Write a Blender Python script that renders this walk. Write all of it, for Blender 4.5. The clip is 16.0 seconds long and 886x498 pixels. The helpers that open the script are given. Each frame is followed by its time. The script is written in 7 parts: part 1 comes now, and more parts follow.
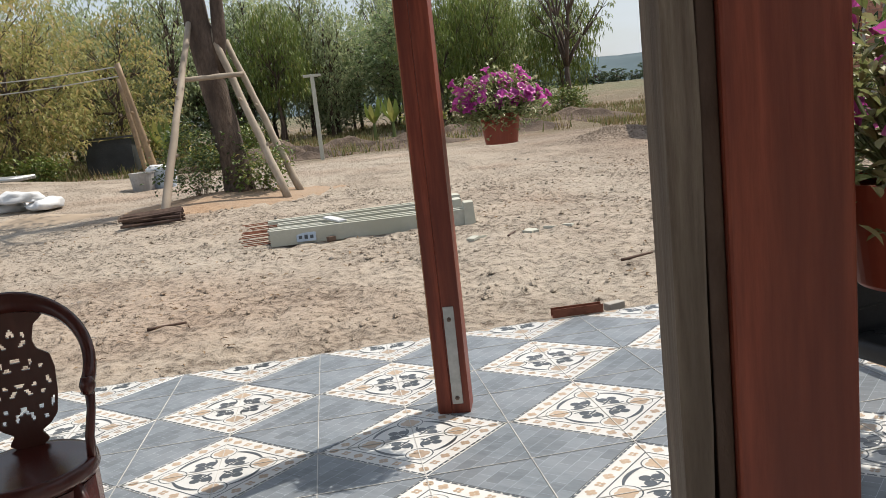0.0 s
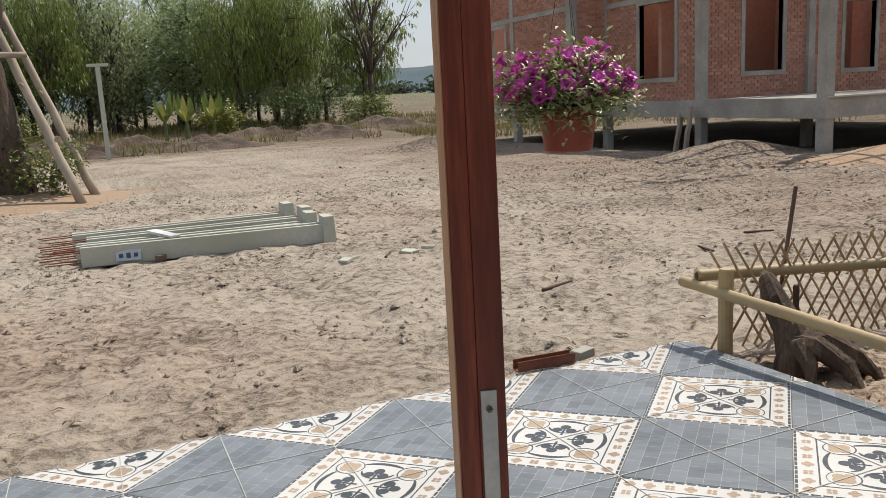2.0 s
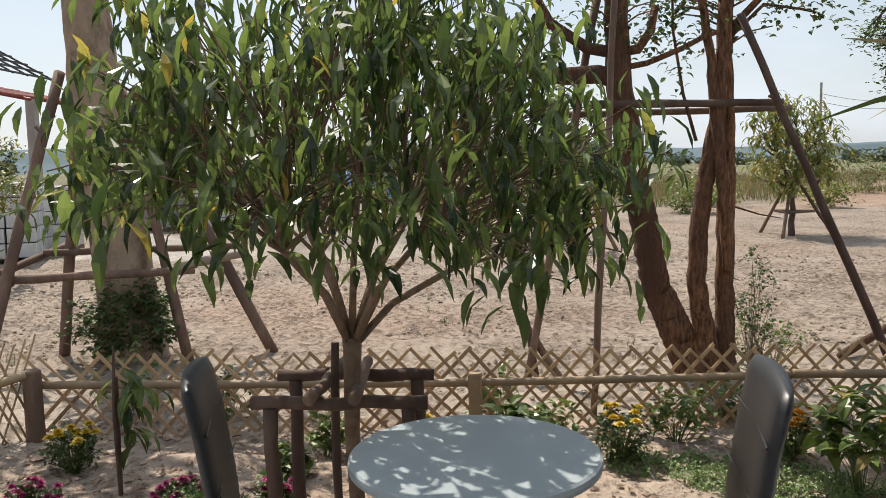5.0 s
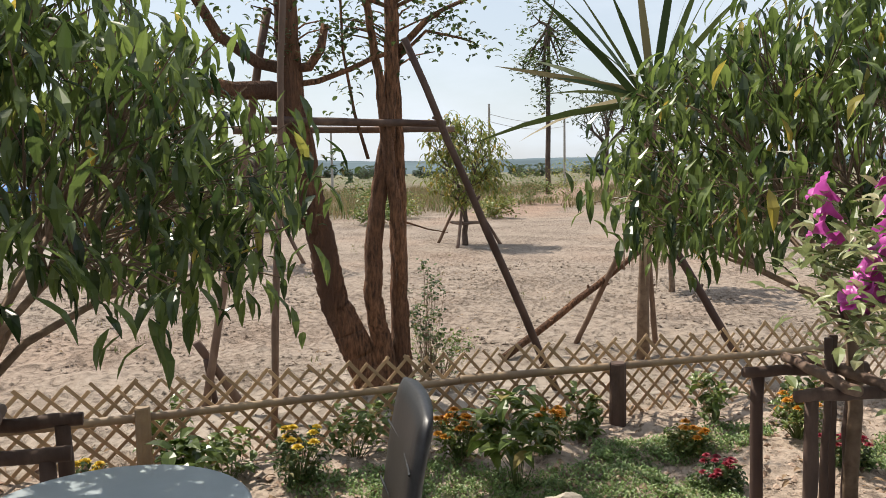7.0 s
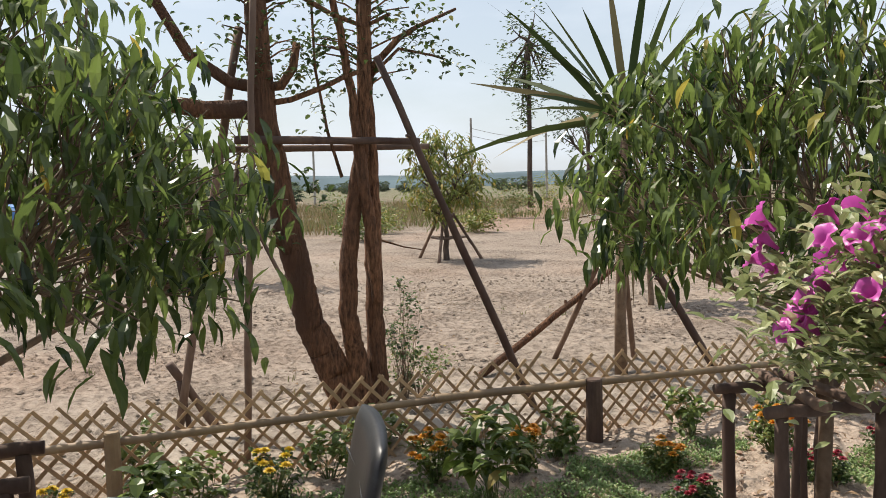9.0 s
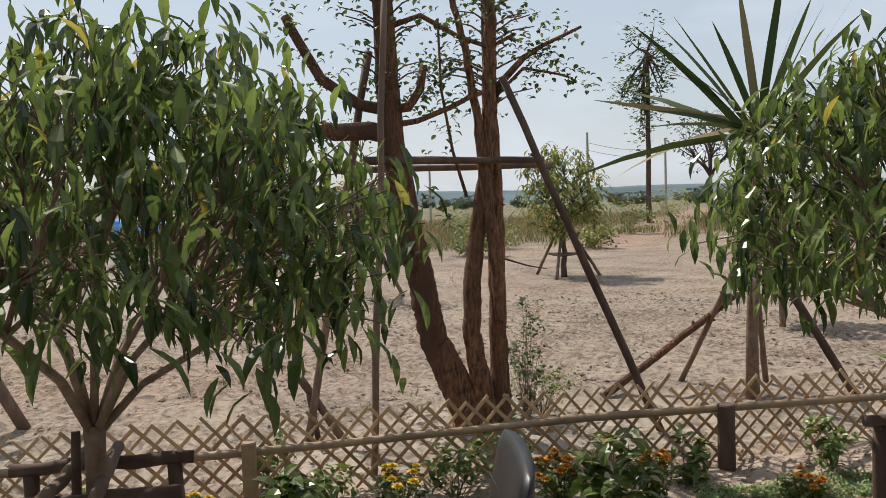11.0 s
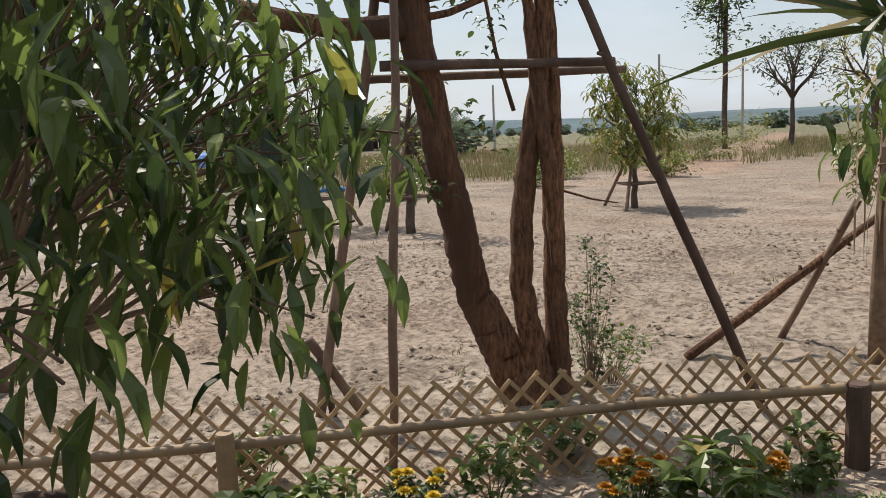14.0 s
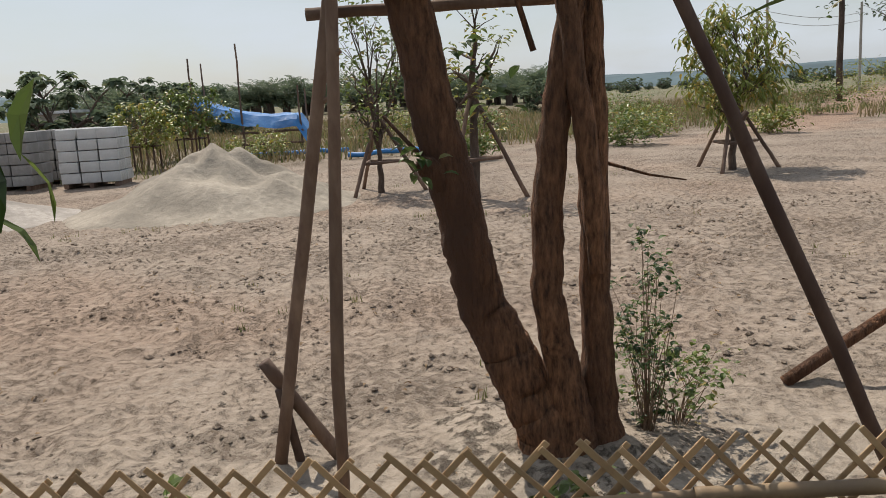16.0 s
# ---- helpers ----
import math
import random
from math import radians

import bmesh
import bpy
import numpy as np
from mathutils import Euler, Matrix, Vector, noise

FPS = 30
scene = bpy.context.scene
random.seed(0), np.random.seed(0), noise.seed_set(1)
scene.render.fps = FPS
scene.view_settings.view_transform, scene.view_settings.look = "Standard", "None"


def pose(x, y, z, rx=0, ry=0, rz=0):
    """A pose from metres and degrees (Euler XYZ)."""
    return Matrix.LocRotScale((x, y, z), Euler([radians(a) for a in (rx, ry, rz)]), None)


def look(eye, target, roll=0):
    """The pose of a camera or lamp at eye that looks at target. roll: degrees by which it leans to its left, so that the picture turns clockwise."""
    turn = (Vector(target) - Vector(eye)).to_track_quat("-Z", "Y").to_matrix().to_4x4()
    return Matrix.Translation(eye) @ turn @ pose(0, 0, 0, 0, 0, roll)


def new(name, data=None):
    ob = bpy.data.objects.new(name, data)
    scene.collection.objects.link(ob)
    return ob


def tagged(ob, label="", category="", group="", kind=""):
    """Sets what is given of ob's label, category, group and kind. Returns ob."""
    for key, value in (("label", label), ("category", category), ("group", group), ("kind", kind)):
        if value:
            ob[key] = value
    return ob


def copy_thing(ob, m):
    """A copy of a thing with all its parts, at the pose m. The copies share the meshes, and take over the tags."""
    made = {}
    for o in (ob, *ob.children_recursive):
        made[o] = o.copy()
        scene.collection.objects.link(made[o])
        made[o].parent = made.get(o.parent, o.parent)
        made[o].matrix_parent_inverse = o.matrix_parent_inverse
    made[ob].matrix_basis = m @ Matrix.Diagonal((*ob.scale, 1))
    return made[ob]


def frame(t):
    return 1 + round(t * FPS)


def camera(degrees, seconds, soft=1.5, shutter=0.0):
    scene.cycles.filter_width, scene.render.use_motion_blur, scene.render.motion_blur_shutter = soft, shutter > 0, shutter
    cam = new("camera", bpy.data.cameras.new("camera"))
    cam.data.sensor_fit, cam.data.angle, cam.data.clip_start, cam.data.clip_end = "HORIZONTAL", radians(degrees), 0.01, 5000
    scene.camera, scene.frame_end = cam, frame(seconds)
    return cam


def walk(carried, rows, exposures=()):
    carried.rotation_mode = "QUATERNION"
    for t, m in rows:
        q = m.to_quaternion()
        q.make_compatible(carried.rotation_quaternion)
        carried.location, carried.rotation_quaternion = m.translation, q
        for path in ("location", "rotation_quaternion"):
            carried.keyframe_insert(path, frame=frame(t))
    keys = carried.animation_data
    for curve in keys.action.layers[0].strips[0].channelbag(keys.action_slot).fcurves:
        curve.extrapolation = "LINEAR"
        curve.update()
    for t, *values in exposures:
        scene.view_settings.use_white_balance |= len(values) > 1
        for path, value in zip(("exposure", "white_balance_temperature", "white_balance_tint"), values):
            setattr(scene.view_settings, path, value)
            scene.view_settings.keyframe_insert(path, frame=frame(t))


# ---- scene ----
cam = camera(56.5, 16.0, soft=0.85)

PATH = [
    (0, (-2.341, -5.129, 1.474), (-2.093, -3.175, 1.125), -6.2),
    (0.2, (-2.417, -5.033, 1.46), (-2.104, -3.092, 1.092), -5.8),
    (0.5, (-2.546, -4.751, 1.452), (-2.129, -2.836, 1.05), -3.4),
    (1, (-2.662, -4.42, 1.463), (-2.107, -2.546, 1.035), -3.4),
    (1.5, (-2.782, -4.055, 1.45), (-2.159, -2.199, 1.039), -4.2),
    (2, (-2.917, -3.667, 1.459), (-2.166, -1.851, 1.088), -3.0),
    (2.5, (-2.857, -3.362, 1.471), (-1.828, -1.683, 1.121), -3.7),
    (3, (-2.784, -3.195, 1.502), (-1.368, -1.823, 1.168), -5.4),
    (3.5, (-2.737, -3.101, 1.474), (-1.032, -2.11, 1.138), -4.1),
    (4, (-2.622, -3.152, 1.473), (-0.739, -2.562, 1.149), 0.3),
    (4.5, (-2.514, -3.244, 1.495), (-0.55, -2.971, 1.234), 0.9),
    (5, (-2.437, -3.237, 1.507), (-0.449, -3.141, 1.308), -1.3),
    (5.2, (-2.417, -3.232, 1.508), (-0.425, -3.196, 1.325), -1.8),
    (7.3, (-2.363, -3.404, 1.537), (-0.485, -4.069, 1.361), -0.9),
    (7.5, (-2.375, -3.427, 1.535), (-0.498, -4.097, 1.365), -1.0),
    (8, (-2.375, -3.426, 1.562), (-0.508, -4.12, 1.388), -1.0),
    (8.2, (-2.372, -3.427, 1.552), (-0.506, -4.126, 1.383), -1.1),
    (10.3, (-2.357, -3.387, 1.568), (-0.429, -3.904, 1.453), -1.8),
    (10.5, (-2.355, -3.375, 1.565), (-0.417, -3.859, 1.451), -1.7),
    (11, (-2.357, -3.356, 1.586), (-0.4, -3.759, 1.479), -1.7),
    (11.5, (-2.311, -3.343, 1.57), (-0.354, -3.737, 1.452), -1.9),
    (12, (-2.205, -3.302, 1.529), (-0.254, -3.678, 1.305), -3.3),
    (12.5, (-2.026, -3.395, 1.498), (-0.057, -3.606, 1.218), -4.9),
    (13, (-1.832, -3.477, 1.531), (0.154, -3.52, 1.302), -5.7),
    (13.5, (-1.509, -3.583, 1.537), (0.476, -3.698, 1.326), -5.4),
    (14, (-1.204, -3.732, 1.517), (0.763, -3.969, 1.248), -2.5),
    (14.5, (-0.876, -3.893, 1.495), (1.086, -4.095, 1.165), -2.1),
    (15, (-0.503, -4.059, 1.477), (1.455, -4.224, 1.105), -4.1),
    (15.5, (-0.217, -4.216, 1.485), (1.74, -4.333, 1.088), -3.3),
    (16, (0.007, -4.29, 1.482), (1.974, -4.292, 1.124), -3.4),
]
EXPOSURES = [(0, 0.12), (0.6, -0.06), (1.5, -0.06), (2.5, -0.06), (3.5, -0.08), (4.2, 0.12), (5, 0.32), (7.4, 0.38), (8.2, 0.38), (10.5, 0.12), (11.5, 0.06), (12.5, 0.16), (14.5, 0.16), (16, -0.04)]
walk(cam, [(t, look(eye, target, roll)) for t, eye, target, roll in PATH], EXPOSURES)

# ---- light ----
SUN = Vector((0.87, 0.48, 1.42)).normalized()
world = bpy.data.worlds.new("sky")
scene.world = world
world.use_nodes = True
wn, wl = world.node_tree.nodes, world.node_tree.links
wbg = wn["Background"]
skytex = wn.new("ShaderNodeTexSky")
skytex.sky_type = "NISHITA"
skytex.sun_disc = False
skytex.sun_elevation = math.asin(SUN.z)
skytex.sun_rotation = math.atan2(SUN.x, SUN.y)
skytex.dust_density = 1.5
skytex.air_density = 1.2
wtc = wn.new("ShaderNodeTexCoord")
wmap = wn.new("ShaderNodeMapping")
wmap.inputs["Scale"].default_value = (1.0, 1.0, 3.2)
wnoise = wn.new("ShaderNodeTexNoise")
wnoise.inputs["Scale"].default_value = 2.6
wnoise.inputs["Detail"].default_value = 7.0
wnoise.inputs["Roughness"].default_value = 0.55
wramp = wn.new("ShaderNodeMapRange")
wramp.inputs["From Min"].default_value = 0.44
wramp.inputs["From Max"].default_value = 0.72
wramp.inputs["To Min"].default_value = 0.52
wramp.inputs["To Max"].default_value = 0.97
wmix = wn.new("ShaderNodeMix")
wmix.data_type = "RGBA"
wmix.inputs["B"].default_value = (7.9, 8.6, 9.5, 1)
wl.new(wtc.outputs["Generated"], wmap.inputs["Vector"])
wl.new(wmap.outputs["Vector"], wnoise.inputs["Vector"])
wl.new(wnoise.outputs["Fac"], wramp.inputs["Value"])
wl.new(wramp.outputs["Result"], wmix.inputs["Factor"])
wl.new(skytex.outputs["Color"], wmix.inputs["A"])
wl.new(wmix.outputs["Result"], wbg.inputs["Color"])
wbg.inputs["Strength"].default_value = 0.087

sun = new("sun", bpy.data.lights.new("sun", "SUN"))
sun.data.energy = 4.9
sun.data.angle = radians(0.53)
sun.data.color = (1.0, 0.915, 0.80)
sun.matrix_world = look(SUN * 40, (0, 0, 0))

# ---- materials ----
MATS = {}


def node_mat(name, c1, c2, scale=8.0, rough=0.8, bump=0.2, c3=None, big=1.2, metal=0.0, stretch=(1, 1, 1), island=0.0, spec=0.4, dist=0.01, thresh=0.5, randobj=0.0, detail=6.0):
    """A surface with two scales of colour variation and a fine relief."""
    m = bpy.data.materials.new(name)
    m.use_nodes = True
    nt = m.node_tree
    n, l = nt.nodes, nt.links
    b = n["Principled BSDF"]
    b.inputs["Roughness"].default_value = rough
    b.inputs["Metallic"].default_value = metal
    b.inputs["Specular IOR Level"].default_value = spec
    tc = n.new("ShaderNodeTexCoord")
    mp = n.new("ShaderNodeMapping")
    mp.inputs["Scale"].default_value = stretch
    l.new(tc.outputs["Object"], mp.inputs["Vector"])
    fine = n.new("ShaderNodeTexNoise")
    fine.inputs["Scale"].default_value = scale
    fine.inputs["Detail"].default_value = detail
    fine.inputs["Roughness"].default_value = 0.65
    l.new(mp.outputs["Vector"], fine.inputs["Vector"])
    coarse = n.new("ShaderNodeTexNoise")
    coarse.inputs["Scale"].default_value = big
    coarse.inputs["Detail"].default_value = 4.0
    l.new(mp.outputs["Vector"], coarse.inputs["Vector"])
    r1 = n.new("ShaderNodeMapRange")
    r1.inputs["From Min"].default_value = 0.33
    r1.inputs["From Max"].default_value = 0.67
    l.new(fine.outputs["Fac"], r1.inputs["Value"])
    mix = n.new("ShaderNodeMix")
    mix.data_type = "RGBA"
    mix.inputs["A"].default_value = (*c1, 1)
    mix.inputs["B"].default_value = (*c2, 1)
    l.new(r1.outputs["Result"], mix.inputs["Factor"])
    out = mix.outputs["Result"]
    r2 = n.new("ShaderNodeMapRange")
    r2.inputs["From Min"].default_value = thresh - 0.12
    r2.inputs["From Max"].default_value = thresh + 0.16
    l.new(coarse.outputs["Fac"], r2.inputs["Value"])
    mix2 = n.new("ShaderNodeMix")
    mix2.data_type = "RGBA"
    mix2.inputs["B"].default_value = (*(c3 or tuple(0.75 * a for a in c1)), 1)
    l.new(r2.outputs["Result"], mix2.inputs["Factor"])
    l.new(out, mix2.inputs["A"])
    out = mix2.outputs["Result"]
    if island or randobj:
        if island:
            g = n.new("ShaderNodeNewGeometry")
            src, amount = g.outputs["Random Per Island"], island
        else:
            g = n.new("ShaderNodeObjectInfo")
            src, amount = g.outputs["Random"], randobj
        r3 = n.new("ShaderNodeMapRange")
        r3.inputs["To Min"].default_value = 1.0 - amount
        r3.inputs["To Max"].default_value = 1.0 + amount
        l.new(src, r3.inputs["Value"])
        hsv = n.new("ShaderNodeHueSaturation")
        l.new(r3.outputs["Result"], hsv.inputs["Value"])
        l.new(out, hsv.inputs["Color"])
        out = hsv.outputs["Color"]
    l.new(out, b.inputs["Base Color"])
    if bump:
        bp = n.new("ShaderNodeBump")
        bp.inputs["Strength"].default_value = bump
        bp.inputs["Distance"].default_value = dist
        l.new(fine.outputs["Fac"], bp.inputs["Height"])
        l.new(bp.outputs["Normal"], b.inputs["Normal"])
    MATS[name] = m
    return m


def leaf_mat(name, dark, light, odd, oddness=0.06, rough=0.4, trans=0.3, spec=0.5):
    """Leaves: every leaf has its own tone, some are yellowed, and light passes through."""
    m = bpy.data.materials.new(name)
    m.use_nodes = True
    n, l = m.node_tree.nodes, m.node_tree.links
    b = n["Principled BSDF"]
    b.inputs["Roughness"].default_value = rough
    b.inputs["Specular IOR Level"].default_value = spec
    g = n.new("ShaderNodeNewGeometry")
    ramp = n.new("ShaderNodeValToRGB")
    e = ramp.color_ramp.elements
    e[0].color, e[0].position = (*dark, 1), 0.0
    e[1].color, e[1].position = (*light, 1), 1.0 - oddness - 0.02
    k = e.new(1.0 - oddness)
    k.color = (*odd, 1)
    l.new(g.outputs["Random Per Island"], ramp.inputs["Fac"])
    l.new(ramp.outputs["Color"], b.inputs["Base Color"])
    tr = n.new("ShaderNodeBsdfTranslucent")
    l.new(ramp.outputs["Color"], tr.inputs["Color"])
    ms = n.new("ShaderNodeMixShader")
    ms.inputs["Fac"].default_value = trans
    l.new(b.outputs["BSDF"], ms.inputs[1])
    l.new(tr.outputs["BSDF"], ms.inputs[2])
    l.new(ms.outputs["Shader"], n["Material Output"].inputs["Surface"])
    MATS[name] = m
    return m


SAND = node_mat("sand", (0.32, 0.272, 0.218), (0.42, 0.366, 0.30), scale=30.0, rough=0.95, bump=0.7, c3=(0.345, 0.285, 0.225), big=0.3, dist=0.03, detail=8.0)
SOIL = node_mat("garden_soil", (0.35, 0.26, 0.195), (0.54, 0.42, 0.33), scale=9.0, rough=0.95, bump=0.8, c3=(0.36, 0.24, 0.17), big=1.6, dist=0.03, detail=10.0)
REDSOIL = node_mat("red_soil", (0.27, 0.18, 0.12), (0.41, 0.30, 0.215), scale=6.0, rough=0.95, bump=0.7, c3=(0.36, 0.27, 0.195), big=0.9, dist=0.05)
PILESAND = node_mat("pile_sand", (0.27, 0.235, 0.19), (0.40, 0.35, 0.285), scale=7.0, rough=0.95, bump=0.9, big=0.8, dist=0.04)
CONCRETE = node_mat("concrete", (0.34, 0.32, 0.29), (0.44, 0.42, 0.38), scale=14.0, rough=0.9, bump=0.3, c3=(0.29, 0.27, 0.24), big=1.4)
PALECON = node_mat("pale_concrete", (0.42, 0.42, 0.37), (0.52, 0.52, 0.46), scale=18.0, rough=0.85, bump=0.2, c3=(0.40, 0.40, 0.33), big=1.1)
BRICK = node_mat("brick", (0.35, 0.15, 0.10), (0.45, 0.22, 0.155), scale=9.0, rough=0.9, bump=0.3, c3=(0.42, 0.23, 0.17), big=0.7, island=0.22)
MORTAR = node_mat("mortar", (0.36, 0.25, 0.20), (0.44, 0.32, 0.26), scale=20.0, rough=0.95, bump=0.3)
ORANGESOIL = node_mat("orange_soil", (0.26, 0.165, 0.10), (0.40, 0.28, 0.185), scale=9.0, rough=0.95, bump=0.8, c3=(0.33, 0.245, 0.175), big=0.8, dist=0.04, detail=8.0)
REDPIPE = node_mat("red_primer", (0.22, 0.045, 0.035), (0.30, 0.07, 0.05), scale=12.0, rough=0.6, bump=0.05)
DARKSTEEL = node_mat("dark_steel", (0.06, 0.06, 0.06), (0.11, 0.11, 0.11), scale=12.0, rough=0.5, bump=0.05, metal=0.3)
REDWOOD = node_mat("red_varnished_wood", (0.17, 0.03, 0.016), (0.285, 0.066, 0.034), scale=16.0, rough=0.45, bump=0.2, c3=(0.115, 0.024, 0.015), big=2.6, stretch=(5, 5, 0.35), dist=0.004)
GREYWOOD = node_mat("weathered_wood", (0.13, 0.095, 0.07), (0.25, 0.20, 0.155), scale=22.0, rough=0.85, bump=0.5, c3=(0.10, 0.075, 0.058), big=3.0, stretch=(4, 4, 0.3), dist=0.006)
ORANGEWOOD = node_mat("orange_wood", (0.40, 0.20, 0.10), (0.5, 0.28, 0.15), scale=16.0, rough=0.6, bump=0.1, stretch=(5, 5, 0.35))
GALV = node_mat("galvanised_steel", (0.42, 0.43, 0.43), (0.55, 0.56, 0.56), scale=30.0, rough=0.42, bump=0.05, metal=0.7)
BOLT = node_mat("rusty_bolt", (0.16, 0.12, 0.10), (0.28, 0.22, 0.19), scale=40.0, rough=0.5, bump=0.1, metal=0.6)
ROSEWOOD = node_mat("carved_rosewood", (0.045, 0.012, 0.010), (0.085, 0.022, 0.016), scale=14.0, rough=0.25, bump=0.06, c3=(0.06, 0.016, 0.012), big=3.0, stretch=(2, 2, 0.6))
LEATHER = node_mat("black_leatherette", (0.012, 0.012, 0.014), (0.025, 0.025, 0.028), scale=60.0, rough=0.42, bump=0.12, big=5.0, dist=0.003)
BLACKMETAL = node_mat("black_metal", (0.012, 0.012, 0.012), (0.02, 0.02, 0.02), scale=40.0, rough=0.4, bump=0.03)
TABLEMAT = node_mat("table_top_laminate", (0.30, 0.345, 0.36), (0.36, 0.405, 0.42), scale=10.0, rough=0.3, bump=0.03, c3=(0.33, 0.375, 0.39))
BAMBOO = node_mat("dry_bamboo", (0.36, 0.26, 0.13), (0.48, 0.37, 0.20), scale=8.0, rough=0.55, bump=0.2, c3=(0.30, 0.23, 0.13), big=2.0, randobj=0.12)
OLDBAMBOO = node_mat("aged_bamboo", (0.24, 0.16, 0.09), (0.36, 0.26, 0.15), scale=9.0, rough=0.6, bump=0.25, c3=(0.2, 0.14, 0.09), big=2.5)
SLAT = node_mat("bamboo_slat", (0.41, 0.275, 0.15), (0.54, 0.39, 0.22), scale=12.0, rough=0.6, bump=0.15, c3=(0.34, 0.22, 0.13), big=2.0, randobj=0.25)
DARKPOLE = node_mat("dark_wood_pole", (0.075, 0.045, 0.034), (0.15, 0.10, 0.075), scale=14.0, rough=0.85, bump=0.5, c3=(0.06, 0.035, 0.028), big=3.0, stretch=(1, 1, 0.4))
STAKE = node_mat("wood_stake", (0.14, 0.085, 0.06), (0.25, 0.17, 0.12), scale=16.0, rough=0.85, bump=0.5, c3=(0.10, 0.065, 0.05), big=2.5, stretch=(1, 1, 0.35))
PALESTAKE = node_mat("pale_wood_stake", (0.32, 0.26, 0.20), (0.42, 0.36, 0.29), scale=10.0, rough=0.8, bump=0.4, stretch=(1, 1, 0.35))
BARKRED = node_mat("red_brown_bark", (0.045, 0.022, 0.013), (0.42, 0.205, 0.105), scale=30.0, rough=0.95, bump=1.0, c3=(0.10, 0.052, 0.033), big=1.4, stretch=(1.6, 1.6, 0.4), dist=0.05, detail=9.0)
BARKPALE = node_mat("flaky_pale_bark", (0.11, 0.068, 0.045), (0.42, 0.33, 0.24), scale=7.5, rough=0.95, bump=1.0, c3=(0.34, 0.255, 0.18), big=2.6, stretch=(1, 1, 0.6), dist=0.04, detail=9.0)
BARKGREY = node_mat("grey_bark", (0.075, 0.052, 0.042), (0.175, 0.13, 0.10), scale=14.0, rough=0.95, bump=1.0, c3=(0.06, 0.043, 0.035), big=1.8, stretch=(1.5, 1.5, 0.5), dist=0.04)
TWIG = node_mat("twig_bark", (0.14, 0.09, 0.058), (0.30, 0.21, 0.14), scale=20.0, rough=0.85, bump=0.4)
DRIFT = node_mat("driftwood", (0.10, 0.065, 0.045), (0.21, 0.15, 0.11), scale=16.0, rough=0.9, bump=0.9, c3=(0.06, 0.04, 0.03), big=3.0, stretch=(3, 3, 0.5), dist=0.03)
LEAF = leaf_mat("long_green_leaf", (0.024, 0.046, 0.013), (0.185, 0.25, 0.062), (0.45, 0.34, 0.06), 0.01, rough=0.27, trans=0.5, spec=0.6)
LEAFSMALL = leaf_mat("small_green_leaf", (0.07, 0.11, 0.02), (0.17, 0.22, 0.05), (0.30, 0.24, 0.08), 0.1)
LEAFPOT = leaf_mat("pale_petunia_leaf", (0.16, 0.20, 0.07), (0.34, 0.38, 0.17), (0.40, 0.38, 0.2), 0.12)
LEAFYEL = leaf_mat("yellow_green_leaf", (0.11, 0.15, 0.025), (0.25, 0.28, 0.06), (0.36, 0.28, 0.06), 0.15)
LEAFDARK = leaf_mat("dark_shrub_leaf", (0.035, 0.065, 0.02), (0.105, 0.155, 0.045), (0.2, 0.19, 0.07), 0.06, trans=0.4)
# LEAFEUC and LEAFBELT are lightened for haze and bright light on the belt
LEAFEUC = leaf_mat("eucalyptus_leaf", (0.19, 0.24, 0.13), (0.42, 0.48, 0.26), (0.46, 0.46, 0.25), 0.1, rough=0.55, trans=0.5)
LEAFBELT = leaf_mat("belt_tree_leaf", (0.11, 0.165, 0.075), (0.30, 0.38, 0.18), (0.34, 0.35, 0.16), 0.1, rough=0.55, trans=0.5)
LEAFDRY = leaf_mat("dry_bamboo_leaf", (0.19, 0.20, 0.065), (0.42, 0.40, 0.15), (0.46, 0.36, 0.16), 0.25, rough=0.7, trans=0.45)
LEAFWEEP = leaf_mat("weeping_leaf", (0.09, 0.13, 0.025), (0.21, 0.27, 0.06), (0.28, 0.28, 0.08), 0.1)
BLADE = leaf_mat("sword_leaf", (0.025, 0.045, 0.014), (0.075, 0.10, 0.03), (0.2, 0.16, 0.07), 0.1, rough=0.6, trans=0.2, spec=0.25)
DEADBLADE = leaf_mat("dead_sword_leaf", (0.17, 0.12, 0.07), (0.30, 0.23, 0.14), (0.10, 0.07, 0.04), 0.2, rough=0.8, trans=0.1)
DRYGRASS = leaf_mat("dry_grass", (0.15, 0.115, 0.055), (0.30, 0.235, 0.125), (0.12, 0.14, 0.045), 0.25, rough=0.9)
GREENGRASS = leaf_mat("green_weeds", (0.12, 0.13, 0.05), (0.24, 0.24, 0.10), (0.30, 0.25, 0.10), 0.2, rough=0.8)
FERN = leaf_mat("feathery_green", (0.06, 0.12, 0.02), (0.16, 0.26, 0.05), (0.2, 0.26, 0.06), 0.1)
MAT_GREEN = leaf_mat("mat_plant_leaf", (0.095, 0.155, 0.04), (0.25, 0.36, 0.11), (0.32, 0.34, 0.14), 0.1)
PINK = leaf_mat("magenta_petal", (0.42, 0.04, 0.28), (0.66, 0.12, 0.52), (0.75, 0.28, 0.65), 0.15, trans=0.35)
DEEPPINK = leaf_mat("deep_pink_petal", (0.30, 0.02, 0.10), (0.52, 0.05, 0.22), (0.6, 0.16, 0.35), 0.15)
REDPETAL = leaf_mat("dark_red_petal", (0.24, 0.012, 0.03), (0.42, 0.03, 0.06), (0.55, 0.12, 0.15), 0.1)
YELLOW = leaf_mat("yellow_petal", (0.62, 0.42, 0.02), (0.78, 0.58, 0.05), (0.8, 0.65, 0.15), 0.1)
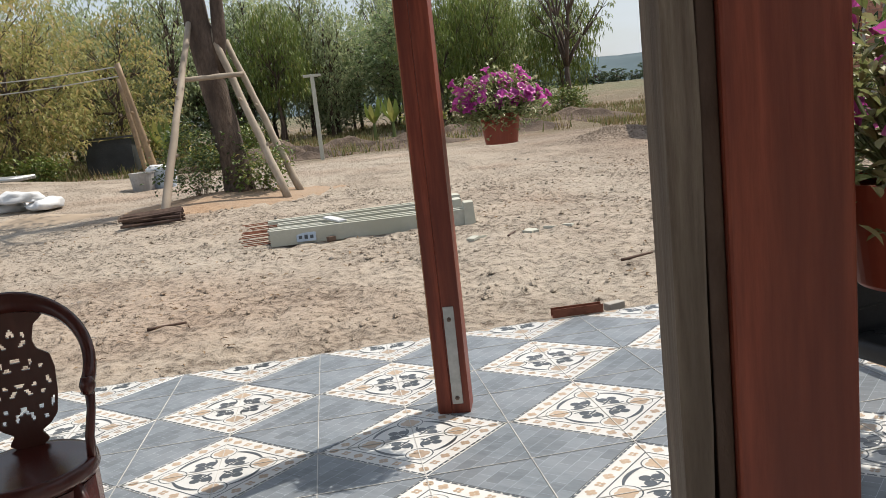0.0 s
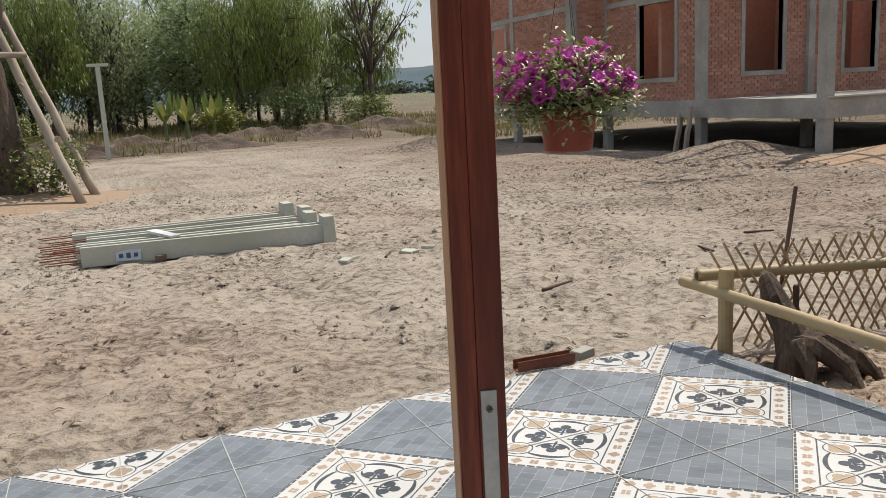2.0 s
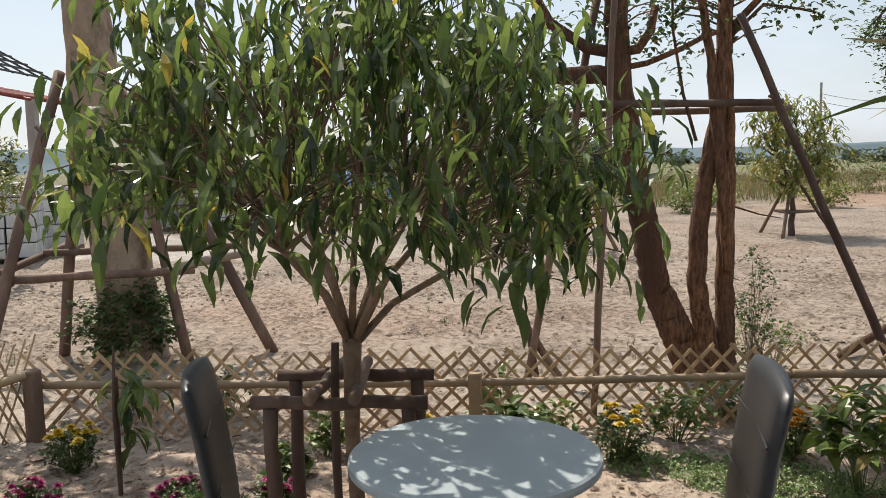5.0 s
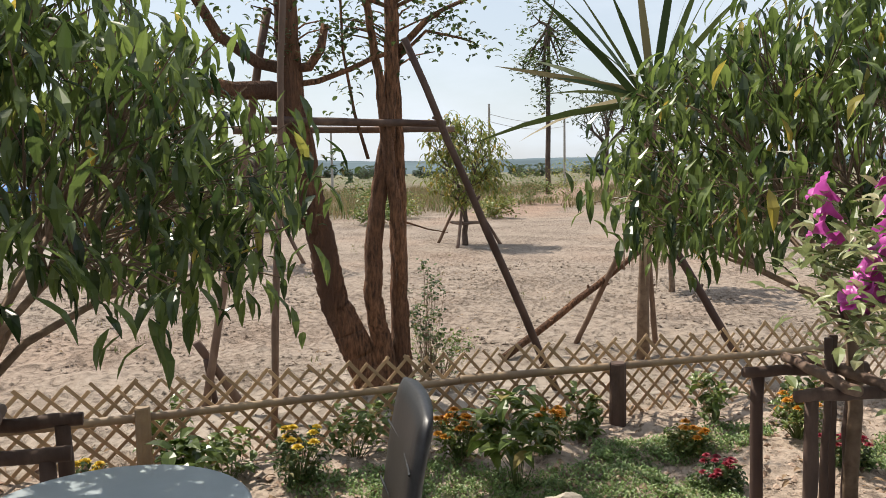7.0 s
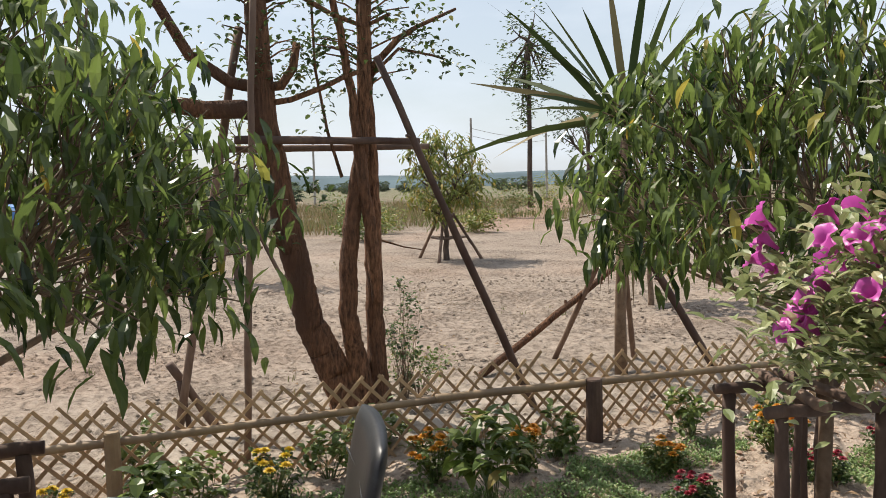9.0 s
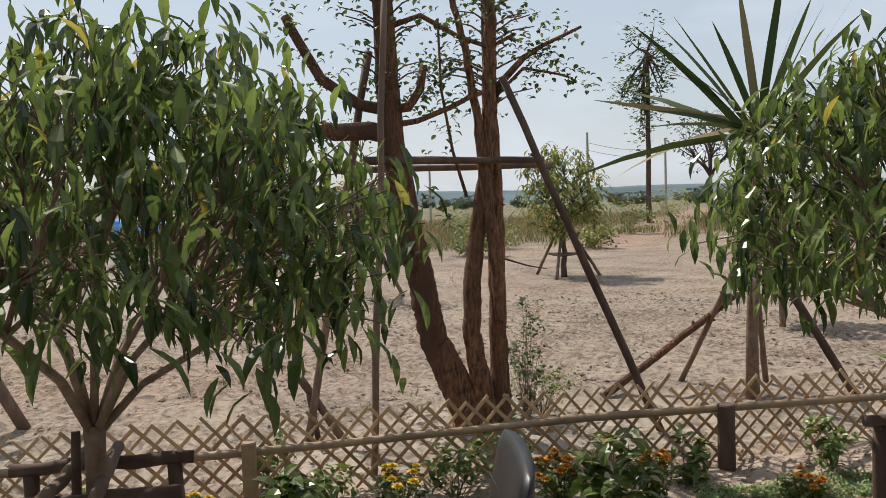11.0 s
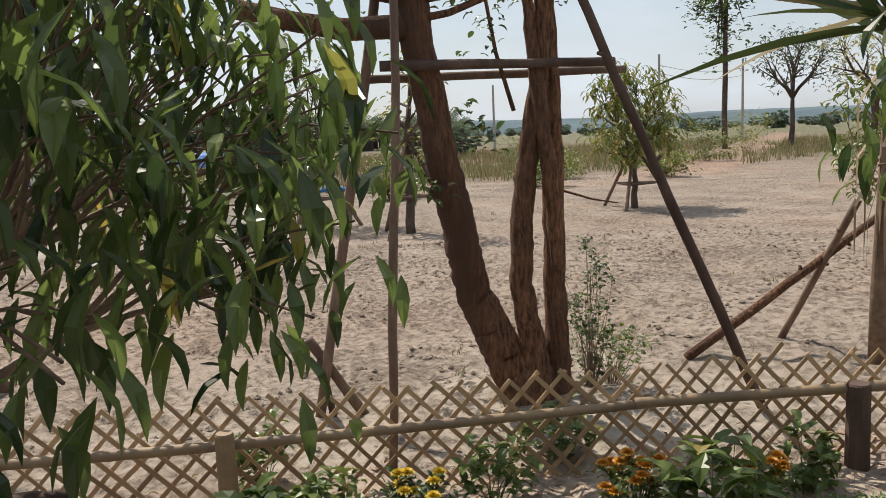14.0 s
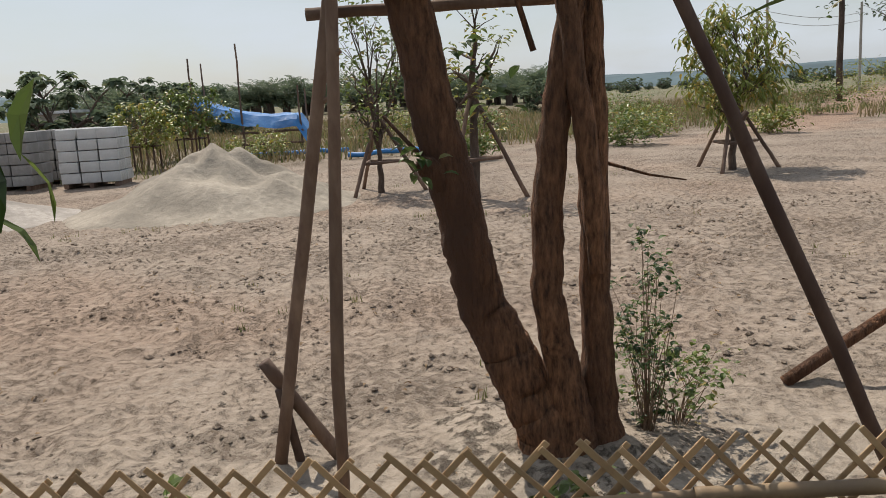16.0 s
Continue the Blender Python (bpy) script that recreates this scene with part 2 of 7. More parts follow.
ORANGE = leaf_mat("orange_petal", (0.55, 0.22, 0.02), (0.75, 0.36, 0.03), (0.8, 0.45, 0.05), 0.1)
WHITEPETAL = leaf_mat("white_petal", (0.68, 0.70, 0.60), (0.8, 0.8, 0.74), (0.8, 0.75, 0.5), 0.1)
TERRACOTTA = node_mat("terracotta_plastic", (0.33, 0.075, 0.045), (0.38, 0.095, 0.058), scale=10.0, rough=0.5, bump=0.04)
TILE_GREY = None
TILE_WHITE = node_mat("tile_white_glaze", (0.62, 0.62, 0.60), (0.68, 0.675, 0.655), scale=20.0, rough=0.28, bump=0.02, c3=(0.57, 0.565, 0.55), randobj=0.04)
TILE_TAN = node_mat("tile_tan_print", (0.43, 0.32, 0.225), (0.52, 0.40, 0.29), scale=30.0, rough=0.3, bump=0.02)
TILE_DARK = node_mat("tile_slate_print", (0.055, 0.065, 0.075), (0.10, 0.11, 0.125), scale=30.0, rough=0.3, bump=0.02)
PLASTIC_WHITE = node_mat("white_woven_plastic", (0.62, 0.63, 0.64), (0.74, 0.75, 0.76), scale=30.0, rough=0.6, bump=0.2)
PLASTIC_DARK = node_mat("dark_plastic", (0.03, 0.035, 0.04), (0.06, 0.065, 0.07), scale=20.0, rough=0.5, bump=0.05)
PLASTIC_BLUE = node_mat("pale_blue_plastic", (0.42, 0.5, 0.6), (0.5, 0.58, 0.68), scale=20.0, rough=0.5, bump=0.05)
TARP = node_mat("blue_tarpaulin", (0.03, 0.17, 0.45), (0.06, 0.26, 0.58), scale=6.0, rough=0.45, bump=0.5, big=1.5, dist=0.05)
BLOCKGREY = node_mat("grey_roof_tile_stack", (0.30, 0.29, 0.28), (0.42, 0.41, 0.40), scale=12.0, rough=0.85, bump=0.3, randobj=0.15)
WRAP = node_mat("plastic_wrap", (0.55, 0.56, 0.56), (0.68, 0.69, 0.69), scale=9.0, rough=0.25, bump=0.6, dist=0.02)
ROCK = node_mat("pale_rock", (0.36, 0.31, 0.25), (0.52, 0.46, 0.38), scale=8.0, rough=0.9, bump=0.8, dist=0.03)
RUST = node_mat("rusty_steel", (0.16, 0.055, 0.032), (0.26, 0.10, 0.06), scale=18.0, rough=0.75, bump=0.25, metal=0.2)
# haze over the distance is put into this blue-grey
HILL = node_mat("hazy_far_hill", (0.075, 0.115, 0.135), (0.10, 0.145, 0.165), scale=0.02, rough=1.0, bump=0.0, big=0.004)
# green greyed to carry the haze on distant trees
FARTREE = leaf_mat("hazy_far_tree_leaf", (0.085, 0.12, 0.075), (0.15, 0.19, 0.115), (0.18, 0.2, 0.11), 0.1, rough=0.9, trans=0.4)
STONE = node_mat("gravel_stone", (0.26, 0.23, 0.20), (0.42, 0.38, 0.34), scale=12.0, rough=0.9, bump=0.4, island=0.3)
LITTER = leaf_mat("dry_leaf_litter", (0.16, 0.10, 0.055), (0.32, 0.22, 0.13), (0.09, 0.055, 0.035), 0.2, rough=0.9, trans=0.1)


def grey_tile_mat():
    """Slate-blue tile, printed with a diagonal net of thin pale lines and worn dull patches."""
    m = node_mat("tile_slate_blue", (0.115, 0.135, 0.155), (0.205, 0.23, 0.255), scale=30.0, rough=0.36, bump=0.05, c3=(0.20, 0.22, 0.245), big=5.0, randobj=0.08, stretch=(1.0, 0.22, 1.0))
    n, l = m.node_tree.nodes, m.node_tree.links
    b = n["Principled BSDF"]
    src = b.inputs["Base Color"].links[0].from_socket
    tc = n.new("ShaderNodeTexCoord")
    mp = n.new("ShaderNodeMapping")
    mp.inputs["Rotation"].default_value = (0, 0, 0)
    br = n.new("ShaderNodeTexBrick")
    br.offset = 0.5
    br.inputs["Scale"].default_value = 1.0
    br.inputs["Brick Width"].default_value = 0.1
    br.inputs["Row Height"].default_value = 0.06
    br.inputs["Mortar Size"].default_value = 0.0011
    br.inputs["Mortar Smooth"].default_value = 0.3
    br.inputs["Color1"].default_value = (0.78, 0.78, 0.78, 1)
    br.inputs["Color2"].default_value = (1.12, 1.12, 1.12, 1)
    br.inputs["Mortar"].default_value = (1.9, 1.9, 1.9, 1)
    mul = n.new("ShaderNodeMix")
    mul.data_type = "RGBA"
    mul.blend_type = "MULTIPLY"
    mul.inputs["Factor"].default_value = 1.0
    l.new(tc.outputs["Object"], mp.inputs["Vector"])
    l.new(mp.outputs["Vector"], br.inputs["Vector"])
    l.new(src, mul.inputs["A"])
    l.new(br.outputs["Color"], mul.inputs["B"])
    l.new(mul.outputs["Result"], b.inputs["Base Color"])
    return m


TILE_GREY = grey_tile_mat()
GROUT = node_mat("pale_grout", (0.52, 0.51, 0.49), (0.66, 0.65, 0.62), scale=20.0, rough=0.9, bump=0.1, big=3.0)

# ---- mesh tools ----
R = np.random.default_rng(7)


class MB:
    """Collects vertices, faces and their materials for one mesh."""

    def __init__(self):
        self.v, self.f, self.m = [], [], []

    def add(self, verts, faces, mi=0):
        o = len(self.v)
        self.v.extend(tuple(float(c) for c in p) for p in verts)
        self.f.extend(tuple(i + o for i in f) for f in faces)
        self.m.extend([mi] * len(faces))
        return self

    def box(self, c, s, mi=0, rz=0.0, m=None, taper=1.0):
        x, y, z = (a / 2 for a in s)
        t = taper
        p = [(-x, -y, -z), (x, -y, -z), (x, y, -z), (-x, y, -z), (-x * t, -y * t, z), (x * t, -y * t, z), (x * t, y * t, z), (-x * t, y * t, z)]
        mm = m if m is not None else pose(c[0], c[1], c[2], 0, 0, rz)
        self.add([mm @ Vector(q) for q in p], [(0, 3, 2, 1), (4, 5, 6, 7), (0, 1, 5, 4), (1, 2, 6, 5), (2, 3, 7, 6), (3, 0, 4, 7)], mi)
        return self

    def soft_box(self, c, s, bevel=0.01, mi=0, rz=0.0, seg=2, m=None):
        bm = bmesh.new()
        bmesh.ops.create_cube(bm, size=1.0)
        bmesh.ops.scale(bm, vec=s, verts=bm.verts)
        bmesh.ops.bevel(bm, geom=bm.edges[:], offset=bevel, segments=seg, affect="EDGES", profile=0.5)
        mm = m if m is not None else pose(c[0], c[1], c[2], 0, 0, rz)
        bm.verts.index_update()
        self.add([mm @ v.co for v in bm.verts], [tuple(v.index for v in f.verts) for f in bm.faces], mi)
        bm.free()
        return self

    def tube(self, pts, radii, n=8, mi=0, cap=True, squash=1.0, rough=0.0):
        pts = [Vector(p) for p in pts]
        if isinstance(radii, (int, float)):
            radii = [radii] * len(pts)
        up = None
        rings = []
        for i, p in enumerate(pts):
            a = pts[max(i - 1, 0)]
            b = pts[min(i + 1, len(pts) - 1)]
            d = (b - a).normalized()
            if up is None:
                up = d.orthogonal().normalized()
            up = (up - d * up.dot(d))
            up = up.normalized() if up.length > 1e-6 else d.orthogonal().normalized()
            side = d.cross(up)
            ring = []
            for k in range(n):
                w = 2 * math.pi * k / n
                r = radii[i] * (1 + (R.uniform(-rough, rough) if rough else 0.0))
                ring.append(p + up * (math.cos(w) * r) + side * (math.sin(w) * r * squash))
            rings.append(ring)
        verts = [q for ring in rings for q in ring]
        faces = []
        for i in range(len(pts) - 1):
            for k in range(n):
                k2 = (k + 1) % n
                faces.append((i * n + k, i * n + k2, (i + 1) * n + k2, (i + 1) * n + k))
        if cap:
            faces.append(tuple(range(n - 1, -1, -1)))
            faces.append(tuple((len(pts) - 1) * n + k for k in range(n)))
        self.add(verts, faces, mi)
        return self

    def lathe(self, prof, n=24, mi=0, c=(0, 0, 0)):
        verts, faces = [], []
        for r, z in prof:
            for k in range(n):
                w = 2 * math.pi * k / n
                verts.append((c[0] + r * math.cos(w), c[1] + r * math.sin(w), c[2] + z))
        for i in range(len(prof) - 1):
            for k in range(n):
                k2 = (k + 1) % n
                faces.append((i * n + k, i * n + k2, (i + 1) * n + k2, (i + 1) * n + k))
        faces.append(tuple(range(n - 1, -1, -1)))
        faces.append(tuple((len(prof) - 1) * n + k for k in range(n)))
        self.add(verts, faces, mi)
        return self

    def leaf(self, base, direction, normal, length, width, mi=0, bend=0.25, fold=0.12):
        """A leaf blade of four faces, bent along its length and folded along its rib."""
        d = Vector(direction).normalized()
        nn = Vector(normal)
        s = d.cross(nn)
        s = s.normalized() if s.length > 1e-5 else d.orthogonal().normalized()
        u = s.cross(d)
        b = Vector(base)
        mid = b + d * (length * 0.5) + u * (length * bend * 0.35)
        tip = b + d * length - u * (length * bend * 0.3)
        q = b + d * (length * 0.22) + u * (length * bend * 0.2)
        w = width / 2
        lift = u * (width * fold)
        e = b + d * (length * 0.78) + u * (length * bend * 0.1)
        verts = [b, q + s * w * 0.75 + lift, mid + s * w + lift, e + s * w * 0.62 + lift, tip, e - s * w * 0.62 + lift, mid - s * w + lift, q - s * w * 0.75 + lift, mid]
        self.add(verts, [(0, 1, 2, 8), (8, 2, 3, 4), (0, 8, 6, 7), (8, 4, 5, 6)], mi)

    def ob(self, name, mats, parent=None, label="", smooth=False):
        me = bpy.data.meshes.new(name)
        me.from_pydata(self.v, [], self.f)
        for mm in mats if isinstance(mats, (list, tuple)) else [mats]:
            me.materials.append(mm)
        if len(me.materials) > 1:
            me.polygons.foreach_set("material_index", self.m)
        if smooth:
            me.polygons.foreach_set("use_smooth", [True] * len(me.polygons))
        me.update()
        o = new(name, me)
        if parent is not None:
            o.parent = parent
        if label:
            o["label"] = label
        return o


def thing(name, loc=(0, 0, 0), label="", category="", rz=0.0, group="", kind=""):
    o = new(name)
    o.matrix_world = pose(loc[0], loc[1], loc[2], 0, 0, rz)
    return tagged(o, label, category, group, kind)


def wob(a, b, n=6, amp=0.02):
    """Points from a to b, slightly crooked."""
    a, b = Vector(a), Vector(b)
    return [a.lerp(b, i / n) + (Vector(R.uniform(-amp, amp, 3)) if 0 < i < n else Vector((0, 0, 0))) for i in range(n + 1)]


def pole(mb, a, b, r0, r1=None, n=8, amp=0.015, steps=6, mi=0):
    r1 = r0 if r1 is None else r1
    mb.tube(wob(a, b, steps, amp), [(r0 + (r1 - r0) * i / steps) * (1 + R.uniform(-0.07, 0.07)) for i in range(steps + 1)], n, mi)
    return mb


FLOOR_A, FLOOR_B = -0.03, 0.005


def floor_z(x, y):
    return FLOOR_A * y + FLOOR_B * x


def ground_z(x, y):
    """Height of the yard: nearly level, a low bank to the north-west, a slight rise far off."""
    p = Vector((x, y, 0))
    z = -0.05 + 0.05 * noise.noise(p * 0.35) + 0.02 * noise.noise(p * 1.7)
    if -9 < x < 14 and -13 < y < 16:
        z += 0.035 * noise.noise(p * 3.6) - 0.06 * max(0.0, 0.45 - noise.voronoi(p * 3.1)[0][0]) + 0.034 * noise.noise(p * 7.0)
    bank = max(0.0, 1 - ((x + 15) ** 2 / 90 + (y - 20) ** 2 / 55))
    z += 0.75 * bank * bank + 0.12 * bank * noise.noise(p * 1.1)
    dy = max(0.0, y - 26)
    z += 0.16 * (1 - math.exp(-dy / 4)) * (1 + noise.noise(p * 0.3)) if dy > 0 else 0
    far = min(150.0, max(0.0, math.hypot(x, y) - 70))
    z += 0.012 * far * (1 if y > 0 else 0.35)
    if x > 0.07 and x < 2.5 and -12 < y < -0.45:
        z += -0.02 + 0.02 * noise.noise(p * 6)
    if -9 < x < 0.4 and -12 < y < 0.05:
        k = min(1.0, max(0.0, (0.02 - x) / 0.25)) * min(1.0, max(0.0, (-0.02 - y) / 0.25))
        z -= 0.3 * k
    if x > 8.5 and y > 8.6 and x < 23:
        z -= 0.25 * min(1, (y - 8.6) / 0.8) * min(1, (x - 8.5) / 1.2)
    return z


# ---- ground ----
def ground_sheet():
    def axis(lo, hi, step, out):
        a = list(np.arange(lo, hi, step))
        g, x = step, hi
        while x < out:
            a.append(x)
            g *= 1.32
            x += g
        a.append(out)
        g, x, left = step, lo, []
        while x > -out:
            g *= 1.32
            x -= g
            left.append(max(x, -out))
        return left[::-1] + a
    xs = axis(-5.0, 9.0, 0.065, 2600)
    ys = axis(-8.5, 9.0, 0.065, 2600)
    mb = MB()
    verts = [(x, y, ground_z(x, y)) for y in ys for x in xs]
    nx = len(xs)
    faces = [(j * nx + i, j * nx + i + 1, (j + 1) * nx + i + 1, (j + 1) * nx + i) for j in range(len(ys) - 1) for i in range(nx - 1)]
    mb.v, mb.f, mb.m = verts, faces, [0] * len(faces)
    o = mb.ob("ground", [SAND], smooth=True)
    return tagged(o, "trampled pale sandy yard reaching to dry fields", "ground", kind="structure")


def ground_material():
    """Sand in the yard; garden soil, reddish patches and dry field grass have their own stretches."""
    n, l = SAND.node_tree.nodes, SAND.node_tree.links
    b = n["Principled BSDF"]
    src = b.inputs["Base Color"].links[0].from_socket
    geo = n.new("ShaderNodeNewGeometry")
    sep = n.new("ShaderNodeSeparateXYZ")
    l.new(geo.outputs["Position"], sep.inputs["Vector"])
    nz = n.new("ShaderNodeTexNoise")
    nz.inputs["Scale"].default_value = 0.5
    nz.inputs["Detail"].default_value = 5
    l.new(geo.outputs["Position"], nz.inputs["Vector"])

    def mnode(op, a, bb):
        q = n.new("ShaderNodeMath")
        q.operation = op
        for i, s in enumerate((a, bb)):
            if isinstance(s, (int, float)):
                q.inputs[i].default_value = s
            else:
                l.new(s, q.inputs[i])
        return q.outputs[0]

    def rng(s, lo, hi):
        q = n.new("ShaderNodeMapRange")
        q.inputs["From Min"].default_value = lo
        q.inputs["From Max"].default_value = hi
        l.new(s, q.inputs["Value"])
        return q.outputs["Result"]

    def mix(fac, a, col):
        q = n.new("ShaderNodeMix")
        q.data_type = "RGBA"
        l.new(fac, q.inputs["Factor"])
        l.new(a, q.inputs["A"])
        q.inputs["B"].default_value = (*col, 1)
        return q.outputs["Result"]

    x, y = sep.outputs["X"], sep.outputs["Y"]
    jit = mnode("MULTIPLY", mnode("SUBTRACT", nz.outputs["Fac"], 0.5), 9.0)
    # the field to the east and the scrub strip to the north
    east = rng(mnode("ADD", mnode("ADD", x, mnode("MULTIPLY", y, 0.35)), jit), 21.0, 25.0)
    north = rng(mnode("ADD", y, jit), 22.0, 26.0)
    field = mnode("MAXIMUM", east, north)
    yard = mix(mnode("MULTIPLY", rng(x, 2.0, 5.0), 0.8), src, (0.238, 0.183, 0.14))
    out = mix(mnode("MULTIPLY", field, 0.9), yard, (0.155, 0.122, 0.075))
    dist2 = mnode("ADD", mnode("MULTIPLY", x, x), mnode("MULTIPLY", y, y))
    faraway = rng(dist2, 6400.0, 16000.0)
    woods = mix(mnode("MULTIPLY", faraway, 0.85), out, (0.13, 0.135, 0.07))
    out = woods
    # clods and browner soil in the flower bed
    ins = mnode("MULTIPLY", mnode("MULTIPLY", rng(x, 0.0, 0.1), rng(x, 2.6, 2.3)), rng(mnode("ADD", y, mnode("MULTIPLY", x, 0.2)), -0.05, -0.3))
    out = mix(mnode("MULTIPLY", ins, 0.7), out, (0.42, 0.32, 0.245))
    trk = n.new("ShaderNodeMath")
    trk.operation = "ABSOLUTE"
    l.new(mnode("SUBTRACT", mnode("ADD", y, mnode("MULTIPLY", x, 0.62)), mnode("ADD", 1.0, mnode("MULTIPLY", jit, 0.3))), trk.inputs[0])
    track = mnode("MULTIPLY", mnode("MULTIPLY", rng(trk.outputs[0], 2.6, 1.6), rng(x, 22.0, 27.0)), rng(x, 110.0, 90.0))
    out = mix(mnode("MULTIPLY", track, 0.8), out, (0.31, 0.205, 0.145))
    red = n.new("ShaderNodeTexNoise")
    red.inputs["Scale"].default_value = 0.22
    red.inputs["Detail"].default_value = 6
    l.new(geo.outputs["Position"], red.inputs["Vector"])
    redf = mnode("MULTIPLY", rng(red.outputs["Fac"], 0.52, 0.66), 0.45)
    out = mix(redf, out, (0.33, 0.225, 0.16))
    # dark crumbs and painted-in small shadows of footprints, denser in drifts
    cr = n.new("ShaderNodeTexNoise")
    cr.inputs["Scale"].default_value = 15.0
    cr.inputs["Detail"].default_value = 8
    cr.inputs["Roughness"].default_value = 0.68
    l.new(geo.outputs["Position"], cr.inputs["Vector"])
    dr = n.new("ShaderNodeTexNoise")
    dr.inputs["Scale"].default_value = 0.9
    dr.inputs["Detail"].default_value = 4
    l.new(geo.outputs["Position"], dr.inputs["Vector"])
    level = mnode("ADD", cr.outputs["Fac"], mnode("MULTIPLY", mnode("SUBTRACT", dr.outputs["Fac"], 0.5), 0.34))
    open_sand = mnode("SUBTRACT", 1.0, mnode("MULTIPLY", field, 0.85))
    out = mix(mnode("MULTIPLY", rng(level, 0.555, 0.61), 0.62), out, (0.13, 0.092, 0.066))
    out = mix(mnode("MULTIPLY", mnode("MULTIPLY", rng(level, 0.46, 0.36), 0.25), open_sand), out, (0.47, 0.41, 0.345))
    l.new(out, b.inputs["Base Color"])
    old = b.inputs["Normal"].links[0].from_node
    bp = n.new("ShaderNodeBump")
    bp.inputs["Strength"].default_value = 1.0
    bp.inputs["Distance"].default_value = 0.05
    l.new(rng(level, 0.66, 0.5), bp.inputs["Height"])
    l.new(old.outputs["Normal"], bp.inputs["Normal"])
    # trodden lumps and scuffs
    lump = n.new("ShaderNodeTexNoise")
    lump.inputs["Scale"].default_value = 5.5
    lump.inputs["Detail"].default_value = 4
    lump.inputs["Roughness"].default_value = 0.55
    l.new(geo.outputs["Position"], lump.inputs["Vector"])
    bp2 = n.new("ShaderNodeBump")
    bp2.inputs["Strength"].default_value = 0.8
    bp2.inputs["Distance"].default_value = 0.055
    l.new(lump.outputs["Fac"], bp2.inputs["Height"])
    l.new(bp.outputs["Normal"], bp2.inputs["Normal"])
    l.new(bp2.outputs["Normal"], b.inputs["Normal"])


ground_material()
ground_sheet()


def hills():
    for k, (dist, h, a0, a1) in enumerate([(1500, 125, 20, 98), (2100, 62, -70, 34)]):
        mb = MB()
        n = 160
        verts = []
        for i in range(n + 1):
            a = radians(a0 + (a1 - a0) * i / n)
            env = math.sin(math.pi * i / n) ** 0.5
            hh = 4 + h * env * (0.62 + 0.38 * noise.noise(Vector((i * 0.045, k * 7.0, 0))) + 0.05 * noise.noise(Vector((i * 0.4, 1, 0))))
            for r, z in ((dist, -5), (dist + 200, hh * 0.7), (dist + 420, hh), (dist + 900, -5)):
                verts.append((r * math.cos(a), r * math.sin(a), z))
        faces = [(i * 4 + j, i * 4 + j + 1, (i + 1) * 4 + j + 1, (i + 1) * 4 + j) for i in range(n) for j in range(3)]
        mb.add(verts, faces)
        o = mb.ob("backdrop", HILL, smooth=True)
        tagged(o, "wooded hill ridge far off on the horizon, coloured blue-grey for haze", "hill", kind="structure")


hills()

# ---- terrace ----
S = 0.6
D = S / math.sqrt(2)
EDGE_X, EDGE_Y = 0.07, 0.0
nrm = Vector((-FLOOR_B, -FLOOR_A, 1)).normalized()
TERRACE = Vector((0, 0, 1)).rotation_difference(nrm).to_matrix().to_4x4()


def terrace():
    mb = MB()
    mb.soft_box(((EDGE_X - 6.5) / 2, -4.5, -0.109), (EDGE_X + 6.5, 9.0 - 0.004, 0.2), 0.004)
    o = mb.ob("floor", CONCRETE)
    o.matrix_world = TERRACE
    return tagged(o, "tiled terrace floor of slate-blue and patterned white tiles", "floor", kind="structure")


def disc(mb, x, y, r, mi, z, n=8, ph=0.0):
    mb.add([(x + r * math.cos(ph + 2 * math.pi * k / n), y + r * math.sin(ph + 2 * math.pi * k / n), z) for k in range(n)], [tuple(range(n))], mi)


def rect(mb, x0, y0, x1, y1, mi, z):
    mb.add([(x0, y0, z), (x1, y0, z), (x1, y1, z), (x0, y1, z)], [(0, 1, 2, 3)], mi)


def arc(mb, cx, cy, r, a0, a1, w, mi, z, n=8):
    v = []
    for k in range(n + 1):
        a = radians(a0 + (a1 - a0) * k / n)
        ww = w * (0.45 + 0.55 * math.sin(math.pi * k / n))
        v += [(cx + (r - ww / 2) * math.cos(a), cy + (r - ww / 2) * math.sin(a), z), (cx + (r + ww / 2) * math.cos(a), cy + (r + ww / 2) * math.sin(a), z)]
    mb.add(v, [(2 * k, 2 * k + 1, 2 * k + 3, 2 * k + 2) for k in range(n)], mi)


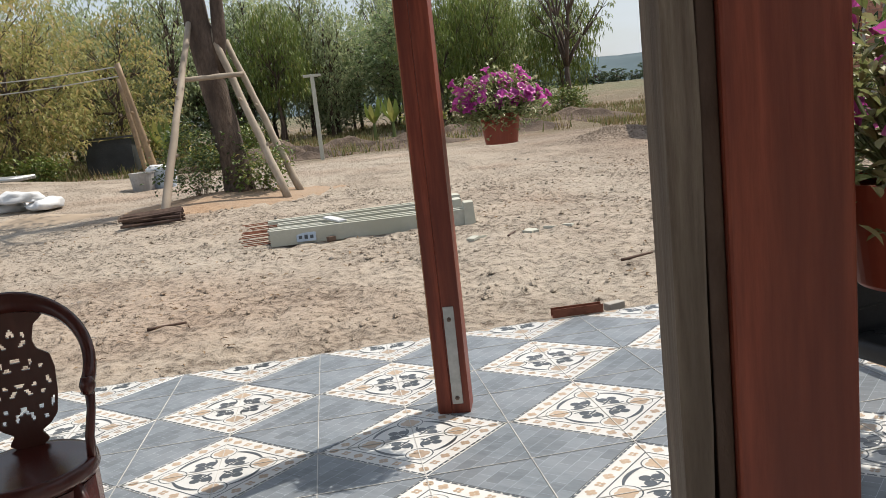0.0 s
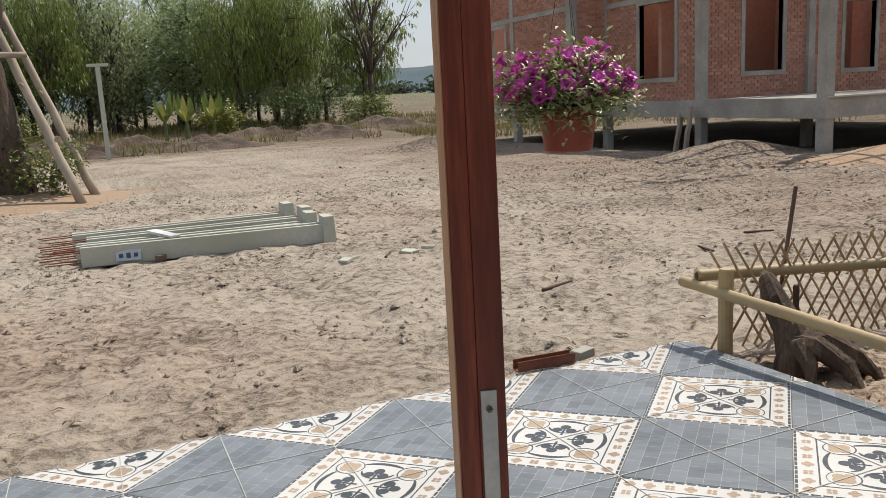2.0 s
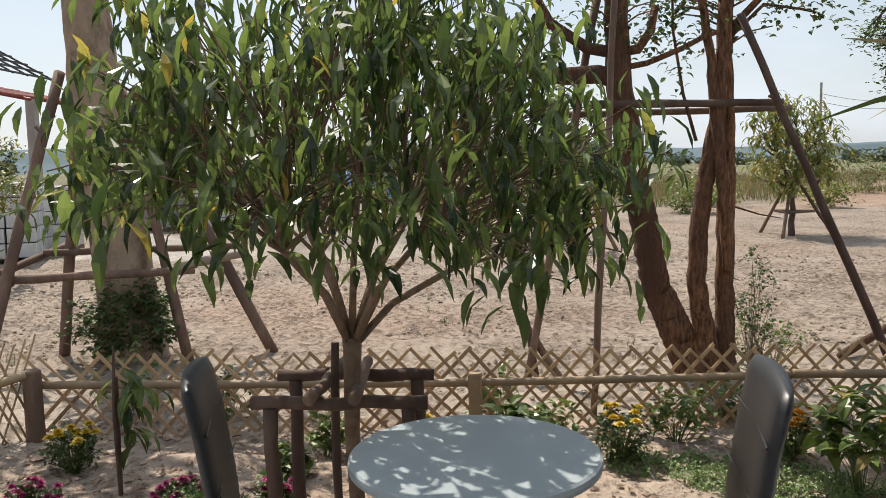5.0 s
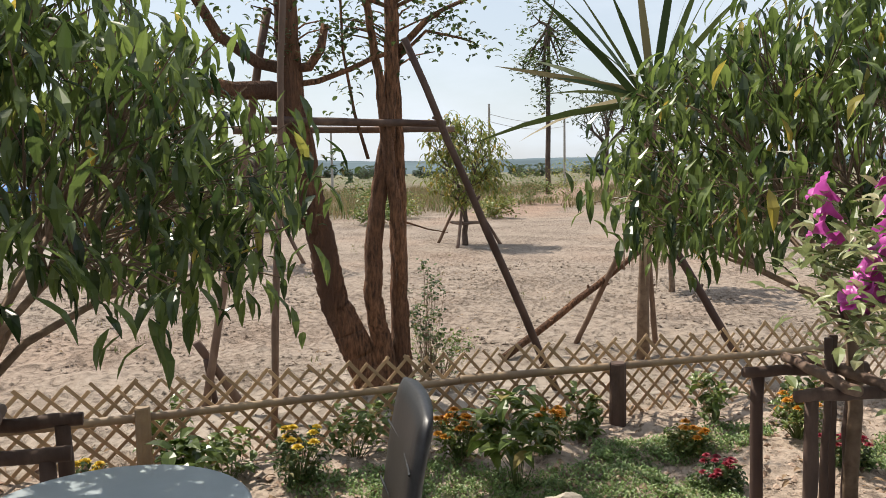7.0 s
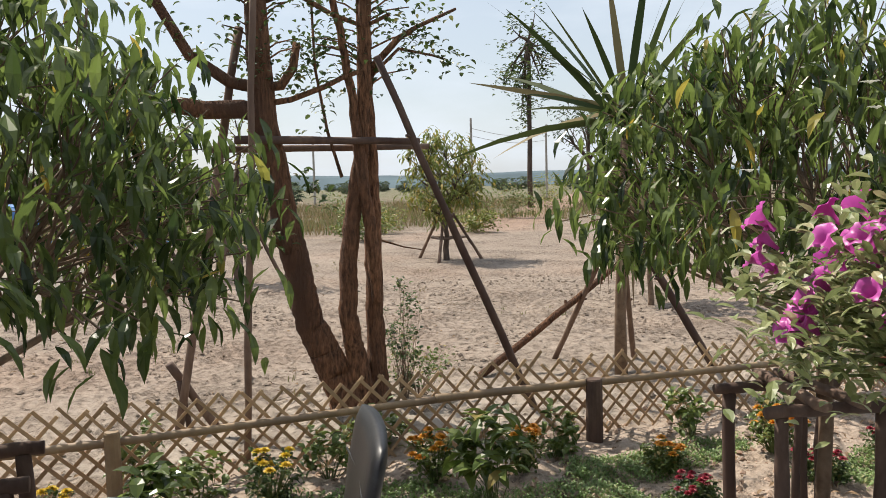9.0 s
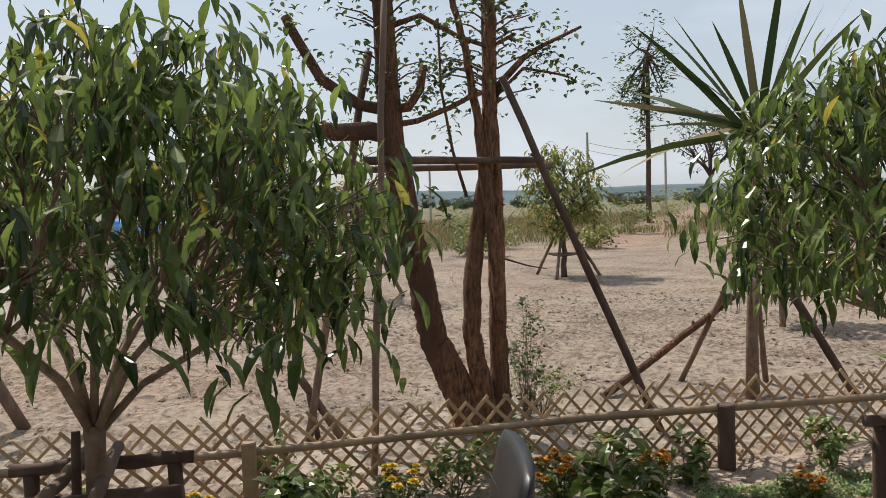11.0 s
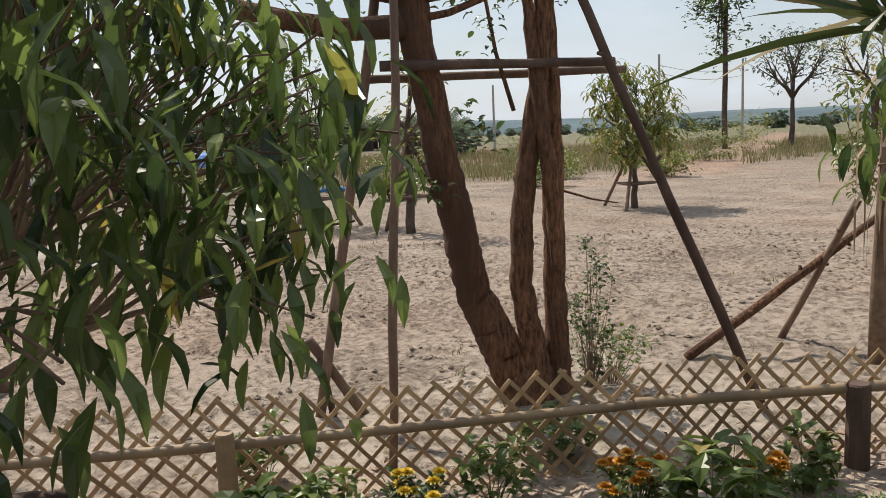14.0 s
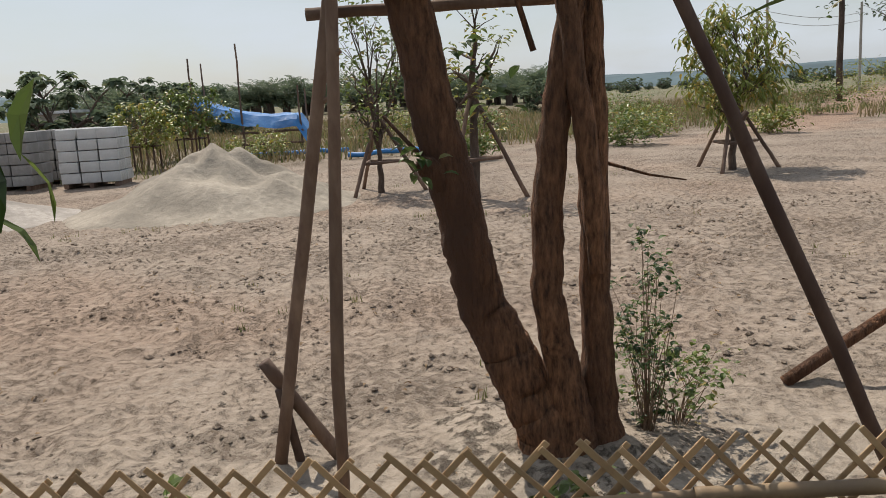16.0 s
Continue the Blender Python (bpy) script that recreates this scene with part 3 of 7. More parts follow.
def patterned_tile():
    mb = MB()
    h = S / 2 - 0.0015
    mb.soft_box((0, 0, -0.004), (2 * h, 2 * h, 0.008), 0.0015, 0, seg=1)
    z1, z2 = 0.0005, 0.0009
    for q in range(4):
        m = pose(0, 0, 0, 0, 0, 90 * q)
        sub = MB()
        # dashed dark edge, and the frame round the middle
        for k in range(15):
            x = -0.285 + k * 0.0385
            rect(sub, x, 0.2855, x + 0.031, 0.2955, 2, z1)
        rect(sub, -0.216, 0.2105, 0.216, 0.2165, 2, z1)
        for k in range(8):
            x = -0.25 + k * 0.0715
            d = 0.0125 if k % 2 else 0.009
            for dx, dy in ((d, 0), (-d, 0), (0, d), (0, -d)) if k % 2 else ((d, d), (-d, -d), (d, -d), (-d, d)):
                disc(sub, x + dx, 0.250 + dy, 0.0115 if k % 2 else 0.009, 1, z1 if dx * dy >= 0 and dx else z2, 7)
        # rosette in the corner with a thin slate outline
        arc(sub, 0.135, 0.135, 0.058, 0, 360, 0.006, 2, z1, 20)
        for a in range(4):
            w = math.pi / 4 + a * math.pi / 2
            disc(sub, 0.135 + 0.022 * math.cos(w), 0.135 + 0.022 * math.sin(w), 0.024, 1, z1 if a % 2 else z2, 9)
        # bow that swings along the frame and curls in at its ends
        arc(sub, 0.0, 0.0, 0.19, 64, 116, 0.018, 2, z2, 12)
        arc(sub, 0.0, 0.135, 0.075, 200, 268, 0.012, 2, z2, 7)
        arc(sub, 0.0, 0.135, 0.075, 272, 340, 0.012, 2, z2, 7)
        # three-lobed leaf near the middle
        for dx, dy in ((0.0, 0.124), (0.03, 0.09), (-0.03, 0.09)):
            disc(sub, dx, dy, 0.0235, 2, z1, 10)
        rect(sub, -0.005, 0.035, 0.005, 0.10, 2, z2)
        for i, f in enumerate(sub.f):
            mb.add([m @ Vector(sub.v[j]) for j in f], [tuple(range(len(f)))], sub.m[i])
    return mb


def grey_tile():
    mb = MB()
    h = S / 2 - 0.0015
    mb.soft_box((0, 0, -0.004), (2 * h, 2 * h, 0.008), 0.0015, 0, seg=1)
    return mb


def cut_mesh(me, name, planes):
    bm = bmesh.new()
    bm.from_mesh(me)
    for co, no in planes:
        bmesh.ops.bisect_plane(bm, geom=bm.verts[:] + bm.edges[:] + bm.faces[:], plane_co=co, plane_no=no, clear_outer=True)
    out = bpy.data.meshes.new(name)
    for mm in me.materials:
        out.materials.append(mm)
    bm.to_mesh(out)
    empty = len(bm.faces) == 0
    bm.free()
    return None if empty else out


FLOOR = terrace()


def lay_tiles():
    pat = patterned_tile()
    grey = grey_tile()
    base = {}
    for key, mb, mats in ((1, pat, [TILE_WHITE, TILE_TAN, TILE_DARK]), (0, grey, [TILE_GREY])):
        me = bpy.data.meshes.new("tile")
        me.from_pydata(mb.v, [], mb.f)
        for mm in mats:
            me.materials.append(mm)
        me.polygons.foreach_set("material_index", mb.m)
        base[key] = me
    cache = {}
    for i in range(-16, 8):
        for j in range(-16, 18):
            cx, cy = D * (i + j + 1 - 3), D * (i - j - 3)
            if cx < -6.2 or cy < -8.6 or cx > EDGE_X + D or cy > EDGE_Y + D:
                continue
            key = (i + j) % 2
            me = base[key]
            if cx + D > EDGE_X or cy + D > EDGE_Y:
                ck = (key, round(min(EDGE_X - cx, D), 3), round(min(EDGE_Y - cy, D), 3))
                if ck not in cache:
                    t = radians(-45)
                    planes = []
                    for ax, lim in (((1, 0), EDGE_X - cx), ((0, 1), EDGE_Y - cy)):
                        if lim < D:
                            no = Vector((ax[0] * math.cos(t) - ax[1] * math.sin(t), ax[0] * math.sin(t) + ax[1] * math.cos(t), 0))
                            planes.append((no * lim, no))
                    cache[ck] = cut_mesh(me, "tile", planes)
                me = cache[ck]
            if me is None or len(me.polygons) == 0:
                continue
            o = new("tile", me)
            o.parent = FLOOR
            o.matrix_local = pose(cx, cy, 0.0, 0, 0, 45)
    # pale grout between the printed slabs, which meet in the middle of every field
    for k in range(-1, 16):
        x = -k * D
        if x < EDGE_X:
            g = MB()
            g.box((x, EDGE_Y - 4.3, 0.0021), (0.0035, 8.6, 0.0016))
            g.ob("grout_line", GROUT, FLOOR, "pale grout line")
    for k in range(0, 21):
        g = MB()
        g.box((EDGE_X - 3.2, -k * D - 0.002, 0.0023), (6.4, 0.0035, 0.0016))
        g.ob("grout_line", GROUT, FLOOR, "pale grout line")


# ---- posts, beam and added roof over the seating corner ----
def post_one():
    p = thing("wooden_post", (-1.885, -1.40, floor_z(-1.885, -1.4)), "red-varnished square wooden post bolted to the terrace by a steel plate", "post", rz=-15)
    mb = MB()
    for x0, x1 in ((-0.075, -0.012), (-0.012, 0.075)):
        mb.soft_box(((x0 + x1) / 2, 0, 1.3), (x1 - x0 - 0.001, 0.145, 2.6), 0.003)
    mb.ob("shaft", REDWOOD, p)
    side = MB()
    side.soft_box((-0.0772, 0, 1.3), (0.004, 0.139, 2.58), 0.001)
    side.ob("bare_face", ORANGEWOOD, p, "lighter orange-brown side board")
    pl = MB()
    pl.soft_box((0.02, -0.076, 0.285), (0.05, 0.006, 0.47), 0.0015)
    plate = pl.ob("bracket", GALV, p, "galvanised steel fixing plate")
    for z in (0.08, 0.46):
        bo = MB()
        bo.lathe([(0.011, 0), (0.011, 0.006), (0.006, 0.008), (0.006, 0.018)], 6)
        q = bo.ob("bolt", BOLT, plate)
        q.matrix_local = pose(0.02, -0.079, z, 90)
    return p


def post_two():
    p = thing("wooden_post", (-1.885, -4.275, floor_z(-1.9, -4.27)), "thick wooden post with one red-varnished and one weathered grey timber", "post", rz=-14)
    a = MB()
    a.soft_box((0.022, 0.0, 1.3), (0.127, 0.15, 2.6), 0.004)
    a.ob("red_timber", REDWOOD, p, "red-varnished timber face")
    b = MB()
    bm = bmesh.new()
    bmesh.ops.create_cube(bm, size=1.0)
    bmesh.ops.scale(bm, vec=(0.036, 0.13, 2.6), verts=bm.verts)
    bmesh.ops.subdivide_edges(bm, edges=[e for e in bm.edges if abs(e.verts[0].co.z - e.verts[1].co.z) > 1], cuts=60)
    bm.verts.index_update()
    for v in bm.verts:
        k = noise.noise(Vector((v.co.z * 3, v.co.x * 9, v.co.y * 9)))
        if v.co.y < 0 and v.co.x > 0:
            v.co.x -= 0.012 * max(0, k) + 0.02 * max(0, noise.noise(Vector((v.co.z * 1.1, 4, 0))))
        v.co.x += 0.003 * k
    b.add([v.co + Vector((-0.0797, -0.002, 1.3)) for v in bm.verts], [tuple(v.index for v in f.verts) for f in bm.faces])
    bm.free()
    b.ob("grey_timber", GREYWOOD, p, "weathered cracked grey timber face")
    # dark strip added for the shaded side of the red timber
    d = MB()
    d.soft_box((-0.0515, 0.005, 1.3), (0.019, 0.13, 2.59), 0.002)
    d.ob("dark_timber", DARKPOLE, p, "added dark strip standing for the shade between the timbers")
    return p


post_one()
post_two()


def beam_and_roof():
    mb = MB()
    mb.soft_box((-1.885, -4.2, 2.72), (0.1, 6.0, 0.16), 0.005)
    tagged(mb.ob("roof_beam", REDWOOD), "red wooden beam carried by the terrace posts", "beam", kind="structure")
    # unseen roof, added to put the armchair's corner in shade
    r = MB()
    r.box((-4.25, -5.2, 2.9), (5.0, 7.4, 0.06))
    tagged(r.ob("roof_sheet", GALV), "added unseen sheet roof that shades the seating corner", "roof", kind="structure")
    # unseen wall, added and kept pale to bounce light onto the posts
    w = MB()
    w.box((-3.3, -8.95, 1.4), (6.6, 0.12, 3.0))
    tagged(w.ob("wall_south", PALECON), "added unseen pale wall that bounces light onto the terrace", "wall", kind="structure")


beam_and_roof()


# ---- plants ----
def grow(mb, start, tips, r0, clusters=6, sub=4, lift=0.1, n=6, mi=0, mid=0.5, rtip=0.004):
    """Limbs that part from start, part again and end in the tips."""
    tips = np.array(tips)
    start = np.array(start)
    seeds = tips[R.choice(len(tips), min(clusters, len(tips)), replace=False)]
    own = np.argmin(((tips[:, None] - seeds[None]) ** 2).sum(2), 1)
    for c in range(len(seeds)):
        g = tips[own == c]
        if not len(g):
            continue
        cen = g.mean(0)
        node = start + (cen - start) * mid + R.uniform(-0.05, 0.05, 3)
        m1 = (start + node) / 2 + np.array([*(node - start)[:2] * -0.10, 0.02])
        r1 = r0 * (0.35 + 0.4 * len(g) / len(tips) * clusters / 2)
        r1 = min(r1, r0 * 0.62)
        mb.tube([start, m1, node], [min(r0 * 0.75, r1 * 1.4), r1 * 1.15, r1], n, mi)
        ss = g[R.choice(len(g), min(sub, len(g)), replace=False)]
        own2 = np.argmin(((g[:, None] - ss[None]) ** 2).sum(2), 1)
        for k in range(len(ss)):
            gg = g[own2 == k]
            if not len(gg):
                continue
            nd = node + (gg.mean(0) - node) * 0.6 + R.uniform(-0.03, 0.03, 3)
            md = (node + nd) / 2 + R.uniform(-0.03, 0.03, 3)
            mb.tube([node, md, nd], [r1 * 0.7, r1 * 0.55, r1 * 0.42], 5, mi, cap=False)
            for t in gg:
                md = (nd + t) / 2 + R.uniform(-0.02, 0.02, 3) + np.array([0, 0, lift * 0.3])
                mb.tube([nd, md, t], [max(rtip, r1 * 0.3), max(rtip, r1 * 0.2), rtip], 4, mi, cap=False)


def dome_tips(c, rx, rz, count, zmin=-1.0, shell=0.55, low=0.0, rng_pow=0.5):
    out = []
    while len(out) < count:
        p = R.normal(size=3)
        p /= np.linalg.norm(p)
        r = shell + (1 - shell) * R.uniform() ** rng_pow
        q = p * r
        if q[2] < zmin:
            continue
        lump = 1 + 0.16 * noise.noise(Vector(p * 2.3)) + 0.1 * noise.noise(Vector(p * 5.1))
        out.append((c[0] + q[0] * rx * lump, c[1] + q[1] * rx * lump, c[2] + q[2] * rz * lump))
    return out


def leaves_at(mb, tips, per, length, width, droop=0.9, spread=0.06, jitter=0.3, mi=0, bend=0.3, fold=0.12):
    for t in tips:
        for k in range(per):
            a = R.uniform(0, 2 * math.pi)
            d = Vector((math.cos(a), math.sin(a), -droop + R.uniform(-jitter, jitter * 1.6)))
            b = (t[0] + R.normal() * spread, t[1] + R.normal() * spread, t[2] + R.normal() * spread)
            up = Vector((R.normal() * 0.3, R.normal() * 0.3, 1)) if droop < 0.6 else Vector((math.cos(a), math.sin(a), 0.6 + R.normal() * 0.3))
            s = R.uniform(0.65, 1.15)
            mb.leaf(b, d, up, length * s, width * s, mi, bend, fold)


def crown_tree(name, loc, label, height, crown_r, crown_z, rz, trunk_r, tips, per, ll, lw, leafm, barkm, droop=0.6, fork=0.4, shell=0.5, zmin=-1.0, clusters=6, lean=(0, 0), category="tree", spread=0.08, kind=""):
    t = thing(name, loc, label, category, kind=kind)
    tp = dome_tips((lean[0], lean[1], crown_z), crown_r, rz, tips, zmin, shell)
    w = MB()
    fz = height * fork
    w.tube(wob((0, 0, -0.1), (lean[0] * 0.4, lean[1] * 0.4, fz), 5, trunk_r * 0.4), [trunk_r * (1.25 - 0.5 * i / 5) for i in range(6)], 9)
    grow(w, (lean[0] * 0.4, lean[1] * 0.4, fz - trunk_r * 0.3), tp, trunk_r, clusters)
    w.ob("trunk", barkm, t, smooth=True)
    c = MB()
    leaves_at(c, tp, per, ll, lw, droop, spread)
    c.ob("crown", leafm, t)
    return t


def umbrella_tree(loc, label, seed_r=1.0):
    """The bushy garden tree with long drooping leaves and small white flowers."""
    t = thing("garden_tree", loc, label, "tree", group="garden trees with long leaves")
    tips = []
    for p in dome_tips((0, -0.02, 1.56), 1.0, 0.78, 800, -0.6, 0.45):
        low = 1.36 + 0.10 * p[1] + 0.16 * max(0.0, 0.55 - math.hypot(p[0], p[1]))
        if p[2] > low:
            tips.append(p)
    w = MB()
    w.tube([(0, 0, -0.05), (0.01, 0, 0.3), (0, 0.01, 0.6), (0, 0, 0.88), (0, 0, 0.95)], [0.034, 0.030, 0.029, 0.034, 0.037], 9)
    grow(w, (0, 0, 0.91), tips, 0.023, 9, 8, mid=0.5, rtip=0.0028)
    w.ob("trunk", TWIG, t, smooth=True)
    c = MB()
    outer = [p for p in tips if math.hypot(p[0], p[1]) > 0.62 or p[2] > 1.72]
    inner = [p for p in tips if not (math.hypot(p[0], p[1]) > 0.62 or p[2] > 1.72)]
    leaves_at(c, outer, 6, 0.125, 0.033, 1.9, 0.06, 0.9, bend=0.28)
    leaves_at(c, inner, 3, 0.13, 0.035, 1.9, 0.06, 0.9, bend=0.28)
    c.ob("crown", LEAF, t)
    for p in [tips[i] for i in R.choice(len(tips), 48, replace=False)]:
        f = MB()
        for k in range(5):
            a = 2 * math.pi * k / 5
            f.leaf((0, 0, 0), (math.cos(a), math.sin(a), 0.3), (0, 0, 1), 0.034, 0.02)
        fo = f.ob("flower", WHITEPETAL, t)
        fo.location = (p[0] * 1.04, p[1] * 1.04, p[2] + 0.02)
    return t

# ---- flower bed: fences ----
FENCE_X = 2.29


def culm(name, a, b, r0, r1, mat, label, nodes=0.28, sag=0.0, n=10, end_open=True):
    """A bamboo culm with swollen nodes; a dark disc paints the shade of its hollow near end."""
    a, b = Vector(a), Vector(b)
    L = (b - a).length
    pts, rad = [], []
    k = max(2, int(L / nodes))
    for i in range(k):
        for f, s in ((0.0, 1.0), (0.06, 1.0), (0.5, 0.965), (0.93, 1.0), (0.965, 1.09)):
            u = (i + f) / k
            p = a.lerp(b, u)
            p.z -= sag * math.sin(math.pi * u)
            p += Vector((0.006 * math.sin(u * 9), 0.006 * math.sin(u * 7 + 1), 0))
            pts.append(p)
            rad.append((r0 + (r1 - r0) * u) * s)
    pts.append(b)
    rad.append(r1)
    mb = MB()
    mb.tube(pts, rad, n, 0, cap=True)
    d = (b - a).normalized()
    # dark disc on the solid cap, painted for the shade inside
    mb2 = MB()
    mb2.tube([a - d * 0.002, a + d * 0.001], [r0 * 0.62, r0 * 0.62], n)
    o = mb.ob(name, mat, smooth=True)
    tagged(o, label, "fence rail")
    h = mb2.ob("hollow_end", DARKPOLE, o, "dark disc standing for the shade in the hollow end")
    return o


culm("bamboo_rail", (0.125, -0.03, 0.375), (2.24, -0.54, 0.335), 0.035, 0.028, BAMBOO, "thick dry bamboo rail along the flower bed")
culm("bamboo_rail", (0.115, 0.08, 0.325), (0.16, -4.9, 0.205), 0.031, 0.036, BAMBOO, "long straw-coloured bamboo rail beside the terrace edge", 0.34)
culm("bamboo_rail", (FENCE_X - 0.01, -0.52, 0.26), (FENCE_X - 0.005, -5.2, 0.275), 0.026, 0.022, OLDBAMBOO, "brownish weathered bamboo rail along the flower bed", 0.3, 0.02)
culm("bamboo_rail", (FENCE_X - 0.02, -5.0, 0.285), (FENCE_X - 0.0, -11.0, 0.25), 0.026, 0.022, OLDBAMBOO, "brownish weathered bamboo rail along the flower bed", 0.3, 0.02)


def round_post(name, x, y, z0, z1, r, mat, label, lean=(0, 0)):
    mb = MB()
    mb.tube([(0, 0, z0 - 0.12), (lean[0] * 0.4, lean[1] * 0.4, z0 + (z1 - z0) * 0.4), (lean[0], lean[1], z1 - 0.01), (lean[0], lean[1], z1)], [r * 1.05, r, r * 0.98, r * 0.86], 12)
    o = mb.ob(name, mat, smooth=False)
    o.location = (x, y, 0)
    tagged(o, label, "fence post", group="fence posts round the flower bed")
    return o


round_post("fence_post", 0.15, -0.235, -0.05, 0.45, 0.04, BAMBOO, "pale bamboo corner post of the flower bed")
round_post("fence_post", 2.24, -0.55, -0.1, 0.36, 0.055, STAKE, "stout brown wooden corner post of the flower bed")
round_post("fence_post", FENCE_X - 0.04, -3.18, -0.1, 0.315, 0.042, OLDBAMBOO, "thick bamboo fence post")
round_post("fence_post", FENCE_X - 0.04, -6.07, -0.1, 0.30, 0.055, DARKPOLE, "dark brown wooden fence post")
round_post("fence_post", FENCE_X - 0.04, -9.0, -0.1, 0.30, 0.05, DARKPOLE, "dark brown wooden fence post")
round_post("fence_stake", 1.33, -0.42, -0.1, 0.30, 0.014, DARKPOLE, "thin dark stake holding the lattice")
round_post("fence_stake", 0.62, -0.27, -0.1, 0.30, 0.018, DARKPOLE, "thin dark stake holding the lattice")
round_post("fence_stick", 0.60, -0.12, -0.1, 0.83, 0.012, STAKE, "long thin stick leaning on the lattice", lean=(0.17, 0.02))


def lattice(a, b, z0, z1, step, slant, label, width=0.017):
    """Crossed bamboo slats between two points."""
    a, b = Vector((*a, 0)), Vector((*b, 0))
    d = (b - a)
    L = d.length
    d.normalize()
    side = Vector((-d.y, d.x, 0))
    th = thing("lattice_fence", (a.x, a.y, 0), label, "fence")
    H = z1 - z0
    run = slant * H
    sl = math.hypot(run, H)
    me = []
    for v in range(4):
        mb = MB()
        mb.soft_box((0, 0, 0), (width * (0.85 + 0.1 * v), 0.006, sl * (0.97 + 0.02 * v)), 0.0015, seg=1)
        m = bpy.data.meshes.new("slat")
        m.from_pydata(mb.v, [], mb.f)
        m.materials.append(SLAT)
        me.append(m)
    yaw = math.degrees(math.atan2(d.y, d.x))
    n = int((L + run) / step)
    for dirn in (1, -1):
        for i in range(n):
            mid = -run / 2 + (i + 0.5) * step + R.normal() * 0.006
            if mid < 0.0 or mid > L:
                continue
            o = new("slat", me[int(R.integers(0, 4))])
            o.parent = th
            zc = (z0 + z1) / 2 + R.normal() * 0.012
            p = d * mid + side * (0.005 * dirn)
            ang = math.degrees(math.atan2(run, H)) * dirn + R.normal() * 1.5
            o.matrix_local = pose(p.x, p.y, zc, 0, 0, yaw) @ pose(0, 0, 0, 0, ang, 0)
    return th


# ---- garden furniture ----
def dining_chair(loc, rz, label):
    """High-backed chair; it faces +y, the back stands at -y."""
    t = thing("dining_chair", loc, label, "chair", rz=rz, group="chairs at the round table")
    s = MB()
    s.soft_box((0, 0, 0.44), (0.42, 0.41, 0.07), 0.025, seg=4)
    seat = s.ob("seat", LEATHER, t, smooth=True)
    for x in (-0.1, 0.0, 0.1):
        st = MB()
        st.tube([(x, -0.19, 0.4745), (x, 0.0, 0.4765), (x, 0.18, 0.4745)], 0.0035, 6)
        st.ob("seam", BLACKMETAL, seat, "stitched seam")
    b = MB()
    prof = [(-0.185, 0.40), (-0.19, 0.5), (-0.202, 0.65), (-0.226, 0.82), (-0.246, 0.915), (-0.256, 0.955)]
    nw = 10
    verts, faces = [], []
    for face in (1, -1):
        for i, (y, z) in enumerate(prof):
            for k in range(nw + 1):
                u = k / nw * 2 - 1
                half = 0.205 if i < len(prof) - 1 else 0.185
                th = 0.017 * (1 - abs(u) ** 6) * (1 if i < len(prof) - 1 else 0.5) + 0.004
                verts.append((u * half, y + face * th - 0.012 * (1 - u * u), z - (0.012 * u * u if i == len(prof) - 1 else 0)))
    n1 = len(prof) * (nw + 1)
    for i in range(len(prof) - 1):
        for k in range(nw):
            q = i * (nw + 1) + k
            faces.append((q, q + nw + 1, q + nw + 2, q + 1))
            faces.append((n1 + q, n1 + q + 1, n1 + q + nw + 2, n1 + q + nw + 1))
    for k in range(nw):
        q = (len(prof) - 1) * (nw + 1) + k
        faces.append((q, n1 + q, n1 + q + 1, q + 1))
        faces.append((k, k + 1, n1 + k + 1, n1 + k))
    for i in range(len(prof) - 1):
        q = i * (nw + 1)
        faces.append((q, n1 + q, n1 + q + nw + 1, q + nw + 1))
        q += nw
        faces.append((q, q + nw + 1, n1 + q + nw + 1, n1 + q))
    b.add(verts, faces)
    back = b.ob("backrest", LEATHER, t, smooth=True)
    for z, y in ((0.56, -0.178), (0.70, -0.194), (0.84, -0.216)):
        st = MB()
        st.tube([(-0.19, y + 0.002, z), (0, y - 0.010, z), (0.19, y + 0.002, z)], 0.003, 5)
        st.ob("seam", BLACKMETAL, back, "stitched seam")
    for x in (-0.18, 0.18):
        for y in (-0.18, 0.17):
            l = MB()
            l.soft_box((x, y, 0.2), (0.026, 0.026, 0.41), 0.004)
            l.ob("leg", BLACKMETAL, t)
    return t


def round_table(loc):
    t = thing("round_table", loc, "small round pale-grey table on a black pedestal", "table")
    a = MB()
    a.lathe([(0.285, 0.722), (0.294, 0.726), (0.296, 0.735), (0.294, 0.745), (0.288, 0.75)], 64)
    a.ob("tabletop", TABLEMAT, t, smooth=False)
    p = MB()
    p.lathe([(0.035, 0.03), (0.035, 0.70), (0.05, 0.705), (0.05, 0.7205)], 24)
    p.ob("pedestal", BLACKMETAL, t, smooth=False)
    b = MB()
    b.lathe([(0.21, 0.0), (0.21, 0.008), (0.19, 0.02), (0.05, 0.032), (0.035, 0.034)], 32)
    b.ob("base", BLACKMETAL, t)
    return t


TX, TY = -0.57, -3.21
round_table((TX, TY, floor_z(TX, TY)))
dining_chair((-0.46, -2.79, floor_z(-0.46, -2.79)), 192, "black leatherette high-backed chair pulled up to the round table")
dining_chair((-0.63, -3.60, floor_z(-0.63, -3.60)), -8.5, "black leatherette high-backed chair pulled up to the round table")


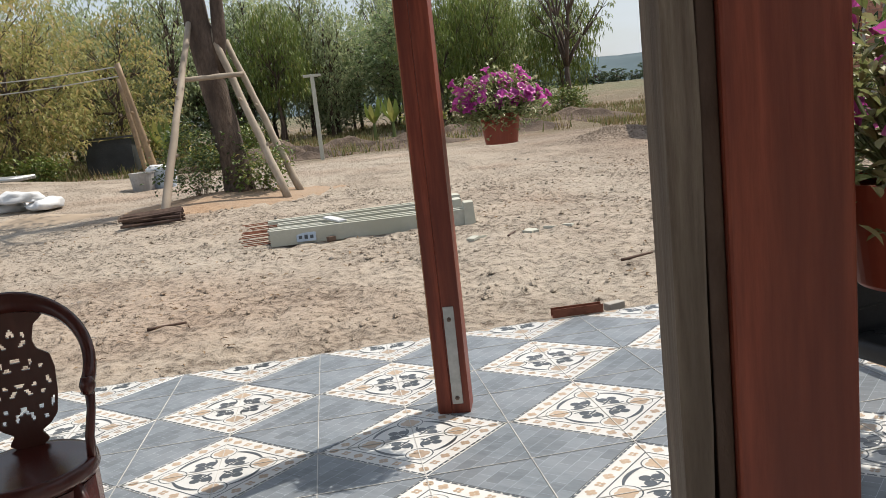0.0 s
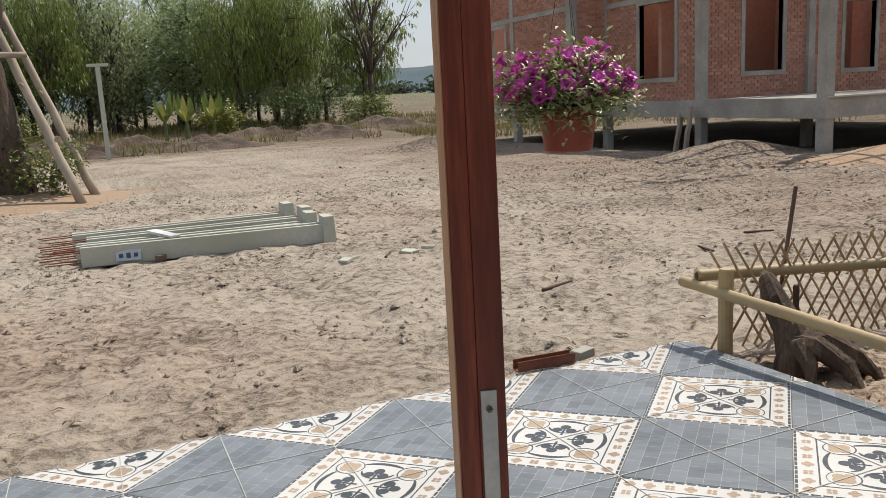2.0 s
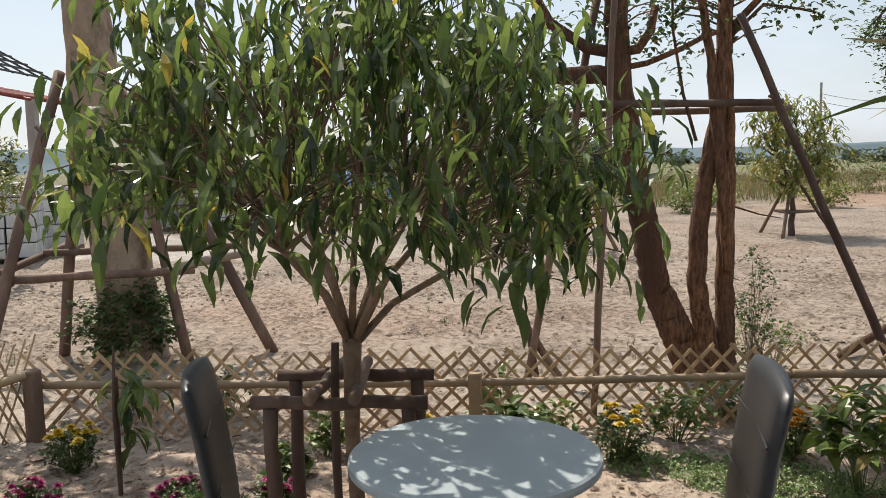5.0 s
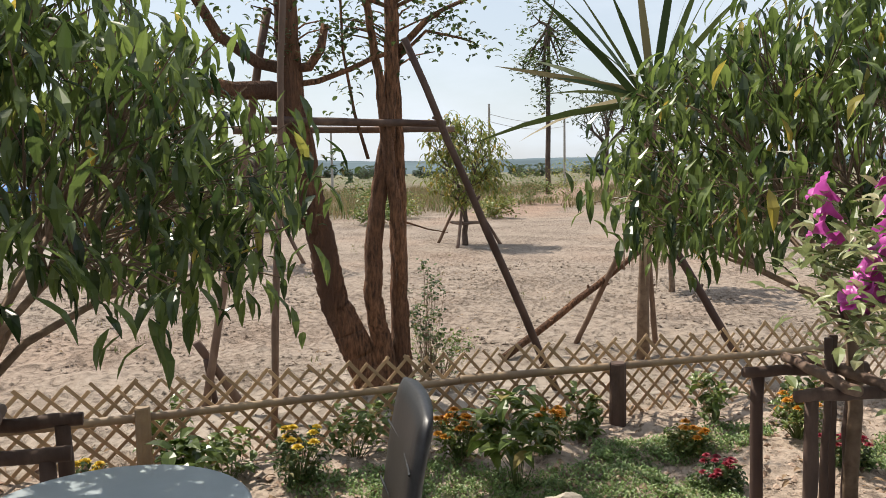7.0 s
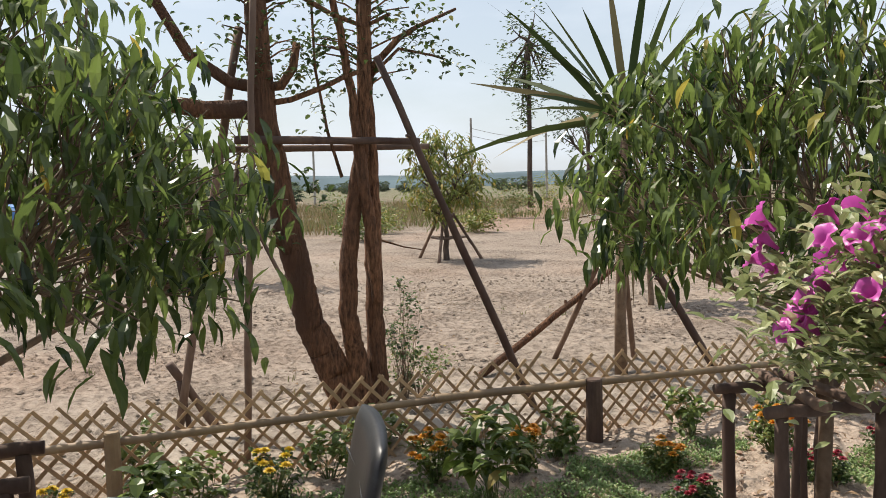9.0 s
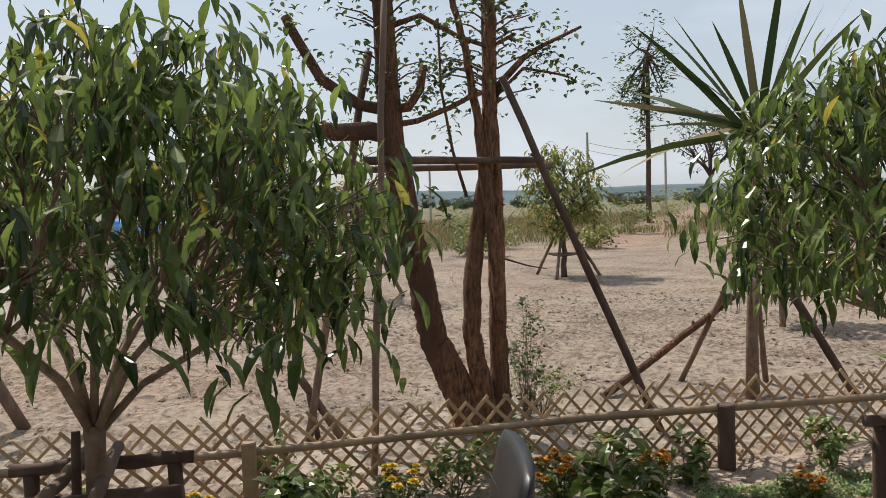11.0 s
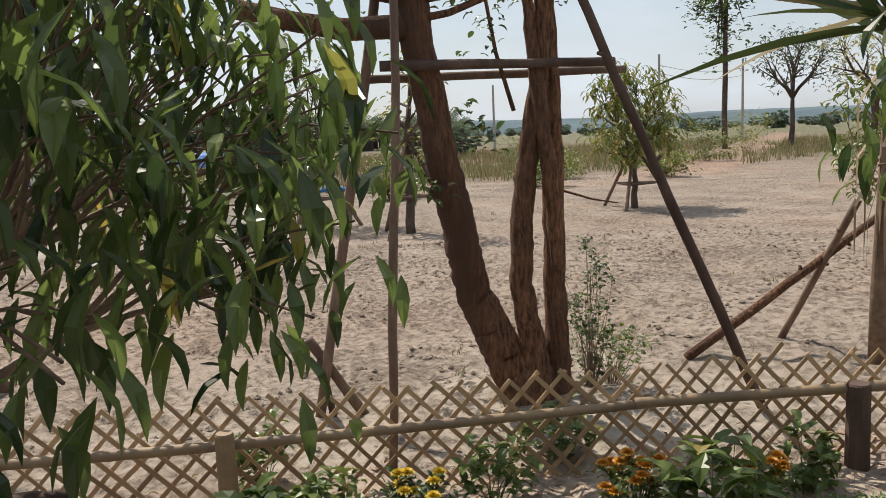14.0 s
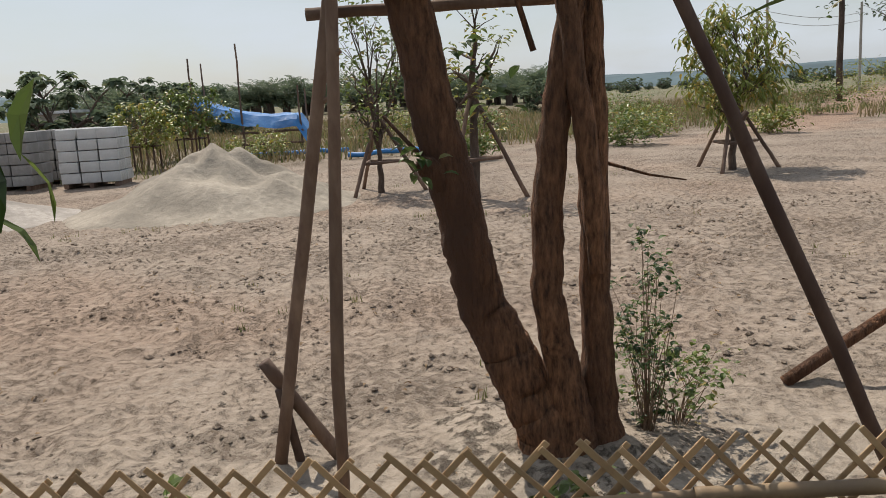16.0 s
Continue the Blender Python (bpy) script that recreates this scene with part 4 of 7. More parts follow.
def carved_chair(loc, rz):
    """Rosewood armchair with a hoop back, pierced splat and round seat; faces -y."""
    t = thing("carved_armchair", loc, "dark polished rosewood armchair with a hoop back and pierced splat", "chair", rz=rz)
    s = MB()
    s.lathe([(0.20, 0.40), (0.25, 0.405), (0.262, 0.425), (0.258, 0.45), (0.245, 0.458), (0.22, 0.455)], 36)
    s.ob("seat", ROSEWOOD, t, smooth=True)
    ap = MB()
    for k in range(20):
        a0, a1 = 2 * math.pi * k / 20, 2 * math.pi * (k + 1) / 20
        am = (a0 + a1) / 2
        d = 0.09 + 0.035 * math.cos(4 * am)
        ap.box((0.235 * math.cos(am), 0.235 * math.sin(am), 0.40 - d / 2), (0.02, 0.08, d), rz=math.degrees(am))
    ap.ob("apron", ROSEWOOD, t, "scalloped carved apron")
    # hoop: one rail that runs from arm to arm over the back
    hoop = MB()
    pts, rad = [], []
    for k in range(29):
        u = k / 28 * 2 - 1
        a = u * 1.95
        x = 0.285 * math.sin(a)
        y = 0.05 + 0.22 * math.cos(a)
        z = 0.68 + 0.25 * max(0.0, math.cos(a * 0.80)) ** 1.1
        pts.append((x, y, z))
        rad.append(0.025 + 0.012 * math.exp(-(a / 0.55) ** 2))
    hoop.tube(pts, rad, 10)
    hoop.ob("hoop_rail", ROSEWOOD, t, smooth=True)
    sp = MB()
    prof = [(0.455, 0.05), (0.47, 0.075), (0.50, 0.05), (0.52, 0.09), (0.55, 0.12), (0.62, 0.135), (0.70, 0.14), (0.745, 0.13), (0.77, 0.085), (0.80, 0.075), (0.85, 0.09), (0.885, 0.14), (0.915, 0.19)]
    pz, pw = [q[0] for q in prof], [q[1] for q in prof]
    holes = []
    for z, row in ((0.545, (0.035, 0.085)), (0.585, (0.0, 0.06, 0.105)), (0.625, (0.03, 0.085)), (0.665, (0.0, 0.055, 0.11)), (0.705, (0.032, 0.085)), (0.74, (0.0, 0.06)), (0.79, (0.03,)), (0.83, (0.0, 0.05))):
        for k, c in enumerate(row):
            for sgn in (-1, 1):
                holes.append((sgn * (c + 0.008 * math.sin(z * 90)), z + 0.009 * math.cos(z * 70 + k), 0.010 if k % 2 else 0.0165, 0.0075, sgn * (0.6 + 1.1 * k + z * 8)))
    nu, nv = 44, 66
    for i in range(nv):
        z0, z1 = 0.455 + 0.46 * i / nv, 0.455 + 0.46 * (i + 1) / nv
        w0, w1 = np.interp(z0, pz, pw), np.interp(z1, pz, pw)
        y0, y1 = 0.215 + 0.08 * (z0 - 0.45), 0.215 + 0.08 * (z1 - 0.45)
        run = None
        for k in range(nu + 1):
            c = (k + 0.5) / nu * 2 - 1
            solid = k < nu
            if solid:
                xm, zm = c * (w0 + w1) / 2, (z0 + z1) / 2
                for hx, hz, ha, hb, ht in holes:
                    ex = (xm - hx) * math.cos(ht) + (zm - hz) * math.sin(ht)
                    ez = -(xm - hx) * math.sin(ht) + (zm - hz) * math.cos(ht)
                    if (ex / ha) ** 2 + (ez / hb) ** 2 < 1:
                        solid = False
                        break
            if solid and run is None:
                run = k
            if not solid and run is not None:
                c0, c1 = run / nu * 2 - 1, k / nu * 2 - 1
                v = [(c0 * w0, y0, z0), (c1 * w0, y0, z0), (c1 * w1, y1, z1), (c0 * w1, y1, z1)]
                v += [(x, y + 0.016, z) for x, y, z in v]
                sp.add(v, [(0, 1, 2, 3), (7, 6, 5, 4), (0, 4, 5, 1), (1, 5, 6, 2), (2, 6, 7, 3), (3, 7, 4, 0)])
                run = None
    sp.ob("splat", ROSEWOOD, t, "pierced carved splat")
    for sgn in (-1, 1):
        p = MB()
        p.tube([(sgn * 0.235, -0.05, 0.44), (sgn * 0.24, -0.055, 0.52), (sgn * 0.262, -0.03, 0.60), (sgn * 0.27, -0.03, 0.68)], [0.021, 0.018, 0.017, 0.02], 9)
        p.ob("arm_post", ROSEWOOD, t, smooth=True)
        kn = MB()
        kn.tube([(sgn * 0.262, -0.055, 0.655), (sgn * 0.266, -0.058, 0.68), (sgn * 0.267, -0.055, 0.705)], [0.022, 0.031, 0.022], 10)
        kn.ob("arm_knob", ROSEWOOD, t, smooth=True)
        for y in (-0.15, 0.16):
            l = MB()
            l.tube([(sgn * 0.16, y, 0.40), (sgn * 0.20, y * 1.2, 0.28), (sgn * 0.17, y * 1.05, 0.12), (sgn * 0.19, y * 1.2, 0.0)], [0.035, 0.032, 0.022, 0.03], 9)
            l.ob("leg", ROSEWOOD, t, smooth=True)
    return t


carved_chair((-3.37, -2.58, floor_z(-3.36, -2.62)), 14).scale = (0.8, 0.8, 1.0)


def hanging_pot(loc, hang, label, flowers, west, spread=0.24, size=1.0, bloom=1.0):
    t = thing("hanging_flower_pot", loc, label, "flower pot")
    p = MB()
    p.lathe([(0.064, 0.0), (0.067, 0.004), (0.081, 0.103), (0.087, 0.104), (0.088, 0.122), (0.083, 0.122), (0.079, 0.106), (0.03, 0.105)], 40)
    p.ob("pot", TERRACOTTA, t, "terracotta-coloured plastic pot", smooth=False).scale = (size, size, size)
    for k in range(3):
        a = 2 * math.pi * k / 3 + 0.4
        w = MB()
        w.tube([(0.087 * math.cos(a), 0.087 * math.sin(a), 0.13), (0.0, 0.0, 0.62)], 0.0007, 4)
        w.ob("hanger_wire", BLACKMETAL, t)
    w = MB()
    w.tube([(0, 0, 0.61), (0, 0, hang - loc[2])], 0.0009, 4)
    w.ob("hook", BLACKMETAL, t)
    tips = [q for q in dome_tips((0, 0, 0.18), spread, 0.125, 190, -0.6, 0.3) if q[0] > west and (q[2] > 0.08 or math.hypot(q[0], q[1]) > 0.11)]
    st = MB()
    for q in tips:
        st.tube([(q[0] * 0.2, q[1] * 0.2, 0.12), (q[0] * 0.6, q[1] * 0.6, 0.12 + (q[2] - 0.12) * 0.7), q], [0.003, 0.0025, 0.0015], 4)
    st.ob("stalk", GREENSTEM, t)
    lv = MB()
    leaves_at(lv, tips, 15, 0.029, 0.012, 0.1, 0.03, 0.7, bend=0.2)
    lv.ob("leaves", LEAFPOT, t, "small pale green leaves")
    hi = [q for q in tips if q[2] > 0.13]
    for i in range(flowers):
        q = hi[int(R.integers(0, len(hi)))]
        f = MB()
        nn = Vector((q[0] * 2.2, q[1] * 2.2, 0.35)).normalized()
        m = nn.to_track_quat("Z", "Y").to_matrix().to_4x4()
        n = 20
        fs = bloom * R.uniform(0.85, 1.1)
        verts = []
        for r, z in ((0.003, -0.034), (0.006, -0.015), (0.011, -0.004)):
            verts += [m @ (Vector((r * math.cos(2 * math.pi * k / n), r * math.sin(2 * math.pi * k / n), z)) * fs) for k in range(n)]
        for ring, (r, z) in enumerate(((0.02, 0.003), (0.026, 0.002))):
            for k in range(n):
                a = 2 * math.pi * k / n
                rr = r * (1 - 0.10 * ring * abs(math.cos(2.5 * a)))
                verts.append(m @ (Vector((rr * math.cos(a), rr * math.sin(a), z + 0.003 * math.cos(5 * a) + R.uniform(-0.0012, 0.0012))) * fs))
        faces = [tuple(range(n - 1, -1, -1))]
        for ring in range(4):
            faces += [(ring * n + k, ring * n + (k + 1) % n, (ring + 1) * n + (k + 1) % n, (ring + 1) * n + k) for k in range(n)]
        f.add(verts, faces)
        o = f.ob("flower", PINK, t, smooth=True)
        o.location = (q[0] * 1.08, q[1] * 1.08, q[2] + 0.022 + abs(R.normal()) * 0.02)
    return t


GREENSTEM = node_mat("green_stem", (0.10, 0.14, 0.04), (0.16, 0.2, 0.07), scale=30.0, rough=0.6, bump=0.0)
hanging_pot((-1.55, -1.43, 1.262), 2.64, "hanging terracotta pot overflowing with magenta petunias", 130, -1.0, 0.215, 1.1)
hanging_pot((-1.69, -4.29, 1.215), 2.64, "hanging terracotta pot overflowing with pink petunias", 60, -0.075, 0.22, 1.0, 0.82)


def bracket_arm(x, y):
    mb = MB()
    mb.soft_box((x - 0.14, y, 2.66), (0.40, 0.04, 0.04), 0.003)
    tagged(mb.ob("hanger_arm", REDWOOD), "short wooden arm under the beam that carries a pot", "bracket")


bracket_arm(-1.55, -1.43)
bracket_arm(-1.69, -4.29)


# ---- tree guards, stakes ----
def tree_guard(loc, label, w=0.40, d=0.58, h=0.70):
    t = thing("tree_guard", loc, label, "tree guard", group="tree guards in the flower bed")
    for x in (-w / 2, w / 2):
        for y in (-d / 2 + 0.04, d / 2 - 0.04):
            p = MB()
            pole(p, (x, y, -0.1), (x + R.uniform(-0.01, 0.01), y, h), 0.029, 0.027, 9, 0.006)
            p.ob("post", DARKPOLE, t, smooth=True)
        b = MB()
        pole(b, (x, -d / 2 - 0.03, h + 0.015), (x, d / 2 + 0.03, h + 0.02), 0.026, 0.024, 9, 0.008)
        b.ob("rail", DARKPOLE, t, smooth=True)
    for y in (-0.07, 0.09):
        b = MB()
        pole(b, (-w / 2 - 0.09, y, h + 0.055), (w / 2 + 0.07, y * 0.6, h + 0.06), 0.024, 0.022, 9, 0.008)
        b.ob("cross_rail", STAKE, t, smooth=True)
    for k, y in enumerate((0.05, -0.02)):
        b = MB()
        pole(b, (-0.03 + 0.06 * k, y, -0.05), (-0.02 + 0.05 * k, y * 0.8, h + 0.2), 0.018, 0.016, 8, 0.006)
        b.ob("stake", DARKPOLE, t, smooth=True)
    return t


def stake(a, b, r, mat=None, label="crooked wooden stake propping up a tree", r1=None, name="prop_stake", amp=0.02):
    mb = MB()
    a, b = Vector(a), Vector(b)
    pole(mb, (0, 0, 0), b - a, r, r1 or r * 0.85, 10, amp * 0.45 * min(1.0, (b - a).length / 4), 8)
    o = mb.ob(name, mat or STAKE, smooth=True)
    o.location = a
    if name == "prop_stake":
        d = (b - a).normalized()
        e = MB()
        e.tube([b - a, b - a + d * 0.004], (r1 or r * 0.85) * 0.9, 10)
        e.ob("sawn_end", PALESTAKE, o, "pale sawn end")
        for u in (0.31, 0.58, 0.8):
            side = d.orthogonal().normalized()
            side.rotate(Matrix.Rotation(u * 17.0, 3, d))
            p = (b - a) * u + side * r * 0.6
            k = MB()
            k.tube([p, p + side * r * 0.9 + d * r * 0.5], [r * 0.5, r * 0.3], 7)
            k.ob("knot", mat or STAKE, o)
    return tagged(o, label, "stake", group="tree props")


UT = umbrella_tree((0.53, -2.75, -0.06), "bushy young garden tree with long drooping green leaves")
tree_guard((0.645, -2.71, -0.05), "square guard of dark wooden poles round the young tree")
copy_thing(UT, pose(0.26, -6.0, -0.06, 0, 0, 130))
tree_guard((0.26, -5.895, -0.05), "square guard of dark wooden poles round the young tree", 0.39, 0.51).matrix_world = pose(0.26, -5.895, -0.05, 0, 0, -10)


# ---- the three-stemmed tree ----
def three_stem_tree():
    t = thing("tree", (3.33, -4.75, -0.05), "old tree with three leaning red-brown stems and clipped leafy branches", "tree")
    stems = [
        ([(0.0, 0.02, -0.1), (0.0, 0.04, 0.13), (0.0, 0.115, 0.25), (0.0, 0.185, 0.41), (0.0, 0.235, 0.53), (0.0, 0.3, 0.67), (-0.01, 0.345, 0.88), (-0.01, 0.38, 1.06), (-0.01, 0.42, 1.26), (-0.02, 0.465, 1.48), (-0.03, 0.51, 1.75), (-0.06, 0.57, 2.05), (-0.09, 0.6, 2.6), (-0.12, 0.63, 3.5)], [0.19, 0.15, 0.125, 0.115, 0.108, 0.102, 0.098, 0.095, 0.095, 0.092, 0.09, 0.088, 0.075, 0.06]),
        ([(-0.02, -0.04, -0.1), (-0.03, -0.03, 0.2), (-0.04, -0.01, 0.4), (-0.05, 0.02, 0.55), (-0.05, 0.04, 0.72), (-0.05, 0.035, 1.0), (-0.05, 0.01, 1.25), (-0.05, -0.02, 1.46), (-0.06, -0.08, 1.8), (-0.08, -0.12, 2.3), (-0.1, -0.13, 2.9), (-0.12, -0.14, 3.5)], [0.16, 0.1, 0.075, 0.068, 0.066, 0.064, 0.062, 0.058, 0.052, 0.05, 0.045, 0.038]),
        ([(0.02, -0.15, -0.1), (0.02, -0.165, 0.2), (0.01, -0.168, 0.5), (0.01, -0.168, 0.9), (0.01, -0.17, 1.4), (0.0, -0.16, 1.85), (0.0, -0.15, 2.25), (-0.02, -0.14, 2.9), (-0.04, -0.15, 3.5)], [0.17, 0.085, 0.066, 0.062, 0.06, 0.057, 0.052, 0.045, 0.035]),
        ([(-0.07, -0.16, 0.8), (-0.09, -0.15, 1.1), (-0.1, -0.11, 1.45), (-0.11, -0.06, 1.85), (-0.11, -0.02, 2.25), (-0.12, 0.04, 2.65), (-0.13, 0.14, 3.05), (-0.14, 0.2, 3.4)], [0.03, 0.046, 0.044, 0.04, 0.03, 0.026, 0.022, 0.018]),
    ]
    for pts, rad in stems:
        mb = MB()
        fine, fr = [], []
        for i in range(len(pts) - 1):
            for k in range(6):
                u = k / 6
                fine.append(Vector(pts[i]).lerp(Vector(pts[i + 1]), u) + Vector(R.uniform(-0.006, 0.006, 3)))
                fr.append((rad[i] + (rad[i + 1] - rad[i]) * u) * (1 + R.uniform(-0.03, 0.03)))
        fine.append(Vector(pts[-1]))
        fr.append(rad[-1])
        mb.tube(fine, fr, 18, rough=0.035)
        mb.ob("stem", BARKRED, t, smooth=True)
    kn = MB()
    kn.tube([(-0.05, 0.42, 1.20), (-0.08, 0.50, 1.27), (-0.09, 0.525, 1.30)], [0.06, 0.05, 0.03], 9, rough=0.1)
    kn.ob("knob", BARKRED, t, smooth=True)
    limbs = [
        ([(-0.05, 0.57, 2.12), (-0.1, 0.72, 2.15), (-0.13, 0.95, 2.14), (-0.16, 1.2, 2.18), (-0.18, 1.5, 2.25)], 0.07, 0.05),
        ([(-0.1, 0.56, 2.28), (-0.13, 0.79, 2.32), (-0.13, 1.04, 2.49), (-0.13, 1.22, 2.81), (-0.12, 1.26, 2.9)], 0.042, 0.03),
        ([(-0.1, 0.56, 2.3), (-0.13, 0.46, 2.3), (-0.15, 0.38, 2.42), (-0.16, 0.35, 2.58)], 0.038, 0.026),
        ([(-0.08, 0.55, 2.19), (-0.13, 0.40, 2.21), (-0.13, 0.17, 2.3), (-0.13, 0.05, 2.36), (-0.12, -0.11, 2.42)], 0.022, 0.016),
        ([(-0.1, 0.56, 2.85), (-0.13, 0.36, 2.92), (-0.13, 0.1, 2.78), (-0.13, -0.12, 2.71), (-0.14, -0.3, 2.8)], 0.02, 0.014),
        ([(-0.04, -0.14, 2.4), (-0.13, -0.36, 2.64), (-0.13, -0.49, 2.72), (-0.13, -0.79, 2.86)], 0.028, 0.01),
        ([(-0.04, -0.14, 2.35), (-0.13, -0.36, 2.57), (-0.13, -0.61, 2.53), (-0.13, -0.72, 2.5)], 0.014, 0.006),
        ([(-0.12, 0.07, 1.69), (-0.13, 0.16, 2.0), (-0.13, 0.23, 2.42), (-0.13, 0.24, 2.9)], 0.012, 0.008),
        ([(-0.03, 0.42, 1.2), (-0.06, 0.56, 1.36), (-0.08, 0.66, 1.48)], 0.012, 0.006),
        ([(0.02, -0.19, 1.25), (0.02, -0.4, 1.18), (0.02, -0.55, 1.15)], 0.008, 0.003),
    ]
    tips = []
    for pts, r0, r1 in limbs:
        mb = MB()
        mb.tube(pts, [r0 + (r1 - r0) * i / (len(pts) - 1) for i in range(len(pts))], 9, rough=0.06)
        mb.ob("branch", BARKRED, t, smooth=True)
        for u in np.linspace(0.4, 1.0, 11):
            f = u * (len(pts) - 1)
            i = min(int(f), len(pts) - 2)
            p = Vector(pts[i]).lerp(Vector(pts[i + 1]), f - i)
            if p.z > 2.0:
                tips.append(tuple(p + Vector(R.normal(size=3) * 0.06)))
    for k in range(70):
        a = R.uniform(0, 6.28)
        c = [(-0.1, 0.6), (-0.06, -0.15)][k % 2]
        tips.append((c[0] + 0.3 * R.uniform() * math.cos(a), c[1] + 0.5 * R.uniform() * math.sin(a), R.uniform(2.4, 3.3)))
    tw = MB()
    for p in tips[-70:]:
        c = (-0.1, 0.6) if p[1] > 0.25 else (-0.06, -0.15)
        tw.tube([(c[0], c[1], p[2] - 0.12), ((c[0] + p[0]) / 2, (c[1] + p[1]) / 2, p[2] - 0.03), p], [0.008, 0.006, 0.004], 5)
    tw.ob("twig", BARKRED, t)
    lv = MB()
    leaves_at(lv, tips, 9, 0.055, 0.032, 0.2, 0.05, 0.7)
    leaves_at(lv, [(-0.14, 0.5, 1.24), (-0.15, 0.55, 1.3), (-0.1, 0.25, 1.62), (-0.1, 0.3, 1.7), (-0.13, 0.2, 1.55)], 9, 0.075, 0.036, 0.1, 0.04, 0.7)
    lv.ob("crown", LEAFDARK, t, "small dark green leaves")
    return t


three_stem_tree()
# props of the three-stemmed tree
stake((2.55, -3.895, -0.12), (2.55, -4.06, 2.9), 0.022, STAKE, "upright grey-brown pole beside the three-stemmed tree", 0.019)
stake((3.35, -3.53, -0.08), (3.35, -4.05, 2.65), 0.03, STAKE, "leaning wooden stake propping the three-stemmed tree", 0.028)
stake((2.95, -6.02, -0.14), (2.95, -4.88, 2.42), 0.03, DARKPOLE, "dark leaning stake propping the three-stemmed tree", 0.024)
stake((3.18, -3.97, 1.895), (3.17, -5.23, 1.88), 0.03, DARKPOLE, "horizontal pole tied across the tree stems", 0.024, "tie_pole")
stake((3.44, -3.80, 1.845), (3.42, -5.38, 1.855), 0.026, STAKE, "second horizontal pole tied across the tree stems", 0.022, "tie_pole")
stake((3.46, -3.80, -0.08), (3.40, -3.50, 0.42), 0.03, STAKE, "short plank leaning on the stake foot", 0.03, "plank")
stake((3.42, -3.62, -0.08), (3.38, -3.56, 0.30), 0.022, DARKPOLE, "short plank leaning on the stake foot", 0.022, "plank")
stake((4.0, -5.99, -0.04), (4.0, -7.42, 0.88), 0.034, BARKRED, "reddish branch propped against the sword-leaved tree", 0.026)
stake((3.45, -7.95, -0.08), (3.62, -7.36, 0.95), 0.036, DARKPOLE, "dark slanting stake behind the fence", 0.032)
stake((4.1, -7.55, -0.08), (3.7, -7.2, 0.95), 0.026, STAKE, "slanting stake propping the sword-leaved tree", 0.024)
stake((4.35, -6.85, -0.08), (3.75, -7.05, 1.0), 0.026, STAKE, "slanting stake propping the sword-leaved tree", 0.024)


def sapling_bush(loc, label, r, h, tips, per, ll, lw, mat, name="shrub", twig=TWIG, droop=0.2, zmin=-0.9):
    t = thing(name, loc, label, "plant")
    tp = dome_tips((0, 0, h * 0.55), r, h * 0.5, tips, zmin, 0.25)
    w = MB()
    for q in tp:
        w.tube([(q[0] * 0.1, q[1] * 0.1, -0.03), (q[0] * 0.35 + R.normal() * r * 0.12, q[1] * 0.35 + R.normal() * r * 0.12, q[2] * 0.5), q], [0.0028, 0.002, 0.0012], 4)
    w.ob("stalk", twig, t)
    c = MB()
    leaves_at(c, tp, per, ll, lw, droop, r * 0.12, 0.6)
    c.ob("leaves", mat, t)
    return t


sapling_bush((3.42, -5.14, -0.05), "thin leafy shrub at the foot of the three-stemmed tree", 0.17, 0.95, 44, 13, 0.035, 0.022, LEAFDARK)
sapling_bush((3.55, -5.30, -0.05), "low leafy shrub at the foot of the three-stemmed tree", 0.28, 0.42, 30, 10, 0.042, 0.026, LEAFSMALL)


# ---- thick pale trunk with its frame of stakes ----
def thick_tree():
    t = thing("tree", (4.5, -0.18, -0.05), "thick tree trunk with pale flaking bark in a frame of stakes", "tree")
    mb = MB()
    pts = [(0, 0, -0.1), (0.0, 0, 0.15), (0.0, 0.02, 0.5), (-0.03, 0.05, 1.0), (-0.06, 0.1, 1.6), (-0.1, 0.16, 2.4), (-0.1, 0.2, 3.4)]
    rad = [0.31, 0.27, 0.245, 0.235, 0.22, 0.2, 0.17]
    fine, fr = [], []
    for i in range(6):
        for k in range(6):
            fine.append(Vector(pts[i]).lerp(Vector(pts[i + 1]), k / 6))
            fr.append(rad[i] + (rad[i + 1] - rad[i]) * k / 6)
    mb.tube(fine, fr, 22, rough=0.05)
    mb.ob("trunk", BARKPALE, t, smooth=True)
    tips = dome_tips((-0.1, 0.2, 4.1), 1.0, 0.7, 90, -0.8, 0.4)
    w = MB()
    grow(w, (-0.1, 0.2, 3.2), tips, 0.1, 6)
    w.ob("branch", BARKPALE, t)
    c = MB()
    leaves_at(c, tips, 14, 0.16, 0.05, 0.8, 0.1)
    leaves_at(c, dome_tips((-0.2, -0.15, 1.55), 0.2, 0.3, 5, -0.9, 0.5), 6, 0.15, 0.045, 1.6, 0.05)
    c.ob("crown", LEAF, t)
    return t


thick_tree()
sapling_bush((4.33, -0.2, -0.05), "dark creeper bush round the foot of the thick trunk", 0.42, 0.62, 120, 14, 0.07, 0.045, LEAFDARK)
stake((3.46, 0.57, -0.08), (4.32, 0.22, 2.35), 0.05, STAKE, "leaning wooden stake propping the thick tree", 0.042)
stake((4.42, 0.40, -0.08), (4.50, 0.16, 2.2), 0.045, STAKE, "upright wooden stake beside the thick tree", 0.04)
stake((4.30, -0.74, -0.08), (4.42, -0.25, 2.2), 0.045, STAKE, "leaning wooden stake propping the thick tree", 0.04)
stake((4.56, -1.40, -0.08), (4.52, -0.3, 2.2), 0.05, STAKE, "leaning wooden stake propping the thick tree", 0.042)
